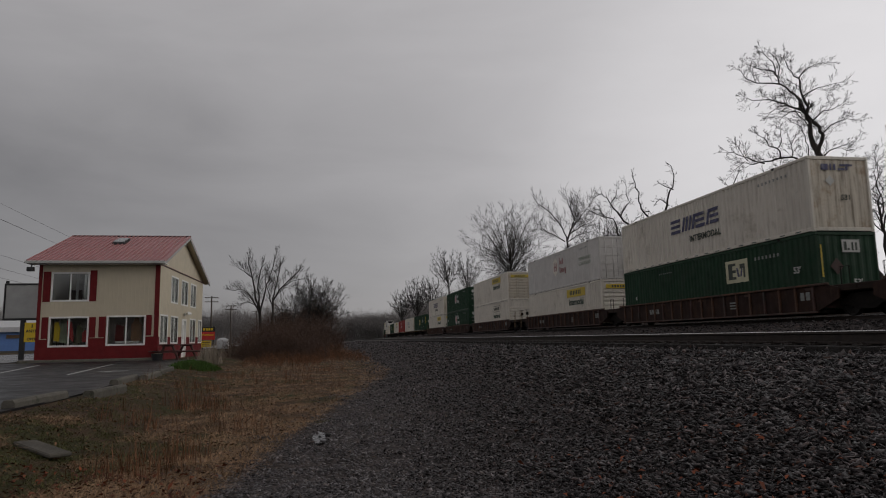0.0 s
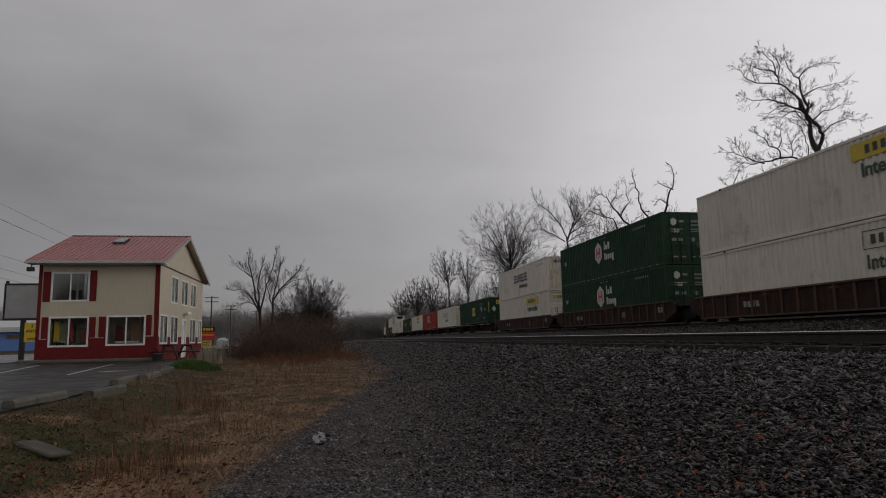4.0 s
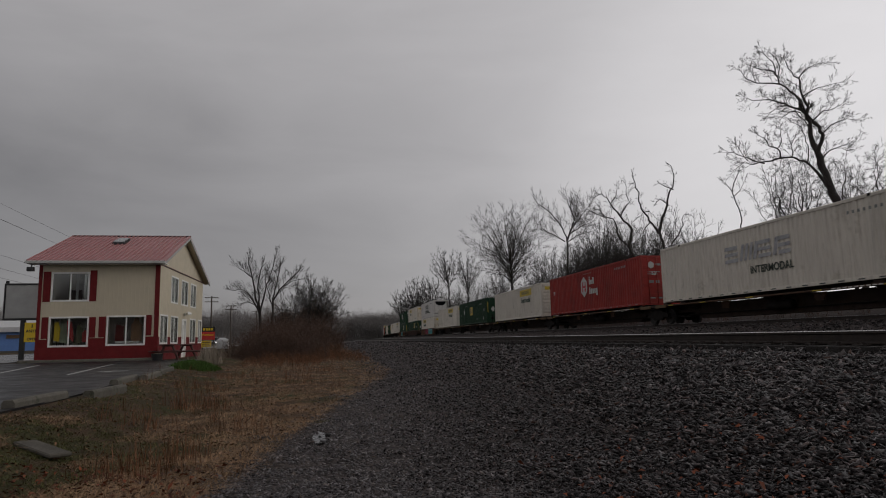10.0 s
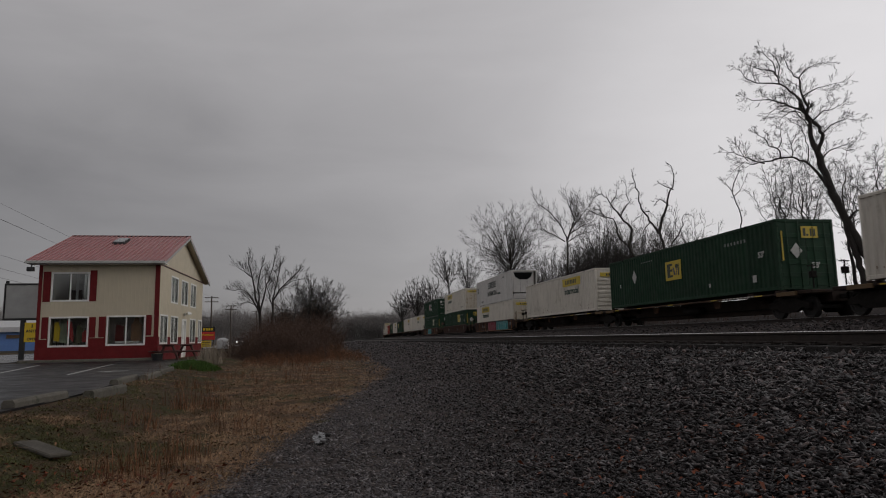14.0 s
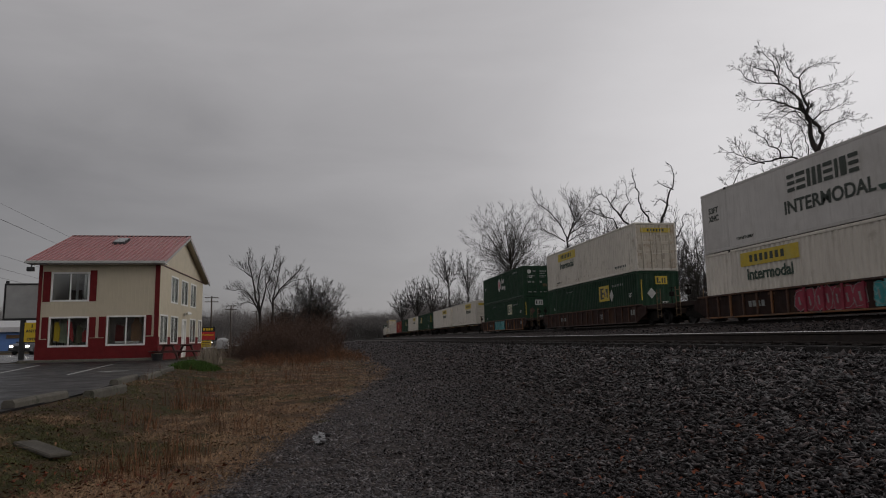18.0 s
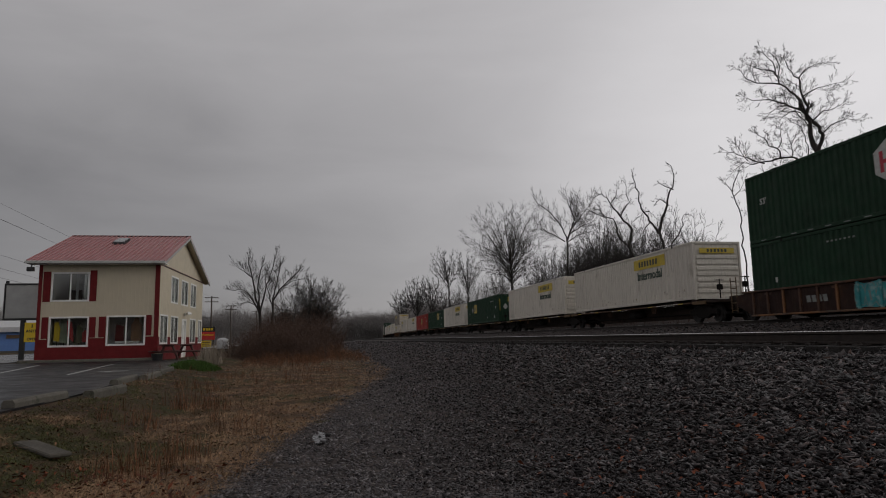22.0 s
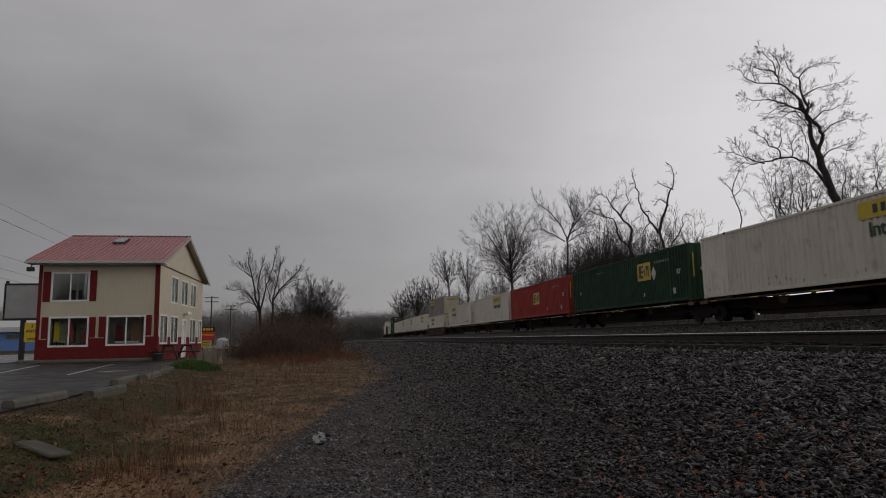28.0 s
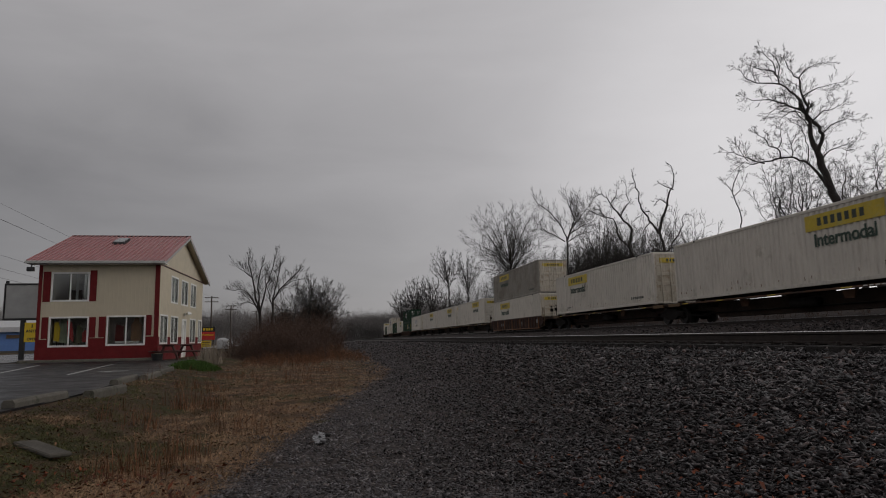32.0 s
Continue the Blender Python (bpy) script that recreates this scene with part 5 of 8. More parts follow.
def spine_car(label, colour, front, rear):
    car = thing("spine_car", label, "railcar", "cars of the train")
    part("centre_sill", Shape().prism([(-front[0], 0.6), (-front[0] + 2.6, 0.6), (-front[0] + 3.4, 0.24), (rear[0] - 3.4, 0.24), (rear[0] - 2.6, 0.6), (rear[0], 0.6), (rear[0], 0.95), (-front[0], 0.95)], "x", -0.4, 0.4), colour, car, "box-section centre sill")
    for y in (-7.85, -6.1, 0.0, 6.1, 7.85):
        w = 1.3 if abs(y) > 5 else 1.0
        arm = part("cross_arm", shared(("arm", w), lambda: Shape().prism([(-w, 0.93), (-w, 1.05), (w, 1.05), (w, 0.93), (0.35, 0.7), (-0.35, 0.7)], "y", -0.22, 0.22).mesh("cross_arm")), colour, car, at=pose(0, y, 0))
        for s in (-1, 1):
            part("container_guide", shared("guide", lambda: C(-0.12, -0.2, 1.051, 0.12, 0.2, 1.105, 0.01).mesh("container_guide")), colour, arm, at=pose(s * (w - 0.13), 0, 0))
    for s in (-1, 1):
        part("side_walkway", shared("walk", lambda: C(-0.1, -7.6, 0.93, 0.1, 7.6, 1.0, 0.01).mesh("side_walkway")), "deck", car, "rusty brown side walkway", at=pose(s * 1.22, 0, 0))
        for y in (-8.35, 8.35):
            part("end_sill", shared("esill", lambda: C(-0.05, -0.55, 0.86, 0.05, 0.55, 1.02, 0.01).mesh("end_sill")), "car_yellow", car, "faded yellow end sill", at=pose(s * 1.302, y, 0))
        for y in (-3.0, 3.0):
            part("sill_bracket", shared("sbrack", lambda: Shape().prism([(-0.35, 0.93), (0.35, 0.93), (0.2, 0.62), (-0.2, 0.62)], "x", -0.03, 0.03).mesh("sill_bracket")), "deck", car, at=pose(s * 0.9, y, 0))
    tagged(part("reflector", shared("reflect2", lambda: bars([(y, 0.945, y + 0.5, 0.985, 0) for y in (-6.9, -3.6, 0.4, 4.0, 7.0)]).mesh("reflector")), "l_yellow", car, "yellow reflector strips", at=pose(-1.326, 0, 0)), kind="stuff")
    part("air_tank", shared("airtank", lambda: Shape().tube([(-0.7, -1.2, 0.6), (-0.7, 0.2, 0.6)], 0.2, 10).mesh("air_tank", True)), "truck", car)
    part("brake_rod", shared("brod", lambda: Shape().tube([(-0.5, -7, 0.45), (-0.5, 7, 0.45)], 0.03, 6).mesh("brake_rod")), "truck", car)
    for e, (length, sharing) in ((-1, front), (1, rear)):
        y0, y1 = sorted((e * 8.2, e * (length - 0.02)))
        part("end_platform", Shape().cbox(-1.25, y0, 0.9, 1.25, y1, 1.04, 0.02), colour, car)
        if sharing != "none":
            bogie(car, e * (length if sharing == "shared" else length - 1.6))
        if sharing == "own":
            coupler(car, e * length, e)
            part("brake_stand", shared("brake", lambda: Shape().tube([(0, 0, 1.1), (0, 0, 2.0)], 0.03, 6).tube([(-0.2, 0, 1.95), (0.2, 0, 1.95)], 0.02, 6).cbox(-0.12, -0.08, 1.5, 0.12, 0.08, 1.75, 0.02).mesh("brake_stand")), "truck", car, at=pose(-0.9, e * (length - 0.3), 0))
    tagged(part("stencil", shared("stencil2", lambda: bars([(-6.6 + i * 0.26, 0.945, -6.42 + i * 0.26, 0.99, 0) for i in range(10)]).mesh("stencil")), "c_grey", car, at=pose(-1.325, 0, 0)), kind="stuff")
    return car


WHITE = "white ribbed container"
UP, LOW, FLAT = 3.15, 0.25, 1.11
# place of the front end at the start, then what each car carries: colour, front end, marks
LOADS = {
    "swift": ("weathered white corrugated container with a dark slanted name", "c_white", "press", (m_swift, m_swift_end)),
    "swift_d": ("white corrugated container with rust-stained doors and a faded navy name", "c_white", "doors", (lambda c: m_swift(c, "l_ghost"), m_swift_end)),
    "emp_mid": ("dark green corrugated container with a yellow square amidships", "c_green", "press", (lambda c: m_emp(c, -0.85, 0.0), lambda c: m_emp_diamond(c, -5.1), m_emp_end)),
    "emp_rear": ("dark green corrugated container with rear yellow square and doors", "c_green", "doors", (lambda c: m_emp(c, 3.25, 0.3), lambda c: m_emp_diamond(c, 4.74), m_emp_end)),
    "emp_pale": ("dark green corrugated container with a pale square panel", "c_green", "press", (lambda c: m_emp(c, -3.2, 0.4, "l_cream"), lambda c: m_emp_end(c, "l_white", "car_brown"))),
    "jb_dirty": ("soiled grey-brown corrugated container with worn yellow panels", "c_dirty", "doors", (m_haulier, m_end, m_end_stain)),
    "emp": ("dark green corrugated container with a yellow square panel", "c_green", "press", (m_emp, m_emp_diamond, m_emp_end)),
    "emp_d": ("dark green corrugated container with yellow square panel and end doors", "c_green", "doors", (lambda c: m_emp(c, 0.16, 0.15), lambda c: m_emp_diamond(c, 4.64), m_emp_end)),
    "emp_red": ("red corrugated container with a small yellow square panel", "c_red", "doors", (lambda c: m_emp(c, -0.25, 0.1), m_emp_end)),
    "reefer_hub": ("smooth grey refrigerated container with a red and white badge", "c_grey", "doors", (m_reefer_hub,)),
    "hub": ("dark green corrugated container with a white hexagon badge", "c_green", "doors", (m_hub, m_hub_end)),
    "hub_red": ("red corrugated container with a white hexagon badge", "c_red", "doors", (m_hub, m_hub_end)),
    "jb": ("white corrugated container with a yellow name panel", "c_white", "ribs", (m_haulier, m_end)),
    "jb_f": ("white corrugated container with a yellow panel and ribbed end", "c_white", "ribs", (m_haulier_front, m_end)),
    "jb_m": ("white corrugated container with a yellow panel amidships", "c_white", "ribs", (m_haulier_mid, m_end, m_scuffs)),
    "jb_s": ("white corrugated container with a yellow panel and rust-streaked end", "c_white", "ribs", (m_haulier_mid, m_end, m_end_stain)),
    "jb_w": ("white corrugated container with an outlined name panel", "c_white", "ribs", (m_haulier_white,)),
    "jb_d": ("white corrugated container with yellow panels and rust-stained doors", "c_white", "doors", (m_haulier, m_end, m_end_stain, lambda c: m_scuffs(c, 8))),
    "prime": ("smooth pale grey refrigerated container with a black intake", "c_grey", "reefer", (m_prime,)),
}
WELL_B, WELL_O, SPINE = "well", "well_orange", "spine"
CONSIST = [
    (1.62, WELL_B, ("jb_w", "swift")), (21.35, WELL_B, ("emp_pale", "swift")), (41.07, WELL_B, ("jb_f", "reefer_hub")), (64.40, WELL_B, ("jb_w", "jb_s")), (83.98, WELL_B, ("hub", "hub")),
    (103.31, WELL_B, ("jb_m", "swift")), (125.2, SPINE, ("emp_mid",)), (144.97, SPINE, ("swift_d",)), (163.46, SPINE, ("hub_red",)), (181.93, SPINE, ("jb_m",)),
    (202.3, SPINE, ("emp_d",)), (220.8, SPINE, ("jb_m",)), (241.68, WELL_O, ("jb_d", "prime")), (264.93, WELL_B, ("emp", "jb_d")), (288.15, WELL_O, ("emp_pale", "hub")),
    (308.81, SPINE, ("jb_m",)), (327.15, SPINE, ("jb_m",)), (347.69, SPINE, ("emp_rear",)), (366.2, SPINE, ("jb_m",)), (383.45, SPINE, ("emp",)),
    (400.68, SPINE, ("emp_red",)), (417.8, SPINE, ("jb_m",)), (436.18, SPINE, ("jb_d",)), (456.62, WELL_O, ("jb_d", "jb_dirty")), (477.6, SPINE, ("jb_m",)),
    (496.0, SPINE, ("jb_m",)), (514.3, SPINE, ("jb_m",)), (532.8, SPINE, ("swift_d",)), (552.5, WELL_B, ("emp", "hub")), (572, SPINE, ("jb_m",)),
    (591, SPINE, ("emp",)), (611, WELL_B, ("jb_m", "swift")), (631, SPINE, ("jb_m",)), (650, SPINE, ("emp",)), (669, SPINE, ("jb_m",)), (689, WELL_B, ("emp", "jb_m")),
]
TRAIN = []
BUILT = {}


def build_train():
    mids = [c[0] + CL / 2 for c in CONSIST]
    for i, (y0, kind, loads) in enumerate(CONSIST):
        mid = mids[i]
        gf = (mid - mids[i - 1]) / 2 if i else 9.9
        gr = (mids[i + 1] - mid) / 2 if i + 1 < len(mids) else 9.9
        # close-coupled units share a truck, carried here by the unit in front
        front = (gf, "none") if gf * 2 < 19.8 else (gf, "own")
        rear = (gr, "shared") if gr * 2 < 19.8 else (gr, "own")
        if front[1] == "own":
            front = (gf - 0.5, "own")
        if rear[1] == "own":
            rear = (gr - 0.5, "own")
        first = len(WHEELS)
        if kind == SPINE:
            car = spine_car("low sooty dark spine car carrying one container", "spine", front, rear)
        else:
            gr_ = ((-5.7, -1.8, "l_teal"), (-1.5, 1.9, "l_crimson"), (-6.6, -6.0, "l_teal")) if i == 12 else ((-1.4, 2.5, "l_teal"),) if i == 14 else ()
            car = well_car("rusty brown well car carrying two stacked containers", "car_orange" if i in (12, 14, 23) else "car_brown", front, rear, gr_)
        TRAIN.append((car, mid, 0.0))
        for k, what in enumerate(loads):
            label, colour, ends, marks = LOADS[what]
            if what in BUILT:
                box = copy_thing(BUILT[what], pose(0, 0, 0))
            else:
                box = BUILT[what] = container(label, colour, ends, marks, plain=what in ("prime", "reefer_hub"))
            TRAIN.append((box, mid, FLAT if kind == SPINE else (LOW, UP)[k]))


def train_pose(mid, z, t):
    y = mid - SPEED * t + SLOW * t * t
    d = max(0.0, y - CURVE_Y)
    return pose(FAR_X + bend(y), y, TRAIN_Z + z, 0, 0, -math.degrees(math.atan(d / CURVE_R)))


build_train()


# ---- trees ----
def wood_mesh(s, name):
    q = [f for f in s.f if len(f) == 4]
    me = raw(name, s.v, q)
    me.polygons.foreach_set("use_smooth", [True] * len(me.polygons))
    return me


def along(points, step):
    """points at even steps along a line"""
    out = [Vector(points[0])]
    for a, b in zip(points, points[1:]):
        a, b = Vector(a), Vector(b)
        n = max(1, int(round((b - a).length / step)))
        out += [a.lerp(b, (i + 1) / n) for i in range(n)]
    return out


class Growth:
    """the wood and the twigs of one bare tree"""

    def __init__(self, seed, tip, up, wild, forks):
        self.rng, self.tip, self.up, self.wild, self.forks = random.Random(seed), tip, up, wild, forks
        self.wood, self.twig = Shape(), Shape()

    def tube(self, pts, radii):
        s = self.wood if radii[0] > self.tip * 3.5 else self.twig
        s.tube(pts, radii, 8 if radii[0] > 0.09 else 5 if radii[0] > self.tip * 3.5 else 3, cap=False)

    def sprout(self, p, d, length, r, level):
        """a branch that sweeps upwards, with smaller ones forking off it"""
        rng = self.rng
        n = (1, 2, 4, 5)[min(level, 3)]
        q = [p]
        for k in range(n):
            d = (d + Vector((rng.gauss(0, self.wild), rng.gauss(0, self.wild), rng.gauss(self.up, self.wild * 0.7)))).normalized()
            q.append(q[-1] + d * (length / n))
        end = max(self.tip * 0.6, r * 0.25)
        self.tube(q, [r + (end - r) * k / n for k in range(n + 1)])
        if level == 0:
            return
        m = self.forks[min(level, len(self.forks)) - 1]
        for i in range(m):
            f = (0.2 + 0.8 * (i + rng.random()) / m) * n
            j = min(n - 1, int(f))
            t = (q[j + 1] - q[j]).normalized()
            a = Vector((rng.gauss(0, 1), rng.gauss(0, 1), rng.gauss(0.15, 0.8)))
            a = a - t * a.dot(t)
            if a.length < 1e-3:
                continue
            w = rng.uniform(0.4, 0.85)
            self.sprout(q[j].lerp(q[j + 1], f - j), (t + a.normalized() * w).normalized(), length * rng.uniform(0.34, 0.62) * (1.2 - 0.5 * f / n), max(self.tip * (0.75 if level == 1 else 1), r * 0.5), level - 1)

    def limb(self, line, r0, r1, step, every, reach, level, bare=0.15, shake=0.09):
        """a limb along a line, dressed with branches past its bare part"""
        rng = self.rng
        q = along(line, step)
        for i in range(1, len(q)):
            q[i] = q[i] + Vector((rng.gauss(0, 1), rng.gauss(0, 1), rng.gauss(0, 1))) * step * shake
        n = len(q) - 1
        R = [r0 + (r1 - r0) * (i / n) ** 0.8 for i in range(n + 1)]
        self.tube(q, R)
        total = sum((b - a).length for a, b in zip(q, q[1:]))
        count = int(total * (1 - bare) / every)
        for c in range(count + 1):
            f = bare + (1 - bare) * (c + rng.random() * 0.8) / (count + 1)
            j = min(n - 1, int(f * n))
            t = (q[j + 1] - q[j]).normalized()
            a = Vector((rng.gauss(0, 1), rng.gauss(0, 1), rng.gauss(0.2, 0.8)))
            a = a - t * a.dot(t)
            if a.length < 1e-3:
                continue
            self.sprout(q[j].lerp(q[j + 1], f * n - j), (t * 0.8 + a.normalized()).normalized(), reach * rng.uniform(0.45, 1.15) * (1.15 - 0.5 * f), max(self.tip * 1.1, min(R[j] * 0.36, self.tip * 0.8 + 0.009 * reach)), level)
        t = (q[-1] - q[-2]).normalized()
        for c in range(2):
            self.sprout(q[-1], (t + Vector((rng.gauss(0, 0.35), rng.gauss(0, 0.35), rng.gauss(0, 0.35)))).normalized(), reach * rng.uniform(0.5, 0.9), max(self.tip, r1 * 0.8), level)

    def finish(self, label, base, mat, group):
        t = thing("tree", label, "tree", group, at=Matrix.Translation(base))
        for s, nm, lab in ((self.wood, "trunk", ""), (self.twig, "crown", "bare twigs")):
            s.v = [(a - base[0], b - base[1], c - base[2]) for a, b, c in s.v]
            part(nm, wood_mesh(s, nm), mat, t, lab)
        return t


def limbed(label, x, y, turn, lines, seed, tip=0.008, mat="bark", group="bare trees", step=0.4, every=0.4, reach=1.0, level=2, up=0.08, wild=0.2, forks=(3, 4), shake=0.09, bare=0.15, deep=0.35):
    """a tree by its trunk and limbs, each (thick end, thin end, points across and up); it spreads before and behind them too"""
    g = Growth(seed, tip, up, wild, forks)
    a = radians(turn)
    rng = random.Random(seed + 1)
    knots = []
    for k, (r0, r1, pts) in enumerate(lines):
        b0 = 0.0
        if k:
            b0 = min(knots, key=lambda q: (q[0] - pts[0][0]) ** 2 + (q[1] - pts[0][1]) ** 2)[2]
        lean, out, run = rng.uniform(-deep, deep) if k else 0.0, [], 0.0
        for i, (u, z) in enumerate(pts):
            if i:
                run += math.hypot(u - pts[i - 1][0], z - pts[i - 1][1])
            b = b0 + lean * run
            out.append((x + u * math.cos(a) + b * math.sin(a), y - u * math.sin(a) + b * math.cos(a), z))
            knots.append((u, z, b))
        if k == 0:
            out.insert(0, (out[0][0] + (out[0][0] - out[1][0]) * 0.25, out[0][1], ground_z(out[0][0], out[0][1]) - 0.15))
            base = out[0]
        g.limb(out, r0, r1, step, every, reach, level, bare=0.72 if k == 0 else bare, shake=shake)
    return g.finish(label, base, mat, group)


def fanned(label, x, y, fork, cx, cz, rx, rz, n, seed, tip=0.015, mat="bark", group="bare trees", trunk=0.2, every=0.6, reach=1.2, level=2, up=0.12, wild=0.12, forks=(3, 4), stems=1, shake=0.05, low=-0.5, rise=0.35):
    """a tree whose limbs rise from the fork and fan out to a rounded crown"""
    g = Growth(seed, tip, up, wild, forks)
    rng = g.rng
    z0 = ground_z(x, y) - 0.15
    for s in range(stems):
        sx, sy = (x, y) if stems == 1 else (x + rng.gauss(0, rx * 0.25), y + rng.gauss(0, 0.5))
        top = Vector((cx + rng.gauss(0, rx * 0.08), y, cz + rz * 0.55)) if stems == 1 else Vector((cx + rx * rng.uniform(-0.6, 0.6), y + rng.gauss(0, 0.5), cz + rz * 0.4))
        foot = Vector((sx, sy, z0))
        neck = Vector((sx + (top.x - sx) * 0.2, sy, fork))
        g.limb([foot, neck, neck.lerp(top, 0.5) + Vector((rng.gauss(0, 0.15), rng.gauss(0, 0.15), 0)), top], trunk, tip * 2, 0.5, every, reach, level, bare=0.6, shake=shake)
        for i in range(n // stems):
            az = 2.4 * i + rng.uniform(-0.4, 0.4)
            h = low + (0.95 - low) * ((i + rng.random()) / (n // stems))
            w = math.sqrt(max(0.05, 1 - h * h)) * rng.uniform(0.82, 1.05)
            end = Vector((cx + rx * w * math.cos(az), y + rx * w * math.sin(az), cz + rz * h * rng.uniform(0.9, 1.05)))
            f = max(0.0, rise * (h - low) / (1 - low) + rng.uniform(-0.04, 0.06))
            a = neck.lerp(top, f)
            if end.z < a.z + 0.3:
                a = neck.lerp(top, 0.02 + 0.1 * rng.random())
            m1 = a.lerp(end, 0.35) + Vector((0, 0, -0.06 * (end - a).length if h > 0.2 else 0.1 * (end - a).length))
            m2 = a.lerp(end, 0.7) + Vector((rng.gauss(0, 0.1), rng.gauss(0, 0.1), 0.03 * (end - a).length))
            g.limb([a, m1, m2, end], trunk * rng.uniform(0.18, 0.3) * (1 - 0.4 * f), tip * 1.6, 0.5, every, reach, level, bare=0.22, shake=shake)
    return g.finish(label, (x, y, z0), mat, group)


def build_trees():
    # the big leaning tree, its trunk forked low down
    limbed("large dark leaning bare tree with crooked limbs", 26.6, 31.0, 41, [
        (0.25, 0.18, [(2.62, 1.73), (1.91, 3.8), (1.25, 5.65), (0.74, 7.08), (0.38, 8.14), (0.19, 9.02), (-0.08, 9.91), (-0.2, 10.76)]),
        (0.17, 0.15, [(1.5, 2.0), (1.32, 3.54), (1.02, 5.37), (0.71, 6.77)]),
        (0.15, 0.09, [(-0.2, 10.76), (-0.44, 11.51), (-0.49, 12.17), (-0.45, 12.68), (-0.63, 13.21)]),
        (0.115, 0.085, [(-0.2, 10.76), (-0.01, 11.37), (0.05, 11.81), (-0.04, 12.28), (-0.31, 12.72), (-0.56, 13.07)]),
        (0.09, 0.016, [(-0.63, 13.21), (-0.8, 13.48), (-0.87, 13.96), (-1.09, 14.37), (-1.43, 14.75), (-1.7, 15.07), (-1.78, 15.43), (-1.68, 15.95), (-1.76, 16.51)]),
        (0.085, 0.016, [(-0.57, 13.17), (-0.43, 13.53), (-0.62, 13.97), (-0.74, 14.19), (-0.75, 15.09), (-1.02, 15.29), (-1.19, 15.7), (-1.43, 16.26)]),
        (0.04, 0.015, [(-0.69, 14.12), (-0.11, 14.39), (0.39, 14.47), (0.82, 14.44)]),
        (0.04, 0.015, [(-0.78, 15.13), (-0.46, 15.53), (-0.01, 15.65), (0.38, 15.66)]),
        (0.07, 0.015, [(-0.75, 13.4), (-1.23, 13.73), (-1.83, 14.16), (-2.38, 14.48), (-3.03, 14.62), (-3.49, 14.79)]),
        (0.04, 0.015, [(-0.82, 13.28), (-1.42, 13.47), (-1.79, 13.21)]),
        (0.045, 0.015, [(-1.02, 13.59), (-1.51, 13.82), (-1.96, 13.95), (-2.34, 13.59)]),
        (0.055, 0.015, [(-1.64, 14.99), (-2.27, 15.24), (-2.91, 15.41), (-3.42, 15.74), (-3.69, 16.22)]),
        (0.05, 0.015, [(-1.78, 15.43), (-2.04, 15.9), (-2.61, 16.1), (-3.12, 16.5)]),
        (0.045, 0.015, [(-1.91, 15.66), (-2.01, 16.3), (-2.38, 16.87)]),
        (0.045, 0.015, [(-0.31, 12.72), (0.22, 13.14), (0.71, 13.23), (1.1, 13.35)]),
        (0.045, 0.015, [(0.03, 11.88), (0.52, 12.24), (1.01, 12.4), (1.53, 12.33)]),
        (0.05, 0.015, [(-0.12, 10.36), (0.35, 10.86), (0.9, 11.09), (1.32, 11.14)]),
        (0.04, 0.015, [(-0.46, 12.23), (-0.7, 12.7), (-1.04, 13.26), (-1.29, 13.71)]),
        (0.12, 0.016, [(0.74, 7.08), (0.17, 8.8), (-0.33, 9.85), (-0.72, 10.43), (-1.11, 10.75), (-1.56, 11.02), (-2.07, 11.07), (-2.6, 10.93), (-2.96, 10.89), (-3.47, 11.14), (-3.87, 11.4), (-4.39, 11.76), (-4.93, 12.03)]),
        (0.045, 0.015, [(-2.96, 10.89), (-3.54, 10.91), (-4.01, 11.06), (-4.46, 10.72)]),
        (0.03, 0.015, [(-3.88, 11.24), (-4.14, 11.76), (-4.36, 12.14)]),
        (0.05, 0.015, [(-2.1, 11.08), (-2.17, 11.65), (-2.68, 11.81), (-2.79, 12.26), (-3.2, 12.6)]),
        (0.035, 0.015, [(-2.17, 11.65), (-1.96, 12.08), (-2.01, 12.59)]),
        (0.035, 0.015, [(-1.51, 11.01), (-1.51, 11.64), (-1.24, 12.24)]),
        (0.035, 0.015, [(-0.77, 10.47), (-0.66, 11.16), (-0.76, 11.9), (-1.04, 12.6)])],
        11, 0.0044, step=0.3, every=0.21, reach=1.1, level=3, up=0.04, wild=0.13, forks=(5, 4, 4), shake=0.1, deep=0.3)
    # crooked trees round its trunk
    for x, y, sd, cx, cz, rx, rz, n in ((26.2, 34.6, 21, 26.3, 9.4, 1.2, 1.8, 9), (26.9, 33.0, 22, 26.9, 9.3, 1.2, 1.6, 10), (27.6, 30.8, 20, 27.5, 9.0, 1.2, 1.6, 8), (27.6, 28.6, 23, 27.4, 8.4, 1.6, 2.0, 9), (28.6, 27.0, 19, 28.3, 7.4, 1.5, 2.0, 8)):
        fanned("crooked bare tree with dense dark branches", x, y, 5.4, cx, cz, rx, rz, n, sd, 0.0065, trunk=0.17, every=0.26, reach=1.0, up=0.04, wild=0.3, forks=(4, 4), shake=0.18)
    limbed("slender bare sapling beyond the train", 26, 37.8, 35, [
        (0.07, 0.03, [(0.1, 3.0), (0.0, 8.6), (-0.26, 9.67), (-0.36, 10.13), (-0.22, 10.68), (0.02, 11.21)]),
        (0.03, 0.012, [(-0.36, 10.13), (-0.53, 10.53), (-0.78, 10.86)]), (0.03, 0.012, [(-0.28, 9.82), (0.12, 10.23), (0.26, 10.73)])],
        24, 0.007, every=0.4, reach=0.7, level=2, up=0.2)
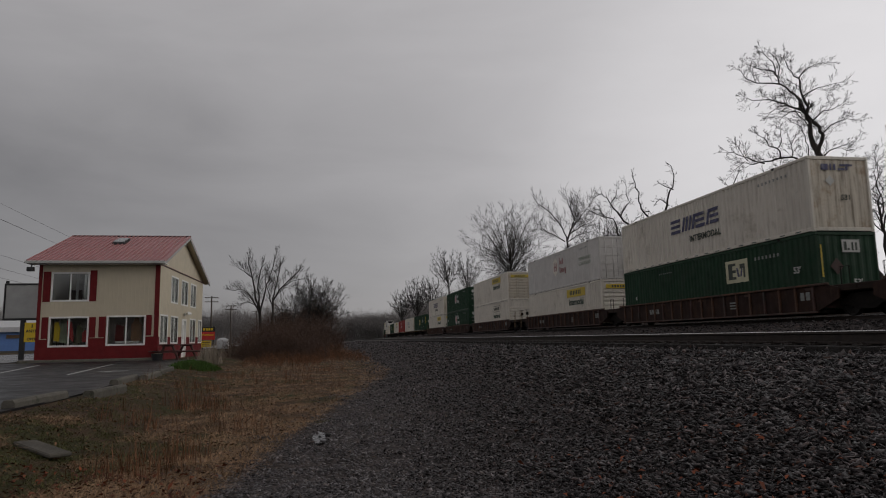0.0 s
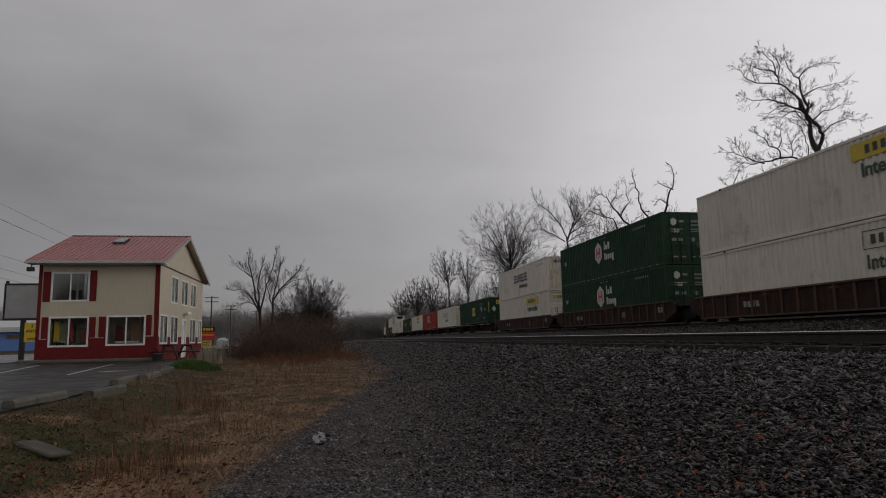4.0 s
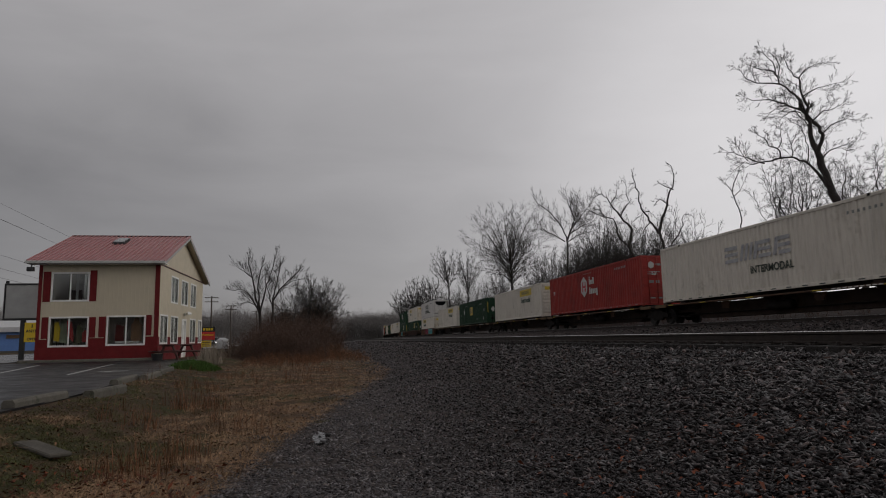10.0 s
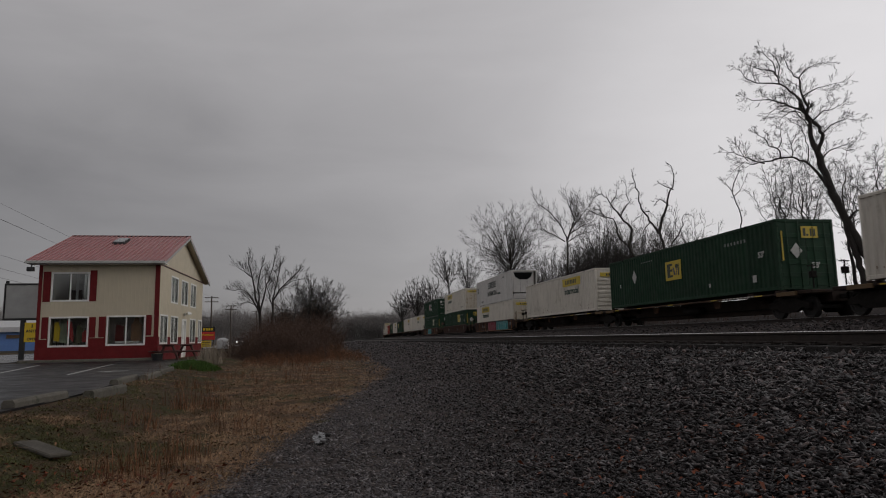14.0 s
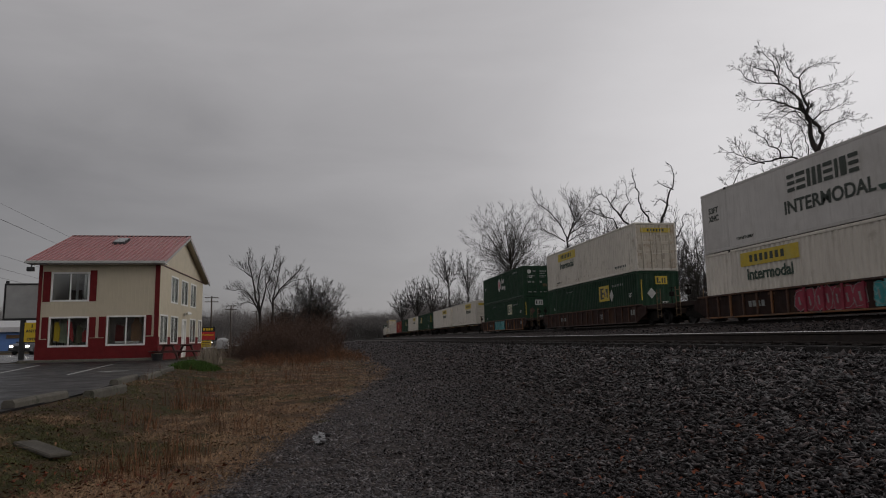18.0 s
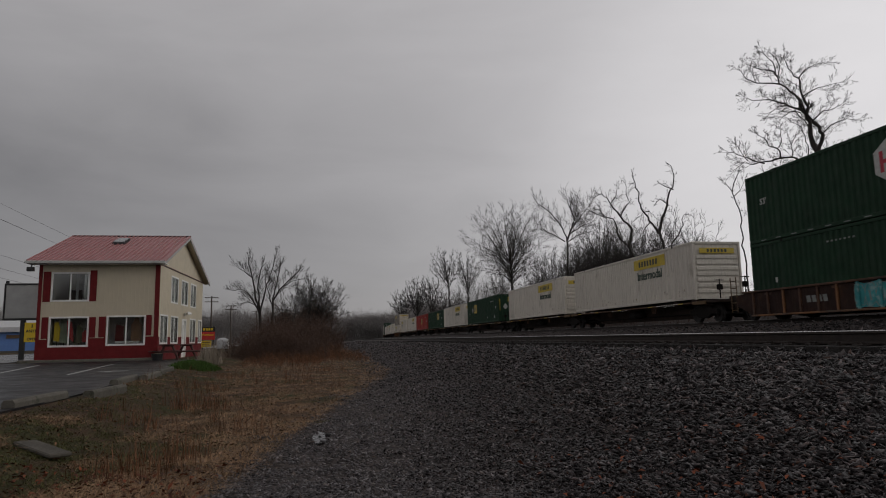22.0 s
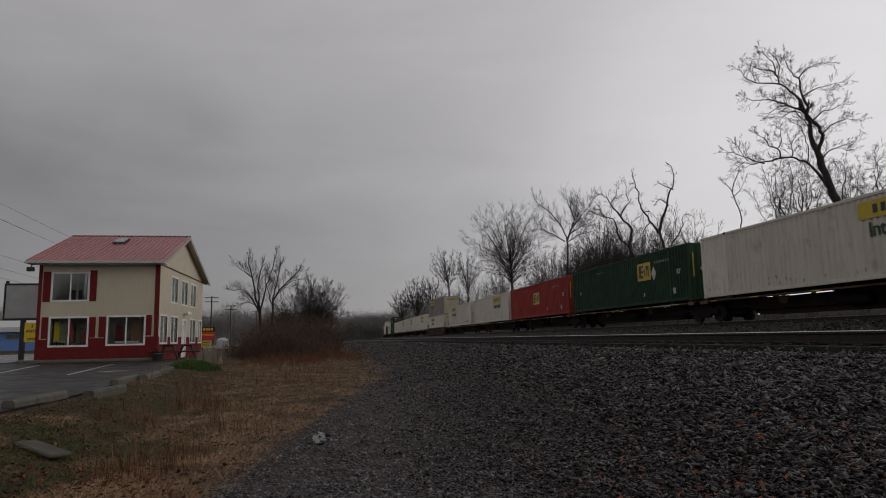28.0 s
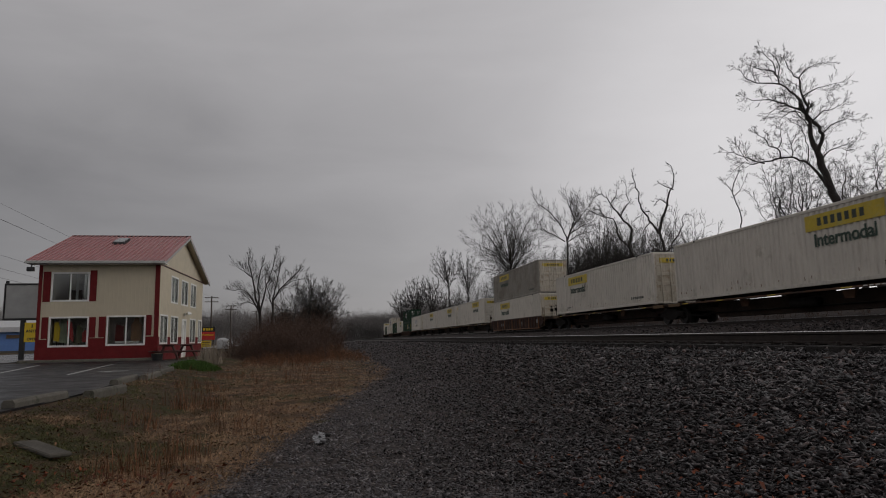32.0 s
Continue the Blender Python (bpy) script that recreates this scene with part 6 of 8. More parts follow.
    # two gnarled trees
    limbed("gnarled dark bare tree with few crooked limbs", 25.6, 47.5, 29, [
        (0.24, 0.03, [(0.85, 4.13), (0.35, 6.81), (0.21, 7.93), (-0.04, 8.81), (-0.34, 9.46), (-0.89, 10.23), (-1.28, 11.0), (-1.49, 11.94), (-1.57, 12.79), (-1.87, 13.66)]),
        (0.15, 0.02, [(-0.12, 8.9), (0.11, 9.79), (0.51, 10.85), (0.79, 11.96), (1.13, 12.62), (1.31, 13.43), (1.2, 14.36)]),
        (0.05, 0.02, [(1.2, 12.43), (0.63, 12.76), (0.13, 12.95)]), (0.05, 0.02, [(0.62, 11.29), (0.14, 11.7), (-0.22, 11.46)]),
        (0.05, 0.02, [(-0.69, 10.77), (-1.16, 10.81), (-1.35, 10.5)]), (0.09, 0.025, [(0.33, 7.16), (0.85, 8.12), (1.3, 8.71), (1.64, 9.36), (1.77, 10.11)]),
        (0.05, 0.02, [(-0.65, 9.94), (-1.11, 9.52), (-1.31, 9.08)])],
        25, 0.008, step=0.35, every=0.35, reach=0.7, level=2, up=0.02, wild=0.3, shake=0.13, deep=0.2)
    limbed("gnarled dark bare tree with crooked spreading limbs", 26.4, 53, 27, [
        (0.24, 0.025, [(0.26, 4.52), (-0.28, 7.5), (-0.78, 8.63), (-1.24, 9.11), (-1.59, 9.68), (-1.69, 10.6), (-1.99, 11.28), (-2.71, 11.49), (-3.49, 11.8), (-4.16, 12.32)]),
        (0.15, 0.02, [(-0.78, 8.63), (-0.54, 9.51), (-0.54, 10.42), (-1.03, 11.06), (-1.62, 11.87), (-2.16, 12.68), (-2.43, 13.21), (-2.9, 13.67), (-3.55, 13.46)]),
        (0.06, 0.02, [(-1.35, 11.49), (-1.02, 12.18), (-0.51, 12.75), (-0.85, 13.49), (-0.72, 14.2)]),
        (0.05, 0.02, [(-2.16, 12.68), (-1.74, 13.26), (-1.61, 13.97)]), (0.05, 0.02, [(-2.71, 11.49), (-3.08, 12.03), (-3.66, 12.38)])],
        26, 0.008, step=0.35, every=0.26, reach=1.15, level=2, up=0.06, wild=0.28, shake=0.13, deep=0.3)
    limbed("tall bare tree with a V-shaped crown", 26.3, 69, 20, [
        (0.22, 0.03, [(-0.35, 5.65), (-0.39, 8.79), (-0.31, 10.69), (-0.37, 11.97), (-0.83, 12.96), (-1.41, 13.96), (-2.07, 14.83), (-2.68, 15.39), (-3.54, 16.02)]),
        (0.12, 0.025, [(-0.33, 11.59), (0.23, 12.91), (0.66, 14.17), (0.91, 15.64)]), (0.09, 0.025, [(0.23, 12.91), (1.14, 13.95), (2.19, 15.18)]),
        (0.08, 0.025, [(0.52, 13.86), (0.2, 15.03), (-0.14, 15.96)]), (0.08, 0.025, [(-0.05, 12.28), (1.23, 13.05), (2.35, 13.38)]),
        (0.07, 0.025, [(-0.4, 11.34), (0.68, 12.05), (2.18, 12.36)]), (0.08, 0.025, [(-0.58, 11.47), (-1.49, 12.16), (-2.41, 12.59), (-3.21, 13.14)])],
        27, 0.0085, step=0.45, every=0.17, reach=2.2, level=2, up=0.12, wild=0.1, forks=(4, 5), shake=0.07, deep=0.4)
    fanned("tall bare tree with a broad rounded crown", 26.0, 92, 8.4, 25.3, 14.5, 5.5, 5.5, 54, 28, 0.008, trunk=0.36, every=0.42, reach=2.0, up=0.04, wild=0.06, forks=(4, 5), low=-0.85, rise=0.45)
    fanned("bare tree with a spreading open crown", 25.4, 140, 11.0, 24.5, 16.4, 3.2, 3.2, 18, 29, 0.017, "bark_far", trunk=0.3, every=0.6, reach=1.7, up=0.08, wild=0.2, shake=0.12)
    fanned("bare tree with an open crown", 29.4, 140, 10.0, 29.6, 15.2, 2.8, 3.4, 18, 30, 0.017, "bark_far", trunk=0.28, every=0.6, reach=1.7, up=0.1, wild=0.16, shake=0.1)
    fanned("distant bare tree with a dense rounded crown", 25.9, 200, 6.5, 25.9, 13.8, 4.2, 5.2, 34, 31, 0.022, "bark_far", trunk=0.32, every=0.6, reach=2.0, up=0.12)
    fanned("distant bare tree with a low rounded crown", 21.6, 201, 5.5, 21.4, 11.4, 3.6, 3.6, 24, 33, 0.022, "bark_far", trunk=0.28, every=0.7, reach=1.8, up=0.12)
    fanned("distant bare tree with a dense upright crown", 27.6, 180, 6.0, 27.6, 12.8, 3.0, 4.2, 24, 32, 0.021, "bark_far", trunk=0.28, every=0.7, reach=1.8, up=0.12)
    # lower trees in between: six that differ, and their copies
    rng = random.Random(77)
    kinds = []
    for i in range(6):
        h = (9.4, 10.6, 11.2, 9.0, 10.2, 11.8)[i]
        kinds.append((h, fanned("slender bare understory tree beyond the train", 27 + i * 0.5, 45 + 4 * i, h * 0.32, 27 + i * 0.5, h * 0.66, h * 0.2, h * 0.36, 17, 100 + i, 0.0098, group="understory trees", trunk=0.11, every=0.5, reach=1.4, level=2, up=0.08, wild=0.22, forks=(2, 3), shake=0.1)))
    for i in range(74):
        y = 45 + 37 * (i / 50) if i < 50 else 82 + 100 * ((i - 50) / 24) ** 1.2
        x = 26.6 + rng.uniform(0, 5.5) + bend(y)
        h, ob = kinds[rng.randrange(6)]
        want = 5.0 if y < 49 else rng.uniform(7.5, 9.6) if y < 56 else rng.uniform(10.2, 12.8)
        k = want / h
        copy_thing(ob, pose(x, y, ground_z(x, y) - 0.15, 0, 0, rng.uniform(0, 360)) @ Matrix.Diagonal((k, k, k, 1)))
    # trees behind the brush by the house
    G = "trees behind the brush"
    limbed("tall slender bare tree rising behind the brush", -5.5, 54, -6, [
        (0.15, 0.03, [(0.39, 0.1), (0.06, 1.28), (-0.15, 3.29), (-0.58, 5.22), (-0.82, 6.49), (-1.05, 7.5)]),
        (0.07, 0.025, [(-0.33, 3.69), (-1.0, 4.86), (-1.65, 5.31), (-2.1, 5.14)]), (0.09, 0.025, [(-0.06, 3.06), (-0.32, 5.54), (0.0, 6.95)]),
        (0.09, 0.025, [(-0.11, 3.24), (0.38, 5.54), (0.71, 6.59), (0.96, 7.4)]), (0.05, 0.02, [(-0.72, 6.12), (-1.38, 6.66), (-1.7, 6.8)]),
        (0.05, 0.02, [(-0.47, 3.96), (-1.07, 4.23), (-1.6, 4.05)])], 41, 0.0075, group=G, step=0.4, every=0.17, reach=1.3, level=2, up=0.14, wild=0.1, forks=(4, 5), shake=0.06)
    limbed("tall bare tree with curving limbs behind the brush", -4.3, 54.5, -5, [
        (0.14, 0.03, [(-0.25, 0.1), (-0.38, 2.84), (-0.36, 4.43), (-0.07, 5.8), (0.18, 7.0)]),
        (0.08, 0.025, [(-0.32, 4.34), (0.2, 5.25), (0.86, 5.9), (1.58, 6.59)]), (0.06, 0.025, [(-0.35, 3.75), (-0.77, 5.11), (-0.96, 6.03)]),
        (0.05, 0.02, [(0.38, 5.43), (1.09, 5.8), (1.6, 5.94)])], 42, 0.0075, group=G, step=0.4, every=0.17, reach=1.3, level=2, up=0.14, wild=0.1, forks=(4, 5), shake=0.06)
    fanned("many-stemmed bare tree behind the brush", -2.0, 55, 1.6, -2.0, 4.0, 1.4, 2.1, 36, 43, 0.0068, group=G, trunk=0.09, every=0.24, reach=0.85, up=0.12, wild=0.12, stems=3, low=-0.4)
    fanned("many-stemmed bare tree leaning out of the brush", -0.9, 55.6, 1.6, -0.6, 3.9, 1.6, 1.9, 36, 44, 0.0068, group=G, trunk=0.09, every=0.24, reach=0.85, up=0.12, wild=0.12, stems=3, low=-0.4)
    fanned("low twiggy bare tree in the brush", -3.3, 53, 1.0, -3.2, 3.0, 1.4, 1.7, 28, 45, 0.008, group=G, trunk=0.08, every=0.35, reach=0.8, up=0.1, wild=0.2, stems=2, low=-0.4)
    # trees well behind them, pale from the haze in their colour
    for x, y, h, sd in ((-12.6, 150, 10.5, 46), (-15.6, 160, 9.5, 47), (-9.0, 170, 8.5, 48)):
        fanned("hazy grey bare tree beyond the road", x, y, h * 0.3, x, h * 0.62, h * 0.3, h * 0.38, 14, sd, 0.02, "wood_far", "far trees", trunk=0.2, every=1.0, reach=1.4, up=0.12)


build_trees()


# ---- distance: wooded rises and a far line of bare woods, those behind added unseen ----
def far_wood(x0, y0, x1, y1, h, n, seed, name, label):
    rng = random.Random(seed)
    s = Shape()
    for i in range(n):
        f = rng.random()
        x, y = x0 + (x1 - x0) * f + rng.gauss(0, 4), y0 + (y1 - y0) * f + rng.gauss(0, 8)
        hh = h * rng.uniform(0.55, 1.05)
        z = -1.0
        for k in range(10):
            a = rng.uniform(0, 6.28)
            d = Vector((math.cos(a) * 0.14, math.sin(a) * 0.14, 1)).normalized()
            p0 = Vector((x + rng.gauss(0, 2.6), y + rng.gauss(0, 2.6), z))
            p1 = p0 + d * hh * rng.uniform(0.3, 0.5)
            p2 = p1 + (d + Vector((rng.gauss(0, 0.3), rng.gauss(0, 0.3), 0.2))).normalized() * hh * 0.3
            p3 = p2 + (d + Vector((rng.gauss(0, 0.4), rng.gauss(0, 0.4), 0))).normalized() * hh * 0.25
            s.tube([p0, p1, p2, p3], [hh * 0.0065, hh * 0.005, hh * 0.004, hh * 0.002], 3, cap=False)
            for q in range(8):
                e = p2 + Vector((rng.gauss(0, 1), rng.gauss(0, 1), rng.gauss(0.6, 0.6))) * hh * 0.11
                s.tube([p1 + (p2 - p1) * rng.random(), e], [hh * 0.004, hh * 0.0015], 3, cap=False)
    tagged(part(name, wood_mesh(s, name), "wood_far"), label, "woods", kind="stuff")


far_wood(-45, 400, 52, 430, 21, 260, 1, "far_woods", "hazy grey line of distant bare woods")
# unseen woods added behind the viewpoint to darken the window reflections
far_wood(-150, -85, 70, -75, 17, 60, 4, "far_woods", "unseen bare woods added behind to darken window reflections")
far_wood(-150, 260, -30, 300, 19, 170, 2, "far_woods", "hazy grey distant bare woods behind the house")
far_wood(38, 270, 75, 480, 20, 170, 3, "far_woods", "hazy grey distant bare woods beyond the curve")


def far_hill():
    vs, fs = [], []
    n = 60
    for i in range(n + 1):
        x = -900 + 1500 * i / n
        h = 24 + 10 * noise.noise((i * 0.22, 2.0, 0)) + 16 * math.exp(-((x + 260) / 160) ** 2)
        vs += [(x, 900, -3), (x, 1000, h)]
    for i in range(n):
        a = 2 * i
        fs.append((a, a + 2, a + 3, a + 1))
    tagged(put(new("backdrop", raw("backdrop", vs, fs)), "hill"), "hazy grey wooded rise on the horizon", "hillside", kind="structure")

    # second rise, out of view, added so the house windows reflect dark
    vs, fs = [], []
    for i in range(41):
        x = -300 + 15 * i
        vs += [(x, -90, -1), (x, -110, 9 + 3 * noise.noise((i * 0.3, 5.0, 0)))]
    for i in range(40):
        a = 2 * i
        fs.append((a, a + 1, a + 3, a + 2))
    tagged(put(new("backdrop", raw("backdrop", vs, fs)), "brush"), "unseen dark rise added behind to darken window reflections", "hillside", kind="structure")


far_hill()


# ---- loose stones: ballast, gravel ----
def scatter_stones(name, label, pts, sizes, mat, seed, flat=0.7):
    """angular stones, each a crushed block turned at random, joined into one mesh"""
    rg = np.random.RandomState(seed)
    n = len(pts)
    base = np.array([(-1, 0.2, 0), (1, -0.2, 0), (-0.3, -1, 0.1), (0.3, 1, -0.1), (0.4, -0.3, -1), (-0.2, 0.2, 1)], float) * 0.62
    sides = np.array([(a, b, c) for c in (4, 5) for a, b in ((0, 2), (2, 1), (1, 3), (3, 0))])
    sides[:4] = sides[:4, ::-1]
    v = base[None] * (1 + rg.uniform(-0.4, 0.35, (n, 6, 3))) + rg.uniform(-0.16, 0.16, (n, 6, 3))
    v = v * np.stack([rg.uniform(0.8, 1.75, n), rg.uniform(0.5, 1.05, n), rg.uniform(0.16, 0.5, n) * flat / 0.7], 1)[:, None] * sizes[:, None, None]
    a, b, c = rg.uniform(0, 6.28, n), rg.normal(0, 0.5, n), rg.normal(0, 0.5, n)
    ca, sa, cb, sb, cc, sc = np.cos(a), np.sin(a), np.cos(b), np.sin(b), np.cos(c), np.sin(c)
    o, i = np.zeros(n), np.ones(n)
    Rz = np.array([[ca, -sa, o], [sa, ca, o], [o, o, i]]).transpose(2, 0, 1)
    Rx = np.array([[i, o, o], [o, cb, -sb], [o, sb, cb]]).transpose(2, 0, 1)
    Ry = np.array([[cc, o, sc], [o, i, o], [-sc, o, cc]]).transpose(2, 0, 1)
    v = np.einsum("nij,nkj->nki", Rz @ Rx @ Ry, v) + pts[:, None]
    f = sides[None] + (np.arange(n) * 6)[:, None, None]
    ob = put(new(name, raw(name, v.reshape(-1, 3), f.reshape(-1, 3))), mat)
    return tagged(ob, label, "stones", kind="stuff")


def stone_material(name, dark, lite, warm, rough=0.45):
    m = paint(name, dark, rough, scale=30, vary=0.3, fine=120, bump=0.12, bump_scale=70, spec=0.22)
    nt = m.node_tree
    N, K = nt.nodes.new, nt.links.new
    bs = nt.nodes["Principled BSDF"]
    old = bs.inputs["Base Color"].links[0].from_socket
    ge = N("ShaderNodeNewGeometry")
    cr = N("ShaderNodeValToRGB")
    e = cr.color_ramp.elements
    e[0].position, e[0].color = 0.0, (*[c * 0.25 for c in dark], 1)
    e[1].position, e[1].color = 1.0, (*lite, 1)
    for pos, col in ((0.55, dark), (0.9, [0.5 * (a + b) for a, b in zip(dark, lite)]), (0.955, warm)):
        q = cr.color_ramp.elements.new(pos)
        q.color = (*col, 1)
    K(ge.outputs["Random Per Island"], cr.inputs[0])
    mx = N("ShaderNodeMix")
    mx.data_type, mx.blend_type = "RGBA", "MIX"
    mx.inputs[0].default_value = 0.9
    K(old, mx.inputs[6])
    K(cr.outputs[0], mx.inputs[7])
    K(mx.outputs[2], bs.inputs["Base Color"])
    return m


def stone_points(n, x0, x1, y0, y1, seed, power=1.0):
    rg = np.random.RandomState(seed)
    u = rg.rand(n)
    y = 1 / (1 / y0 ** power + u * (1 / y1 ** power - 1 / y0 ** power)) ** 1
    y = (1 / y0 ** power + u * (1 / y1 ** power - 1 / y0 ** power)) ** (-1 / power)
    x = rg.uniform(x0, x1, n)
    return x, y, rg


M["stalk"] = paint("pale_stalk", (0.26, 0.22, 0.17), 0.9, scale=2, vary=0.4, fine=9)
M["stones"] = stone_material("wet_crushed_stone", (0.0132, 0.0102, 0.0106), (0.205, 0.172, 0.17), (0.06, 0.027, 0.016), 0.42)
M["gravel_bits"] = stone_material("fine_gravel", (0.075, 0.066, 0.068), (0.27, 0.245, 0.245), (0.09, 0.06, 0.042))


def build_stones():
    x, y, rg = stone_points(118000, 0.5, 6.9, 2.6, 150, 1, 1.0)
    keep = (rg.rand(len(x)) < (x - 0.4) / 1.6) | (y > 45) & (x > 2.5)
    x, y = x[keep] + np.array([bend(q) for q in y[keep]]), y[keep]
    grow = 1 + np.maximum(0, y - 7) * 0.024
    s = rg.uniform(0.018, 0.056, len(x)) * grow * np.clip(0.66 + 0.17 * (x - 1.3), 0.6, 1.3)
    z = np.array([rough_z(a, b) for a, b in zip(x, y)]) + rg.uniform(-0.012, 0.03, len(x))
    scatter_stones("ballast_stones", "wet dark grey crushed ballast stones on the bank", np.stack([x, y, z], 1), s, "stones", 2)
    x, y, rg = stone_points(40000, -1.6, 2.6, 3.6, 34, 3, 1.0)
    edge = np.minimum(0.17 * y - 1.95, 1.7)
    keep = x > edge + rg.normal(0, 0.35, len(x))
    x, y = x[keep], y[keep]
    s = rg.uniform(0.012, 0.036, len(x)) * (1 + np.maximum(0, y - 8) * 0.05)
    z = np.array([rough_z(a, b) for a, b in zip(x, y)]) + 0.004
    scatter_stones("gravel", "fine dark grey gravel on the service strip", np.stack([x, y, z], 1), s, "gravel_bits", 4)
    # between the tracks, and round the ties
    x, y, rg = stone_points(9000, 9.6, 17.2, 13, 75, 5, 0.6)
    z = np.array([ground_z(a, b) for a, b in zip(x, y)]) + rg.uniform(-0.01, 0.03, len(x))
    scatter_stones("ballast_stones", "dark ballast stones between the two tracks", np.stack([x, y, z], 1), rg.uniform(0.05, 0.11, len(x)), "stones", 6)
    x, y, rg = stone_points(6000, 6.6, 9.6, 7, 50, 7, 0.7)
    z = np.array([ground_z(a, b) for a, b in zip(x, y)]) + rg.uniform(0.0, 0.03, len(x))
    keep = (np.abs(x - NEAR_X + GAUGE / 2) > 0.13) & (np.abs(x - NEAR_X - GAUGE / 2) > 0.13)
    scatter_stones("ballast_stones", "dark ballast stones round the ties", np.stack([x, y, z], 1)[keep], rg.uniform(0.04, 0.075, len(x))[keep], "stones", 8)
    x, y, rg = stone_points(9000, 6.25, 7.15, 7, 70, 9, 0.7)
    z = np.array([ground_z(a, b) for a, b in zip(x, y)]) + rg.uniform(0.0, 0.05, len(x))
    scatter_stones("ballast_stones", "dark ballast stones heaped against the tie ends", np.stack([x, y, z], 1), rg.uniform(0.04, 0.085, len(x)), "stones", 10)


build_stones()


# ---- grass, weeds, leaves, brush ----
def blades(name, label, roots, heights, width, mat, seed, bend_by=0.5, per=9):
    rg = np.random.RandomState(seed)
    n = len(roots)
    N_ = n * per
    r = np.repeat(roots, per, 0) + np.c_[rg.normal(0, 0.03, (N_, 2)), np.zeros(N_)]
    h = np.repeat(heights, per) * rg.uniform(0.45, 1.1, N_)
    a = rg.uniform(0, 6.28, N_)
    d = np.c_[np.cos(a), np.sin(a)]
    lean = rg.uniform(0.1, 1.0, N_) * bend_by * h
    w = np.c_[-d[:, 1], d[:, 0]] * width * rg.uniform(0.6, 1.3, N_)[:, None]
    mid = np.c_[r[:, :2] + d * (lean * 0.4)[:, None], r[:, 2] + h * np.maximum(0.3, 0.62 - 0.1 * bend_by)]
    tip = np.c_[r[:, :2] + d * lean[:, None], r[:, 2] + h * np.maximum(0.12, 1 - 0.35 * (lean / np.maximum(h, 1e-3)))]
    w3 = np.c_[w, np.zeros(N_)]
    v = np.stack([r - w3, r + w3, mid + w3 * 0.7, mid - w3 * 0.7, tip], 1)
    base = np.arange(N_)[:, None] * 5
    f = np.concatenate([base + np.array([0, 1, 2]), base + np.array([0, 2, 3]), base + np.array([3, 2, 4])], 0)
    return tagged(put(new(name, raw(name, v.reshape(-1, 3), f)), mat), label, "grass", kind="stuff")


def field(n, x0, x1, y0, y1, seed, power, test):
    x, y, rg = stone_points(n, x0, x1, y0, y1, seed, power)
    keep = np.array([test(a, b, noise.noise((a * 0.55, b * 0.35, 5.0)), noise.noise((a * 1.6, b * 1.2, 9.0))) for a, b in zip(x, y)])
    x, y = x[keep], y[keep]
    z = np.array([rough_z(a, b) for a, b in zip(x, y)]) - 0.01
    return np.stack([x, y, z], 1), rg


def gravel_edge(y):
    return min(0.17 * y - 1.95, 1.9)


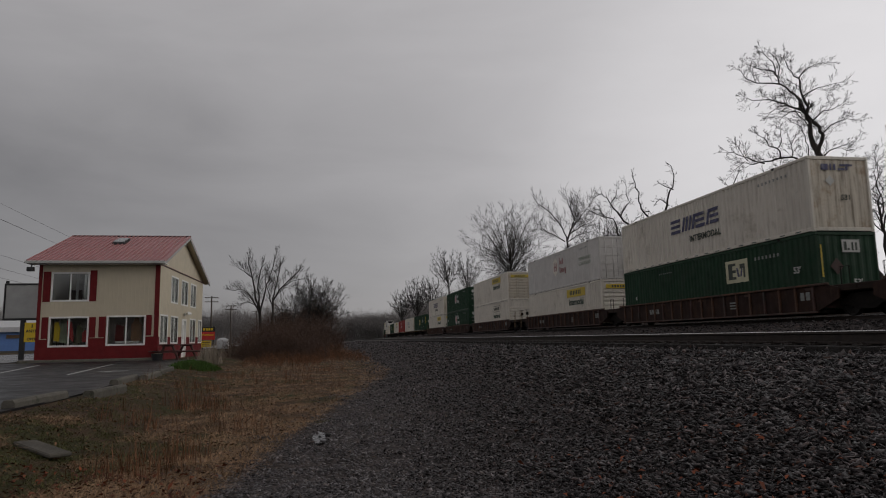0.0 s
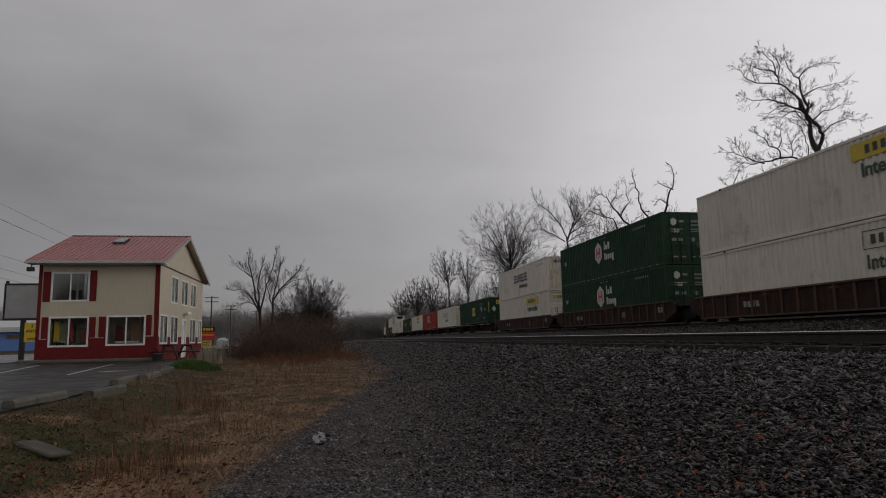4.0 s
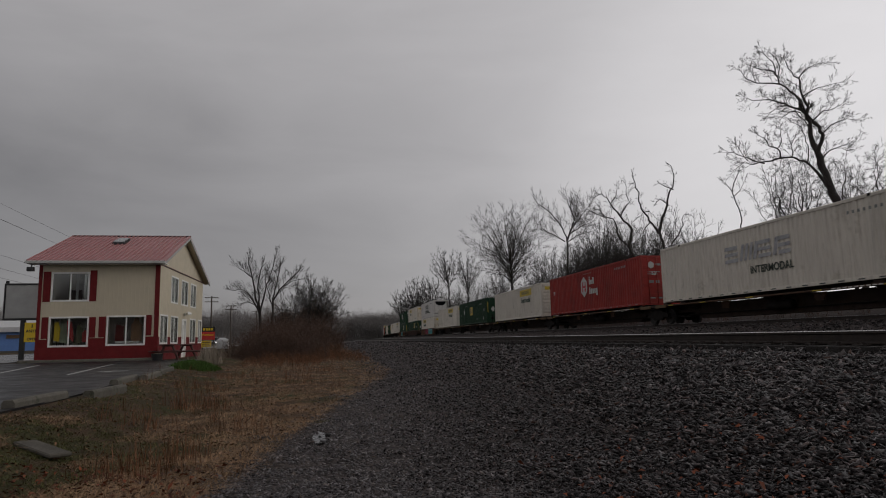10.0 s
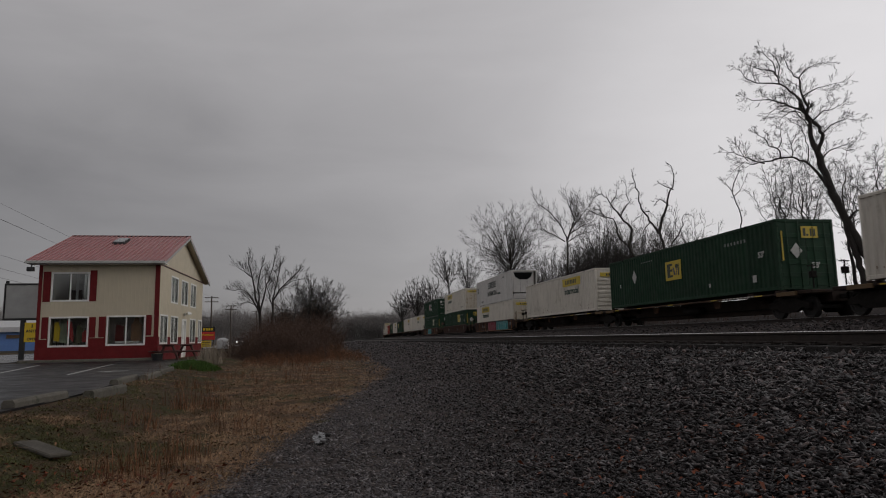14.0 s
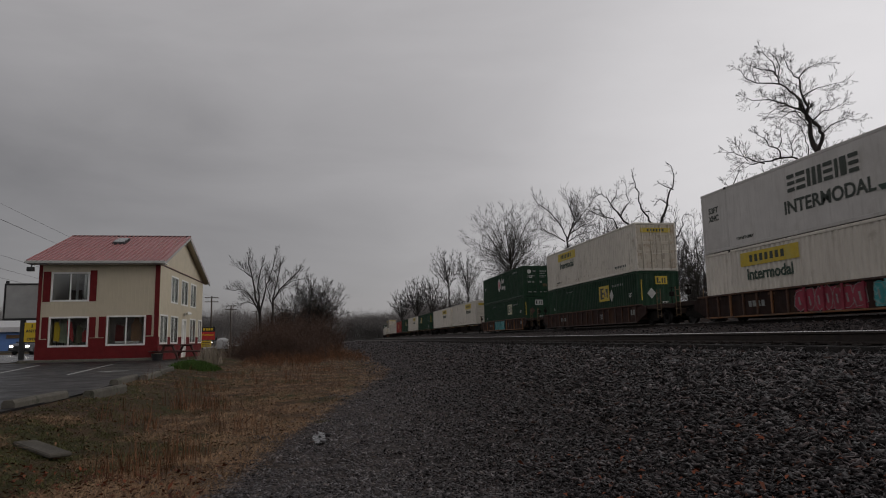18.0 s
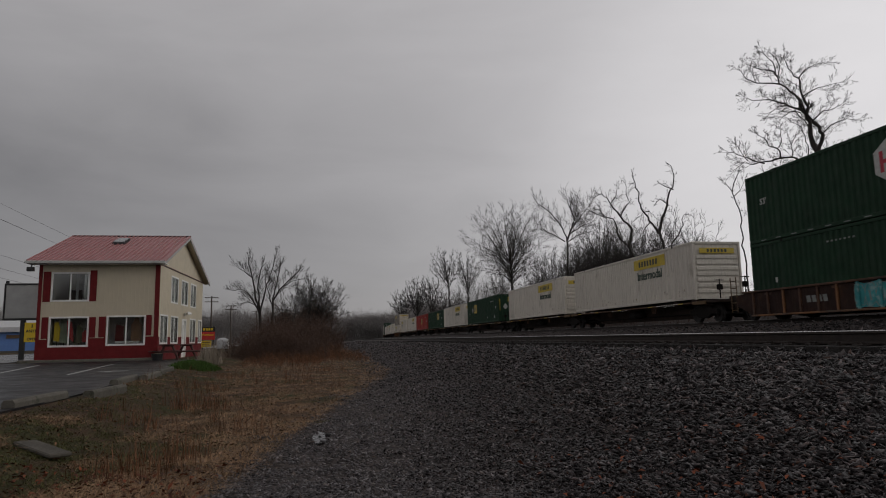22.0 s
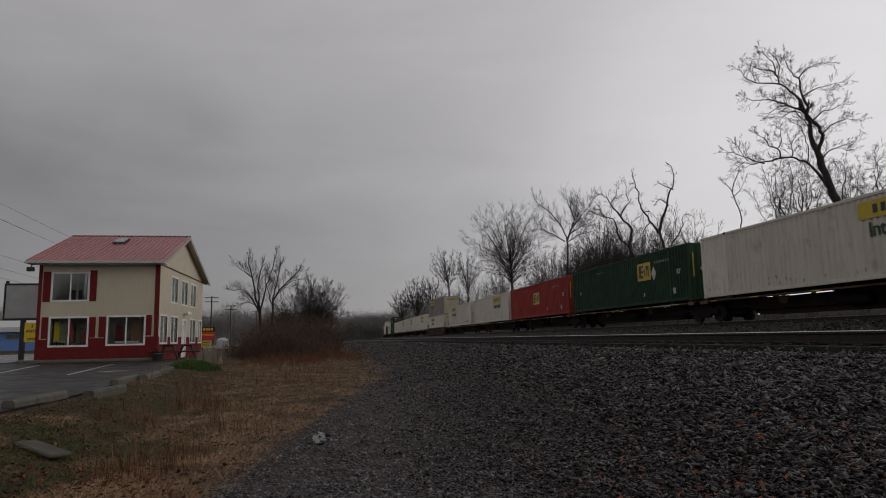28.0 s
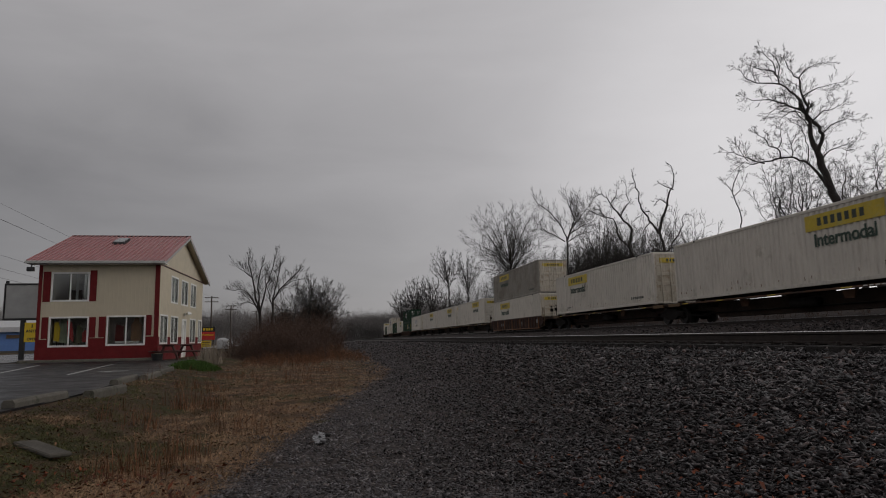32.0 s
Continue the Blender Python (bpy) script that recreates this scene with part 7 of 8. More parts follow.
def build_grass():
    on_bank = lambda x, y: lot_edge(y) + 0.15 < x < gravel_edge(y) + 0.15
    p, rg = field(32000, -6.0, 2.0, 4.4, 75, 21, 0.5, lambda x, y, a, b: on_bank(x, y) and (x > lot_edge(y) + 1.9 - 0.9 * a or b > 0.2) and (a + 0.6 * b > -0.36 or y > 15))
    blades("dry_grass", "matted tan dry grass on the bank", p, rg.uniform(0.05, 0.14, len(p)), 0.003, "dry", 22, 3.6, 10)
    p, rg = field(260, -5.5, 1.0, 5.0, 34, 23, 0.8, lambda x, y, a, b: on_bank(x, y) and x > lot_edge(y) + 0.9 and a - b > 0.18)
    blades("russet_weeds", "tall russet dead weeds on the bank", p, rg.uniform(0.08, 0.34, len(p)), 0.003, "russet", 24, 0.9, 6)
    pick = random.Random(4)
    p, rg = field(17000, -6.2, 0.2, 4.4, 34, 25, 0.8, lambda x, y, a, b: on_bank(x, y) and a + 0.5 * b + pick.uniform(-0.35, 0.35) < 0.75 - 0.4 * (x - lot_edge(y)))
    blades("green_grass", "low damp olive-green grass on the bank", p, rg.uniform(0.035, 0.1, len(p)), 0.003, "green", 26, 2.6, 10)
    # upright clumps of russet stalks
    rg = np.random.RandomState(13)
    roots = []
    for cx, cy, n, sp in ((-1.7, 6.0, 26, 0.22), (-1.35, 6.6, 20, 0.2), (-2.1, 11.6, 46, 0.35), (-2.4, 9.2, 18, 0.3), (-1.1, 8.8, 10, 0.3), (-2.9, 15.5, 30, 0.45), (-1.2, 18.0, 30, 0.7), (-3.2, 21.0, 30, 0.6), (-0.6, 24.0, 36, 0.8)):
        q = rg.normal(0, sp, (n, 2)) + (cx, cy)
        roots += [(u, w, rough_z(u, w) - 0.01) for u, w in q]
    roots = np.array(roots)
    blades("russet_weeds", "clumps of tall russet stalks", roots, rg.uniform(0.16, 0.5, len(roots)), 0.003, "russet", 29, 0.6, 7)
    # a lush green tussock by the kerb
    rg = np.random.RandomState(3)
    n = 1500
    a, r = rg.uniform(0, 6.28, n), np.sqrt(rg.rand(n))
    x, y = -4.85 + np.cos(a) * r * 0.8, 25.4 + np.sin(a) * r * 2.4
    z = np.array([ground_z(q, w) for q, w in zip(x, y)]) + 0.2 * (1 - r * r)
    blades("green_tussock", "bright green grassy hummock beside the kerb", np.stack([x, y, z - 0.1], 1), rg.uniform(0.1, 0.24, n), 0.007, "lush", 27, 0.7, 9)
    # pale stalks near the tank
    x, y = rg.normal(-5.2, 0.2, 110), rg.normal(30.2, 0.4, 110)
    z = np.array([ground_z(q, w) for q, w in zip(x, y)])
    blades("pale_stalks", "pale dry stalks in a clump", np.stack([x, y, z], 1), rg.uniform(0.5, 1.2, 110), 0.007, "stalk", 28, 0.4, 5)
    # fallen leaves and twigs
    for nm, n, x0, x1, y0, y1, sd, lab in (("fallen_leaves", 380, 1.5, 3.9, 2.8, 5.6, 31, "scattered orange-brown fallen leaves on the ballast"), ("leaf_litter", 6500, -5.2, 0.2, 4.5, 30, 32, "brown leaf litter on the bank"), ("fallen_leaves", 420, -2.7, -0.9, 4.3, 6.2, 33, "drift of russet fallen leaves at the gravel's edge")):
        x, y, rg = stone_points(n, x0, x1, y0, y1, sd, 0.8)
        keep = np.array([a > lot_edge(b) + 0.1 and (sd != 32 or a < gravel_edge(b)) for a, b in zip(x, y)])
        x, y = x[keep], y[keep]
        k = len(x)
        z = np.array([rough_z(a, b) for a, b in zip(x, y)]) + (0.045 if sd != 32 else 0.03)
        a, s = rg.uniform(0, 6.28, k), rg.uniform(0.01, 0.024, k) * (1.25 if sd != 32 else 1)
        u = np.stack([np.cos(a), np.sin(a), rg.normal(0, 0.4, k)], 1) * s[:, None]
        w = np.stack([-np.sin(a), np.cos(a), rg.normal(0, 0.4, k)], 1) * s[:, None] * 0.6
        c = np.stack([x, y, z], 1)
        up = np.array([0, 0, 0.008])
        v = np.stack([c - u, c - w * 0.9 + up, c + u * 1.1, c + w * 0.9 + up], 1)
        tagged(put(new(nm, raw(nm, v.reshape(-1, 3), np.arange(k * 4).reshape(-1, 4))), "leaf" if sd != 32 else "litter"), lab, "leaves", kind="stuff")


build_grass()


def brush(name, label, n, x0, x1, y0, y1, h0, h1, mat, seed, r=0.012, twigs=6, dome=0.0):
    rng = random.Random(seed)
    s = Shape()
    for i in range(n):
        x, y = rng.uniform(x0, x1), rng.uniform(y0, y1)
        if x < lot_edge(y) + 0.3:
            x += 2
        k = 0.75 + 0.5 * noise.noise((x * 0.7, y * 0.4, 3.3))
        h = rng.uniform(h0, h1) * k * (1 - dome * abs((x - x0) / (x1 - x0) * 2 - 1) ** 2)
        p = Vector((x, y, ground_z(x, y) - 0.05))
        d = Vector((rng.gauss(0, 0.28), rng.gauss(0, 0.28), 1)).normalized()
        pts = [p]
        for q in range(3):
            d = (d + Vector((rng.gauss(0, 0.2), rng.gauss(0, 0.2), rng.gauss(-0.02, 0.08)))).normalized()
            pts.append(pts[-1] + d * h / 3)
        s.tube(pts, [r, r * 0.8, r * 0.6, r * 0.3], 3, cap=False)
        for q in range(twigs):
            f = rng.uniform(0.2, 1.0) * 3
            j = min(2, int(f))
            b = pts[j].lerp(pts[j + 1], f - j)
            e = Vector((rng.gauss(0, 0.7), rng.gauss(0, 0.7), rng.uniform(0.1, 1.0))).normalized() * h * rng.uniform(0.15, 0.4)
            m = b + e * 0.5 + Vector((rng.gauss(0, 0.04), rng.gauss(0, 0.04), 0.03)) * h
            s.tube([b, m, b + e], [r * 0.55, r * 0.45, r * 0.25], 3, cap=False)
    return tagged(put(new(name, wood_mesh(s, name)), mat), label, "brush", kind="stuff")


brush("russet_brush", "low russet dead brush before the trees", 420, -3.9, -0.5, 28, 37, 0.3, 0.8, "russet", 51, 0.006, 8)
brush("brush_thicket", "dense dark brown leafless thicket", 1600, -5.6, -0.2, 37, 50, 1.2, 3.5, "brush", 52, 0.010, 11, 0.65)
brush("russet_brush", "tan and russet dead stems at the edge of the thicket", 620, -1.6, 1.9, 33, 46, 0.3, 1.2, "russet", 58, 0.006, 9, 0.6)
brush("brush_thicket", "dark leafless undergrowth beyond the thicket", 1100, -6.4, 0.7, 50, 60, 2.0, 5.0, "brush", 53, 0.011, 11, 0.55)
brush("trackside_brush", "bare trackside undergrowth beyond the train", 1850, 25.5, 33, 53, 130, 3.5, 9.5, "bark", 57, 0.014, 10)
brush("trackside_brush", "low bare trackside undergrowth near the leaning tree", 260, 25.5, 32, 36, 54, 2.0, 4.8, "bark", 59, 0.012, 10)
brush("trackside_brush", "distant bare trackside undergrowth", 600, 29, 44, 125, 270, 4, 10, "bark_far", 55, 0.035, 8)
brush("trackside_weeds", "dense dark weeds on the bank behind the train", 1500, 22.6, 25.0, 12, 75, 0.2, 0.8, "brush", 56, 0.016, 7)


# ---- things round the house ----
def build_yard():
    # tall board sign and a small yellow one on the same post
    sg = thing("pylon_sign", "blank grey sign board in a black frame on a post", "sign", at=pose(-17.73, 42, 0.27))
    part("post", C(-0.12, -0.12, -0.1, 0.12, 0.12, 2.3, 0.015), "black", sg)
    part("board", C(-1.0, -0.1, 2.42, 2.2, 0.1, 4.36, 0.02), "grey_board", sg)
    s = Shape()
    for q in ((-1.08, 2.3, 2.28, 2.419), (-1.08, 4.361, 2.28, 4.46), (-1.08, 2.42, -1.001, 4.36), (2.201, 2.42, 2.28, 4.36)):
        s.cbox(q[0], -0.14, q[1], q[2], 0.14, q[3], 0.015)
    part("frame", s, "black", sg)
    part("finial", C(-1.05, -0.06, 4.461, -0.9, 0.06, 4.62, 0.01), "black", sg)
    ys = thing("yellow_sign", "yellow shop sign with dark lettering under the board", "sign", at=pose(-17.6, 41.85, 0.27))
    part("panel", C(0.02, -0.03, 1.04, 1.3, 0.0, 2.16, 0.01), "yellow", ys)
    part("lettering", words("ANTIQUES", 0.16), "black", ys, at=Matrix(((1, 0, 0, 0.66), (0, 0, -1, -0.034), (0, 1, 0, 1.66), (0, 0, 0, 1))))
    part("lettering", words("OPEN", 0.15), "black", ys, at=Matrix(((1, 0, 0, 0.46), (0, 0, -1, -0.034), (0, 1, 0, 1.2), (0, 0, 0, 1))))
    part("arrow_mark", Shape().box(0.4, -0.036, 1.85, 0.46, -0.0305, 2.05), "black", ys)
    part("bracket", C(-0.02, 0.001, 1.3, 0.9, 0.04, 1.36, 0.006), "black", ys)
    part("bracket", C(-0.02, 0.001, 1.9, 0.9, 0.04, 1.96, 0.006), "black", ys)
    # red sign beyond the house
    rs = thing("roadside_sign", "red and yellow furniture sign on two posts", "sign", at=pose(-9.15, 52, 0.27))
    for x in (-0.4, 0.4):
        part("post", C(x - 0.05, -0.05, -0.1, x + 0.05, 0.05, 2.0, 0.01), "black", rs)
    part("panel", C(-0.5, -0.09, 1.0, 0.5, -0.051, 1.6, 0.008), "sign_red", rs)
    part("header", C(-0.5, -0.09, 1.62, 0.5, -0.051, 1.96, 0.008), "black", rs, "dark header with yellow letters")
    part("lower_panel", C(-0.5, -0.09, 0.45, 0.25, -0.051, 0.94, 0.008), "yellow", rs)
    Mx = Matrix(((1, 0, 0, 0.0), (0, 0, -1, -0.095), (0, 1, 0, 1.38), (0, 0, 0, 1)))
    part("lettering", words("Furniture", 0.15), "yellow", rs, at=Mx)
    s = Shape()
    for i in range(4):
        s.box(-0.35 + i * 0.19, -0.096, 1.7, -0.22 + i * 0.19, -0.0905, 1.88)
    part("lettering", s, "yellow", rs)
    part("lettering", Shape().box(-0.4, -0.096, 0.8, 0.15, -0.0905, 0.86).box(-0.4, -0.096, 0.66, 0.1, -0.0905, 0.72).box(-0.4, -0.096, 0.52, 0.15, -0.0905, 0.58), "black", rs)
    # tank
    tk = thing("storage_tank", "white upright tank with a domed lid", "tank", at=pose(-8.55, 55, 0.27))
    prof = [(0.44, 0.3), (0.46, 0.34), (0.46, 0.9), (0.44, 0.98), (0.36, 1.06), (0.2, 1.13), (0.02, 1.16)]
    s = Shape()
    k = 20
    s.add([(r * math.cos(6.2832 * i / k), r * math.sin(6.2832 * i / k), z) for i in range(k) for r, z in prof], [(i * 7 + j, ((i + 1) % k) * 7 + j, ((i + 1) % k) * 7 + j + 1, i * 7 + j + 1) for i in range(k) for j in range(6)])
    part("vessel", s, "tank", tk, smooth=True)
    for a in range(4):
        x, y = 0.36 * math.cos(a * 1.571 + 0.78), 0.36 * math.sin(a * 1.571 + 0.78)
        part("leg", Shape().tube([(x, y, -0.1), (x, y, 0.36)], 0.03, 6), "black", tk)
    # picnic table with attached benches
    pt = thing("picnic_table", "dark red stained picnic table with benches", "picnic table", at=pose(-7.45, 34.2, 0.27, 0, 0, 62))
    for i in range(5):
        part("top_board", C(-0.95, -0.37 + i * 0.15, 0.72, 0.95, -0.23 + i * 0.15, 0.76, 0.006), "wood", pt)
    for s_ in (-1, 1):
        for j in range(2):
            y = s_ * (0.66 + j * 0.15)
            part("bench_board", C(-0.95, y - 0.07, 0.41, 0.95, y + 0.07, 0.46, 0.006), "wood", pt)
    for x in (-0.65, 0.65):
        part("cross_beam", C(x - 0.02, -0.85, 0.36, x + 0.02, 0.85, 0.419, 0.005), "wood", pt)
        part("cross_beam", C(x - 0.02, -0.36, 0.66, x + 0.02, 0.36, 0.719, 0.005), "wood", pt)
        for s_ in (-1, 1):
            part("leg", Shape().tube([(x + 0.041, s_ * 0.62, -0.02), (x + 0.041, s_ * 0.22, 0.715)], 0.06, 4), "wood", pt)
    pl = thing("planter", "dark round planter tub by the wall", "planter", at=pose(-8.05, 32.9, 0.3))
    part("tub", Shape().tube([(0, 0, 0), (0, 0, 0.3)], [0.2, 0.27], 12), "black", pl)
    part("soil", Shape().tube([(0, 0, 0.301), (0, 0, 0.32)], [0.24, 0.2], 12), "soil", pl)
    # shop goods behind the glass
    def hanging(x, y, outline, mat, label, category):
        g = thing("hanging_cloth", label, category, "goods in the shop window", at=pose(x, y, 0.36))
        top = max(q[1] for q in outline)
        part("cloth", Shape().prism(outline, "y", -0.02, 0.02), mat, g)
        part("hanger", Shape().tube([(-0.15, 0, top + 0.02), (0, 0, top + 0.08), (0.15, 0, top + 0.02)], 0.01, 5), "black", g)
        part("stand", Shape().tube([(0, 0.04, 0), (0, 0.04, top + 0.08)], 0.015, 6), "black", g)
    hanging(-12.98, 34.3, [(-0.13, 0.95), (0.12, 0.9), (0.14, 1.5), (0.05, 1.85), (-0.12, 1.8)], "yellow", "yellow cloth hanging behind the shop window", "cloth")
    hanging(-12.72, 34.45, [(-0.2, 0.85), (0.2, 0.8), (0.22, 1.9), (-0.16, 1.95)], "sage", "pale green quilt hanging behind the shop window", "quilt")
    hanging(-12.42, 34.35, [(-0.1, 1.15), (0.2, 0.85), (0.12, 1.5), (0.06, 1.85), (-0.16, 1.9)], "sign_red", "red cloth draped behind the shop window", "cloth")
    hanging(-12.1, 34.55, [(-0.2, 0.8), (0.15, 0.8), (0.2, 1.5), (-0.05, 1.7)], "moss", "dull olive cloth hanging behind the shop window", "cloth")
    hanging(-11.76, 34.4, [(-0.1, 0.85), (0.1, 0.85), (0.1, 1.3), (0.0, 1.45), (-0.12, 1.3)], "sign_red", "dark red garment hanging behind the shop window", "garment")
    hanging(-9.42, 34.4, [(-0.24, 0.85), (0.24, 0.85), (0.26, 1.65), (0.12, 1.82), (0.1, 2.0), (-0.1, 2.0), (-0.12, 1.82), (-0.26, 1.65)], M["pole_warm"], "brown coat hanging behind the shop window", "coat")
    hanging(-10.25, 34.6, [(-0.2, 0.8), (0.2, 0.8), (0.18, 1.6), (-0.18, 1.7)], "red", "dark red garment hanging in the shop", "garment")
    g = thing("display_bench", "white display ledge behind the shop window", "bench", at=pose(-9.9, 34.45, 0.36))
    part("top", C(-0.45, -0.15, 0.78, 0.65, 0.15, 0.87, 0.01), "white", g)
    for x in (-0.4, 0.55):
        part("leg", C(x - 0.03, -0.12, 0, x + 0.03, 0.12, 0.779, 0.006), "white", g)
    # blue building across the road
    bb = thing("roadside_building", "low blue building with a white roof edge", "building", at=pose(-54.5, 97, 0.2))
    part("wall", B(-20, -7, -0.3, 19.5, 7, 2.62), "blue", bb)
    part("roof", Shape().prism([(-7.6, 2.62), (7.6, 2.62), (7.6, 3.2), (0, 4.3), (-7.6, 3.2)], "x", -20.5, 20.0), "tank", bb, "white metal roof")
    part("base", B(-20.05, -7.05, 0, 19.55, 7.05, 0.3), "concrete", bb)
    for i in range(10):
        part("panel_seam", B(-17 + i * 3.9, -7.02, 0.3, -16.94 + i * 3.9, -7.0, 2.6), "blue", bb)
    part("wall_sign", C(14.7, -7.09, 1.83, 17.6, -7.03, 2.26, 0.01), "car_yellow", bb, "small orange wall sign")
    # a blot laid on the gravel for a drop on the lens, with stones
    s = Shape()
    rng = random.Random(8)
    ring = [(0.085 * rng.uniform(0.7, 1.2) * math.cos(i * 0.314), 0.45 * rng.uniform(0.7, 1.2) * math.sin(i * 0.314)) for i in range(20)]
    s.prism(ring, "z", 0.0, 0.01)
    z = max(rough_z(-0.13 + q[0], 7.65 + q[1]) for q in ring)
    tagged(part("puddle", s, "water", at=pose(-0.13, 7.65, z + 0.012)), "pale blot on the gravel standing for a drop on the lens", "puddle", kind="structure")


# dark specks within the lens-drop blot, built as stones
LENS_BLOT = np.array([(-0.17, 7.55), (-0.1, 7.72), (-0.15, 7.9), (-0.06, 7.5), (-0.2, 7.3), (-0.09, 7.3), (-0.12, 7.62), (-0.04, 7.85)])
scatter_stones("puddle_stones", "dark stones in the lens-drop blot", np.array([(a, b, rough_z(a, b) + 0.02) for a, b in LENS_BLOT]), np.linspace(0.05, 0.09, len(LENS_BLOT)), "stones", 14)
M["sage"] = paint("sage_cloth", (0.3, 0.34, 0.24), 0.9, scale=5, vary=0.3)
M["moss"] = paint("olive_cloth", (0.12, 0.13, 0.07), 0.9, scale=5, vary=0.35, second=(0.25, 0.2, 0.15), mix_scale=4)
M["pole_warm"] = paint("warm_timber", (0.22, 0.11, 0.05), 0.6, scale=3, vary=0.3)
# sheet that stands for the water drop on the lens
M["water"] = paint("lens_blot_water", (0.04, 0.04, 0.04), 0.3, scale=6, vary=0.1, bump=0.12, bump_scale=30, spec=0.6)
build_yard()


def build_poles():
    for i, (x, y, h) in enumerate(((-20.0, 116, 8.6), (-20.0, 138, 8.3), (-20.5, 22, 10.6), (-19.5, 180, 9))):
        p = thing("utility_pole", "weathered timber utility pole with crossarms", "utility pole", "utility poles", at=pose(x, y, 0.2))
        part("pole", Shape().tube([(0, 0, -0.3), (0, 0, h)], [0.16, 0.11], 8), "pole", p)
        for z in (h - 0.25, h - 0.95):
            arm = part("crossarm", C(-1.1, -0.05, z - 0.06, 1.1, 0.05, z + 0.06, 0.01), "pole", p)
            for q in (-1.0, -0.5, 0.5, 1.0):
                part("insulator", Shape().tube([(q, 0, z + 0.061), (q, 0, z + 0.2)], [0.04, 0.025], 6), "black", arm)
    spans = (((-20.5, 22), (-20.0, 116)), ((-20.0, 116), (-20.0, 138)), ((-20.0, 138), (-19.5, 180)))
    for z0, z1, dx in ((10.55, 8.5, -1.0), (10.55, 8.5, 1.0), (9.85, 7.85, 0.5), (7.6, 6.6, 0.12), (6.7, 6.0, 0.12), (6.1, 5.5, 0.12)):
        s = Shape()
        for k, ((xa, ya), (xb, yb)) in enumerate(spans):
            za, zb = (z0, z1) if k == 0 else (z1, z1)
            n = 14
            sag = 0.9 if k == 0 else 0.15
            s.tube([(xa + dx + (xb - xa) * i / n, ya + (yb - ya) * i / n, za + (zb - za) * i / n - sag * 4 * (i / n) * (1 - i / n)) for i in range(n + 1)], 0.009, 4, cap=False)
        tagged(part("overhead_wire", s, "black"), "dark overhead wire along the road", "wire", "overhead wires")


build_poles()


# ---- traffic on the far road ----
def road_car(label, colour, tall, lit, name="car"):
    """a road vehicle; it drives towards -y, its origin on the road"""
    c = thing(name, label, "car", "traffic")
    low = [(-2.3, 0.35), (-2.32, 0.72), (-2.1, 0.92), (-1.1, 1.02), (2.2, 1.02), (2.3, 0.9), (2.3, 0.35), (1.9, 0.28), (-1.9, 0.28)]
    part("body", Shape().prism(low, "x", -0.9, 0.9), colour, c)
    cab = [(-1.15, 1.02), (-0.45, tall), (1.5 if tall < 1.72 else 0.75, tall), (2.1 if tall < 1.72 else 1.05, 1.02)]
    part("cabin", Shape().prism(cab, "x", -0.78, 0.78), colour, c)
    part("windscreen", Shape().prism([(-1.14, 1.06), (-0.5, tall - 0.04), (-0.53, tall - 0.03), (-1.19, 1.06)], "x", -0.7, 0.7), "car_glass", c)
    for s in (-1, 1):
        a, b = sorted((s * 0.781, s * 0.79))
        part("side_window", Shape().prism([(-0.95, 1.08), (-0.4, tall - 0.08), (0.4, tall - 0.08), (0.4, 1.08)], "x", a, b), "car_glass", c)
        for y in (-1.42, 1.42):
            w = part("wheel", Shape().tube([(s * 0.72, y, 0.34), (s * 0.93, y, 0.34)], 0.34, 14), "black", c)
            part("rim", Shape().tube([(s * 0.931, y, 0.34), (s * 0.94, y, 0.34)], 0.2, 10), "wheel", w)
        part("headlight", C(s * 0.68 - 0.16, -2.35, 0.66, s * 0.68 + 0.16, -2.318, 0.82, 0.006), "headlight" if lit else "curtain", c, "lit headlight" if lit else "")
        part("mirror", C(s * 0.98 - 0.08, -0.85, 1.02, s * 0.98 + 0.08, -0.75, 1.18, 0.02), "black", c)
        part("tail_light", C(s * 0.75 - 0.1, 2.301, 0.7, s * 0.75 + 0.1, 2.32, 0.9, 0.005), "sign_red", c)
    part("grille", C(-0.45, -2.345, 0.45, 0.45, -2.321, 0.78, 0.006), "black", c)
    part("bumper", C(-0.88, -2.42, 0.36, 0.88, -2.346, 0.52, 0.02), "black", c)
    return c


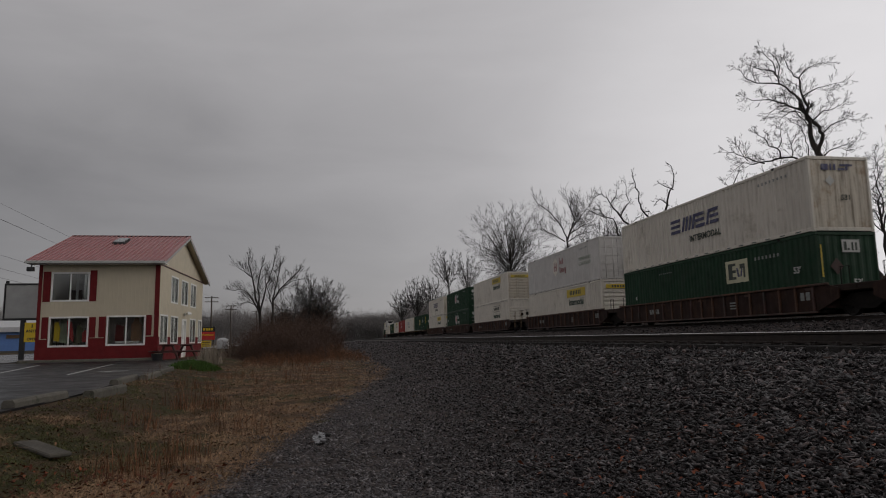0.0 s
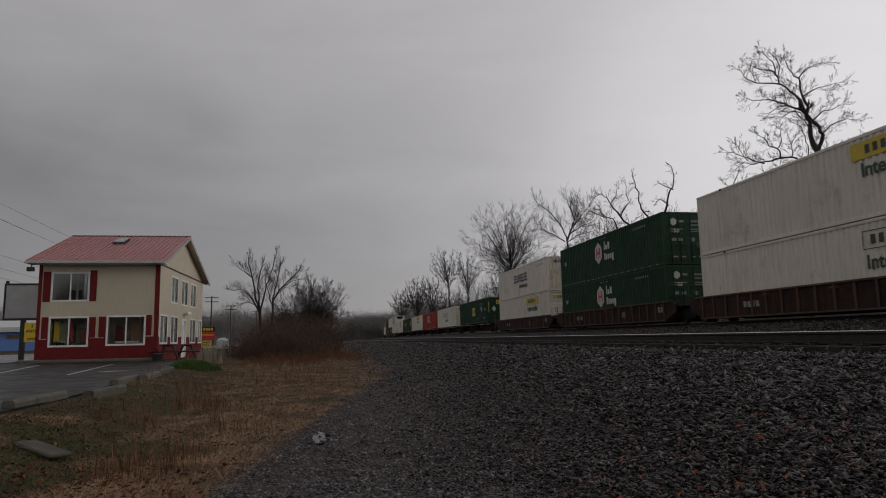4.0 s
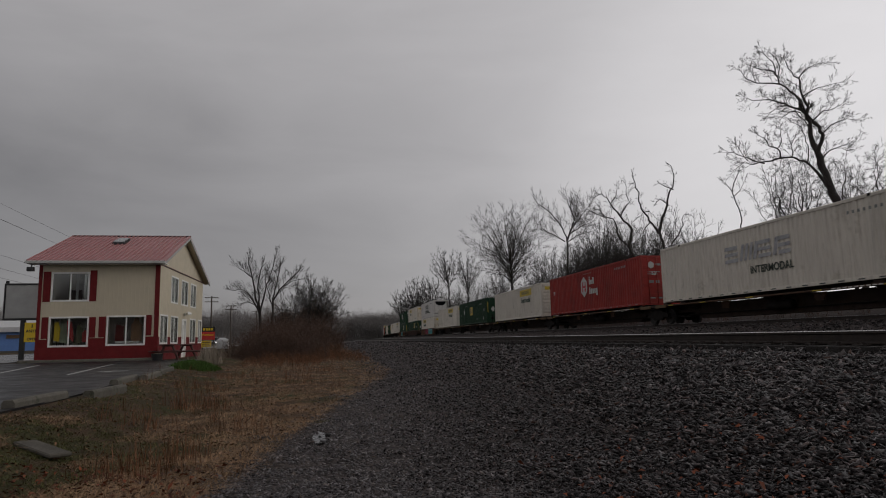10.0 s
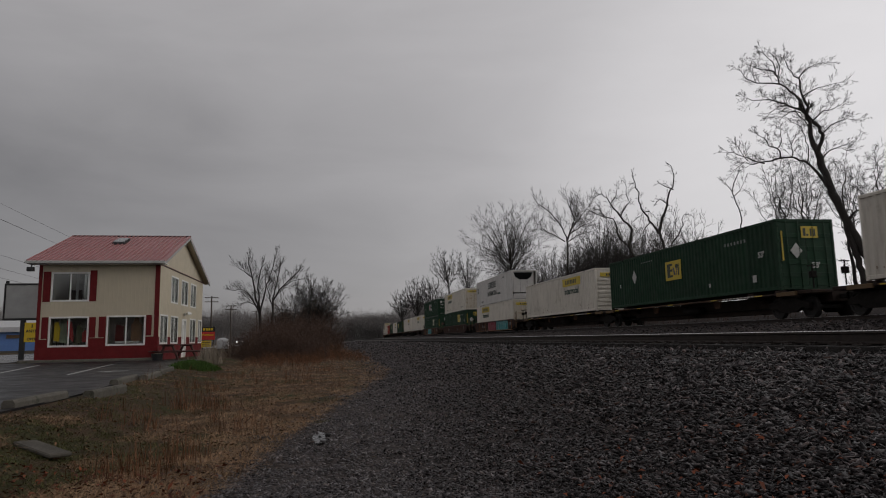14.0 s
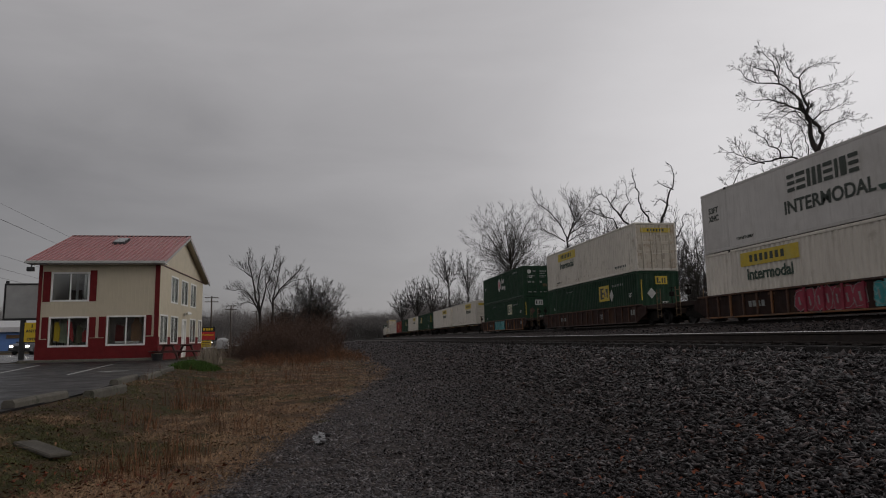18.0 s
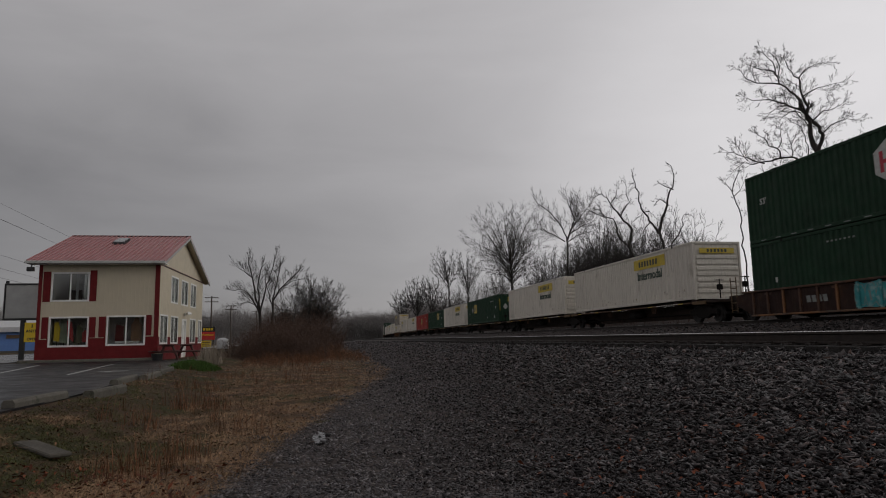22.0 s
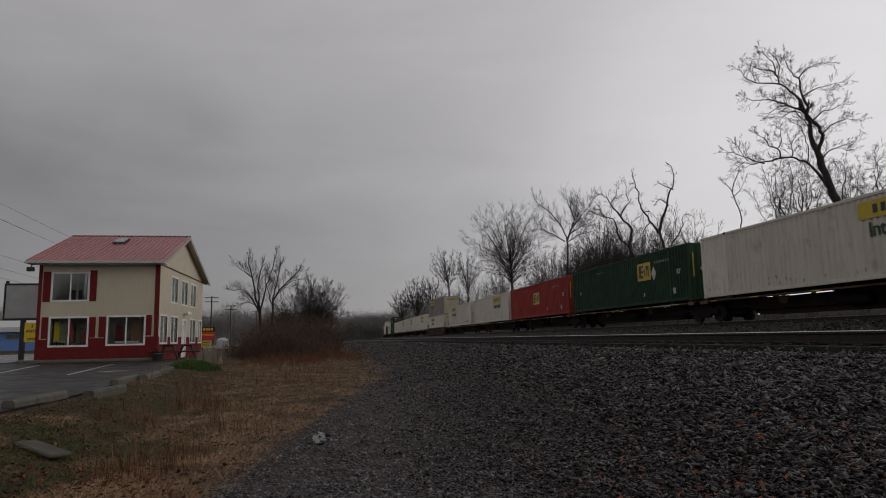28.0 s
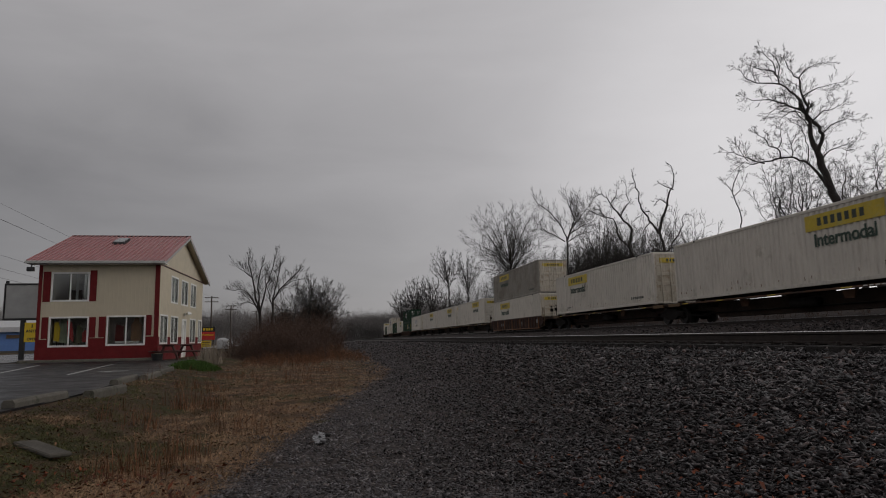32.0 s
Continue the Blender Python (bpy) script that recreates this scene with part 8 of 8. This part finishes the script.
M["car_glass"] = paint("tinted_glass", (0.02, 0.022, 0.025), 0.08, scale=3, vary=0.1, bump=0.0)
M["headlight"] = paint("lit_headlamp", (1.0, 0.95, 0.85), 0.3, scale=3, vary=0.02, bump=0.0, glow=3.5)
M["car_silver"] = paint("silver_car_paint", (0.42, 0.43, 0.45), 0.3, 0.4, scale=3, vary=0.05, bump=0.01)
M["car_grey"] = paint("grey_car_paint", (0.12, 0.125, 0.135), 0.3, 0.3, scale=3, vary=0.05, bump=0.01)
M["car_dark"] = paint("dark_car_paint", (0.03, 0.034, 0.045), 0.3, scale=3, vary=0.1, bump=0.01)
TRAFFIC = [
    (road_car("silver car with lit headlights on the wet road", "car_silver", 1.62, True), 67.0, 14.45, 14.9),
    (road_car("grey car with lit headlights following on the road", "car_grey", 1.52, True), 66.0, 18.0, 14.9),
    (road_car("dark car with lit headlights on the wet road", "car_dark", 1.66, True), 66.0, 19.5, 16.6),
    (road_car("dark pickup truck with lit headlights on the road", "car_dark", 1.78, True, "pickup_truck"), 65.0, 22.5, 14.5),
    (road_car("pale car with lit headlights far down the road", "car_silver", 1.5, True), 152.0, 31.3, 14.9),
]


def road_pose(y):
    return pose(-27.0 + 0.073 * (y - 64.8), y, 0.31, 0, 0, -4.2)


# ---- what moves ----
def motions():
    times = [2.0 * i for i in range(17)]
    mids = {}
    for ob, mid, z in TRAIN:
        walk(ob, [(t, train_pose(mid, z, t)) for t in times])
        mids[ob.name] = mid
    for ob, y, t0, v in TRAFFIC:
        walk(ob, [(t, road_pose(y - v * (t - t0))) for t in (0.0, 16.0, 32.0)])
    # wheels roll while their car passes the camera
    for ws, y2, car in WHEELS:
        mid = mids[car.name]
        inside = [k for k in range(0, 961) if 2 < mid - SPEED * k / 30 + SLOW * (k / 30) ** 2 < 62]
        if not inside:
            continue
        ks = ([0] if inside[0] > 0 else []) + inside + ([960] if inside[-1] < 960 else [])
        rows = []
        for k in ks:
            t = min(max(k, inside[0]), inside[-1]) / 30
            roll = math.degrees((SPEED * t - SLOW * t * t) / 0.418)
            rows.append((k / 30, pose(0, y2, 0.418) @ pose(0, 0, 0, roll % 360, 0, 0)))
        walk(ws, rows)


motions()
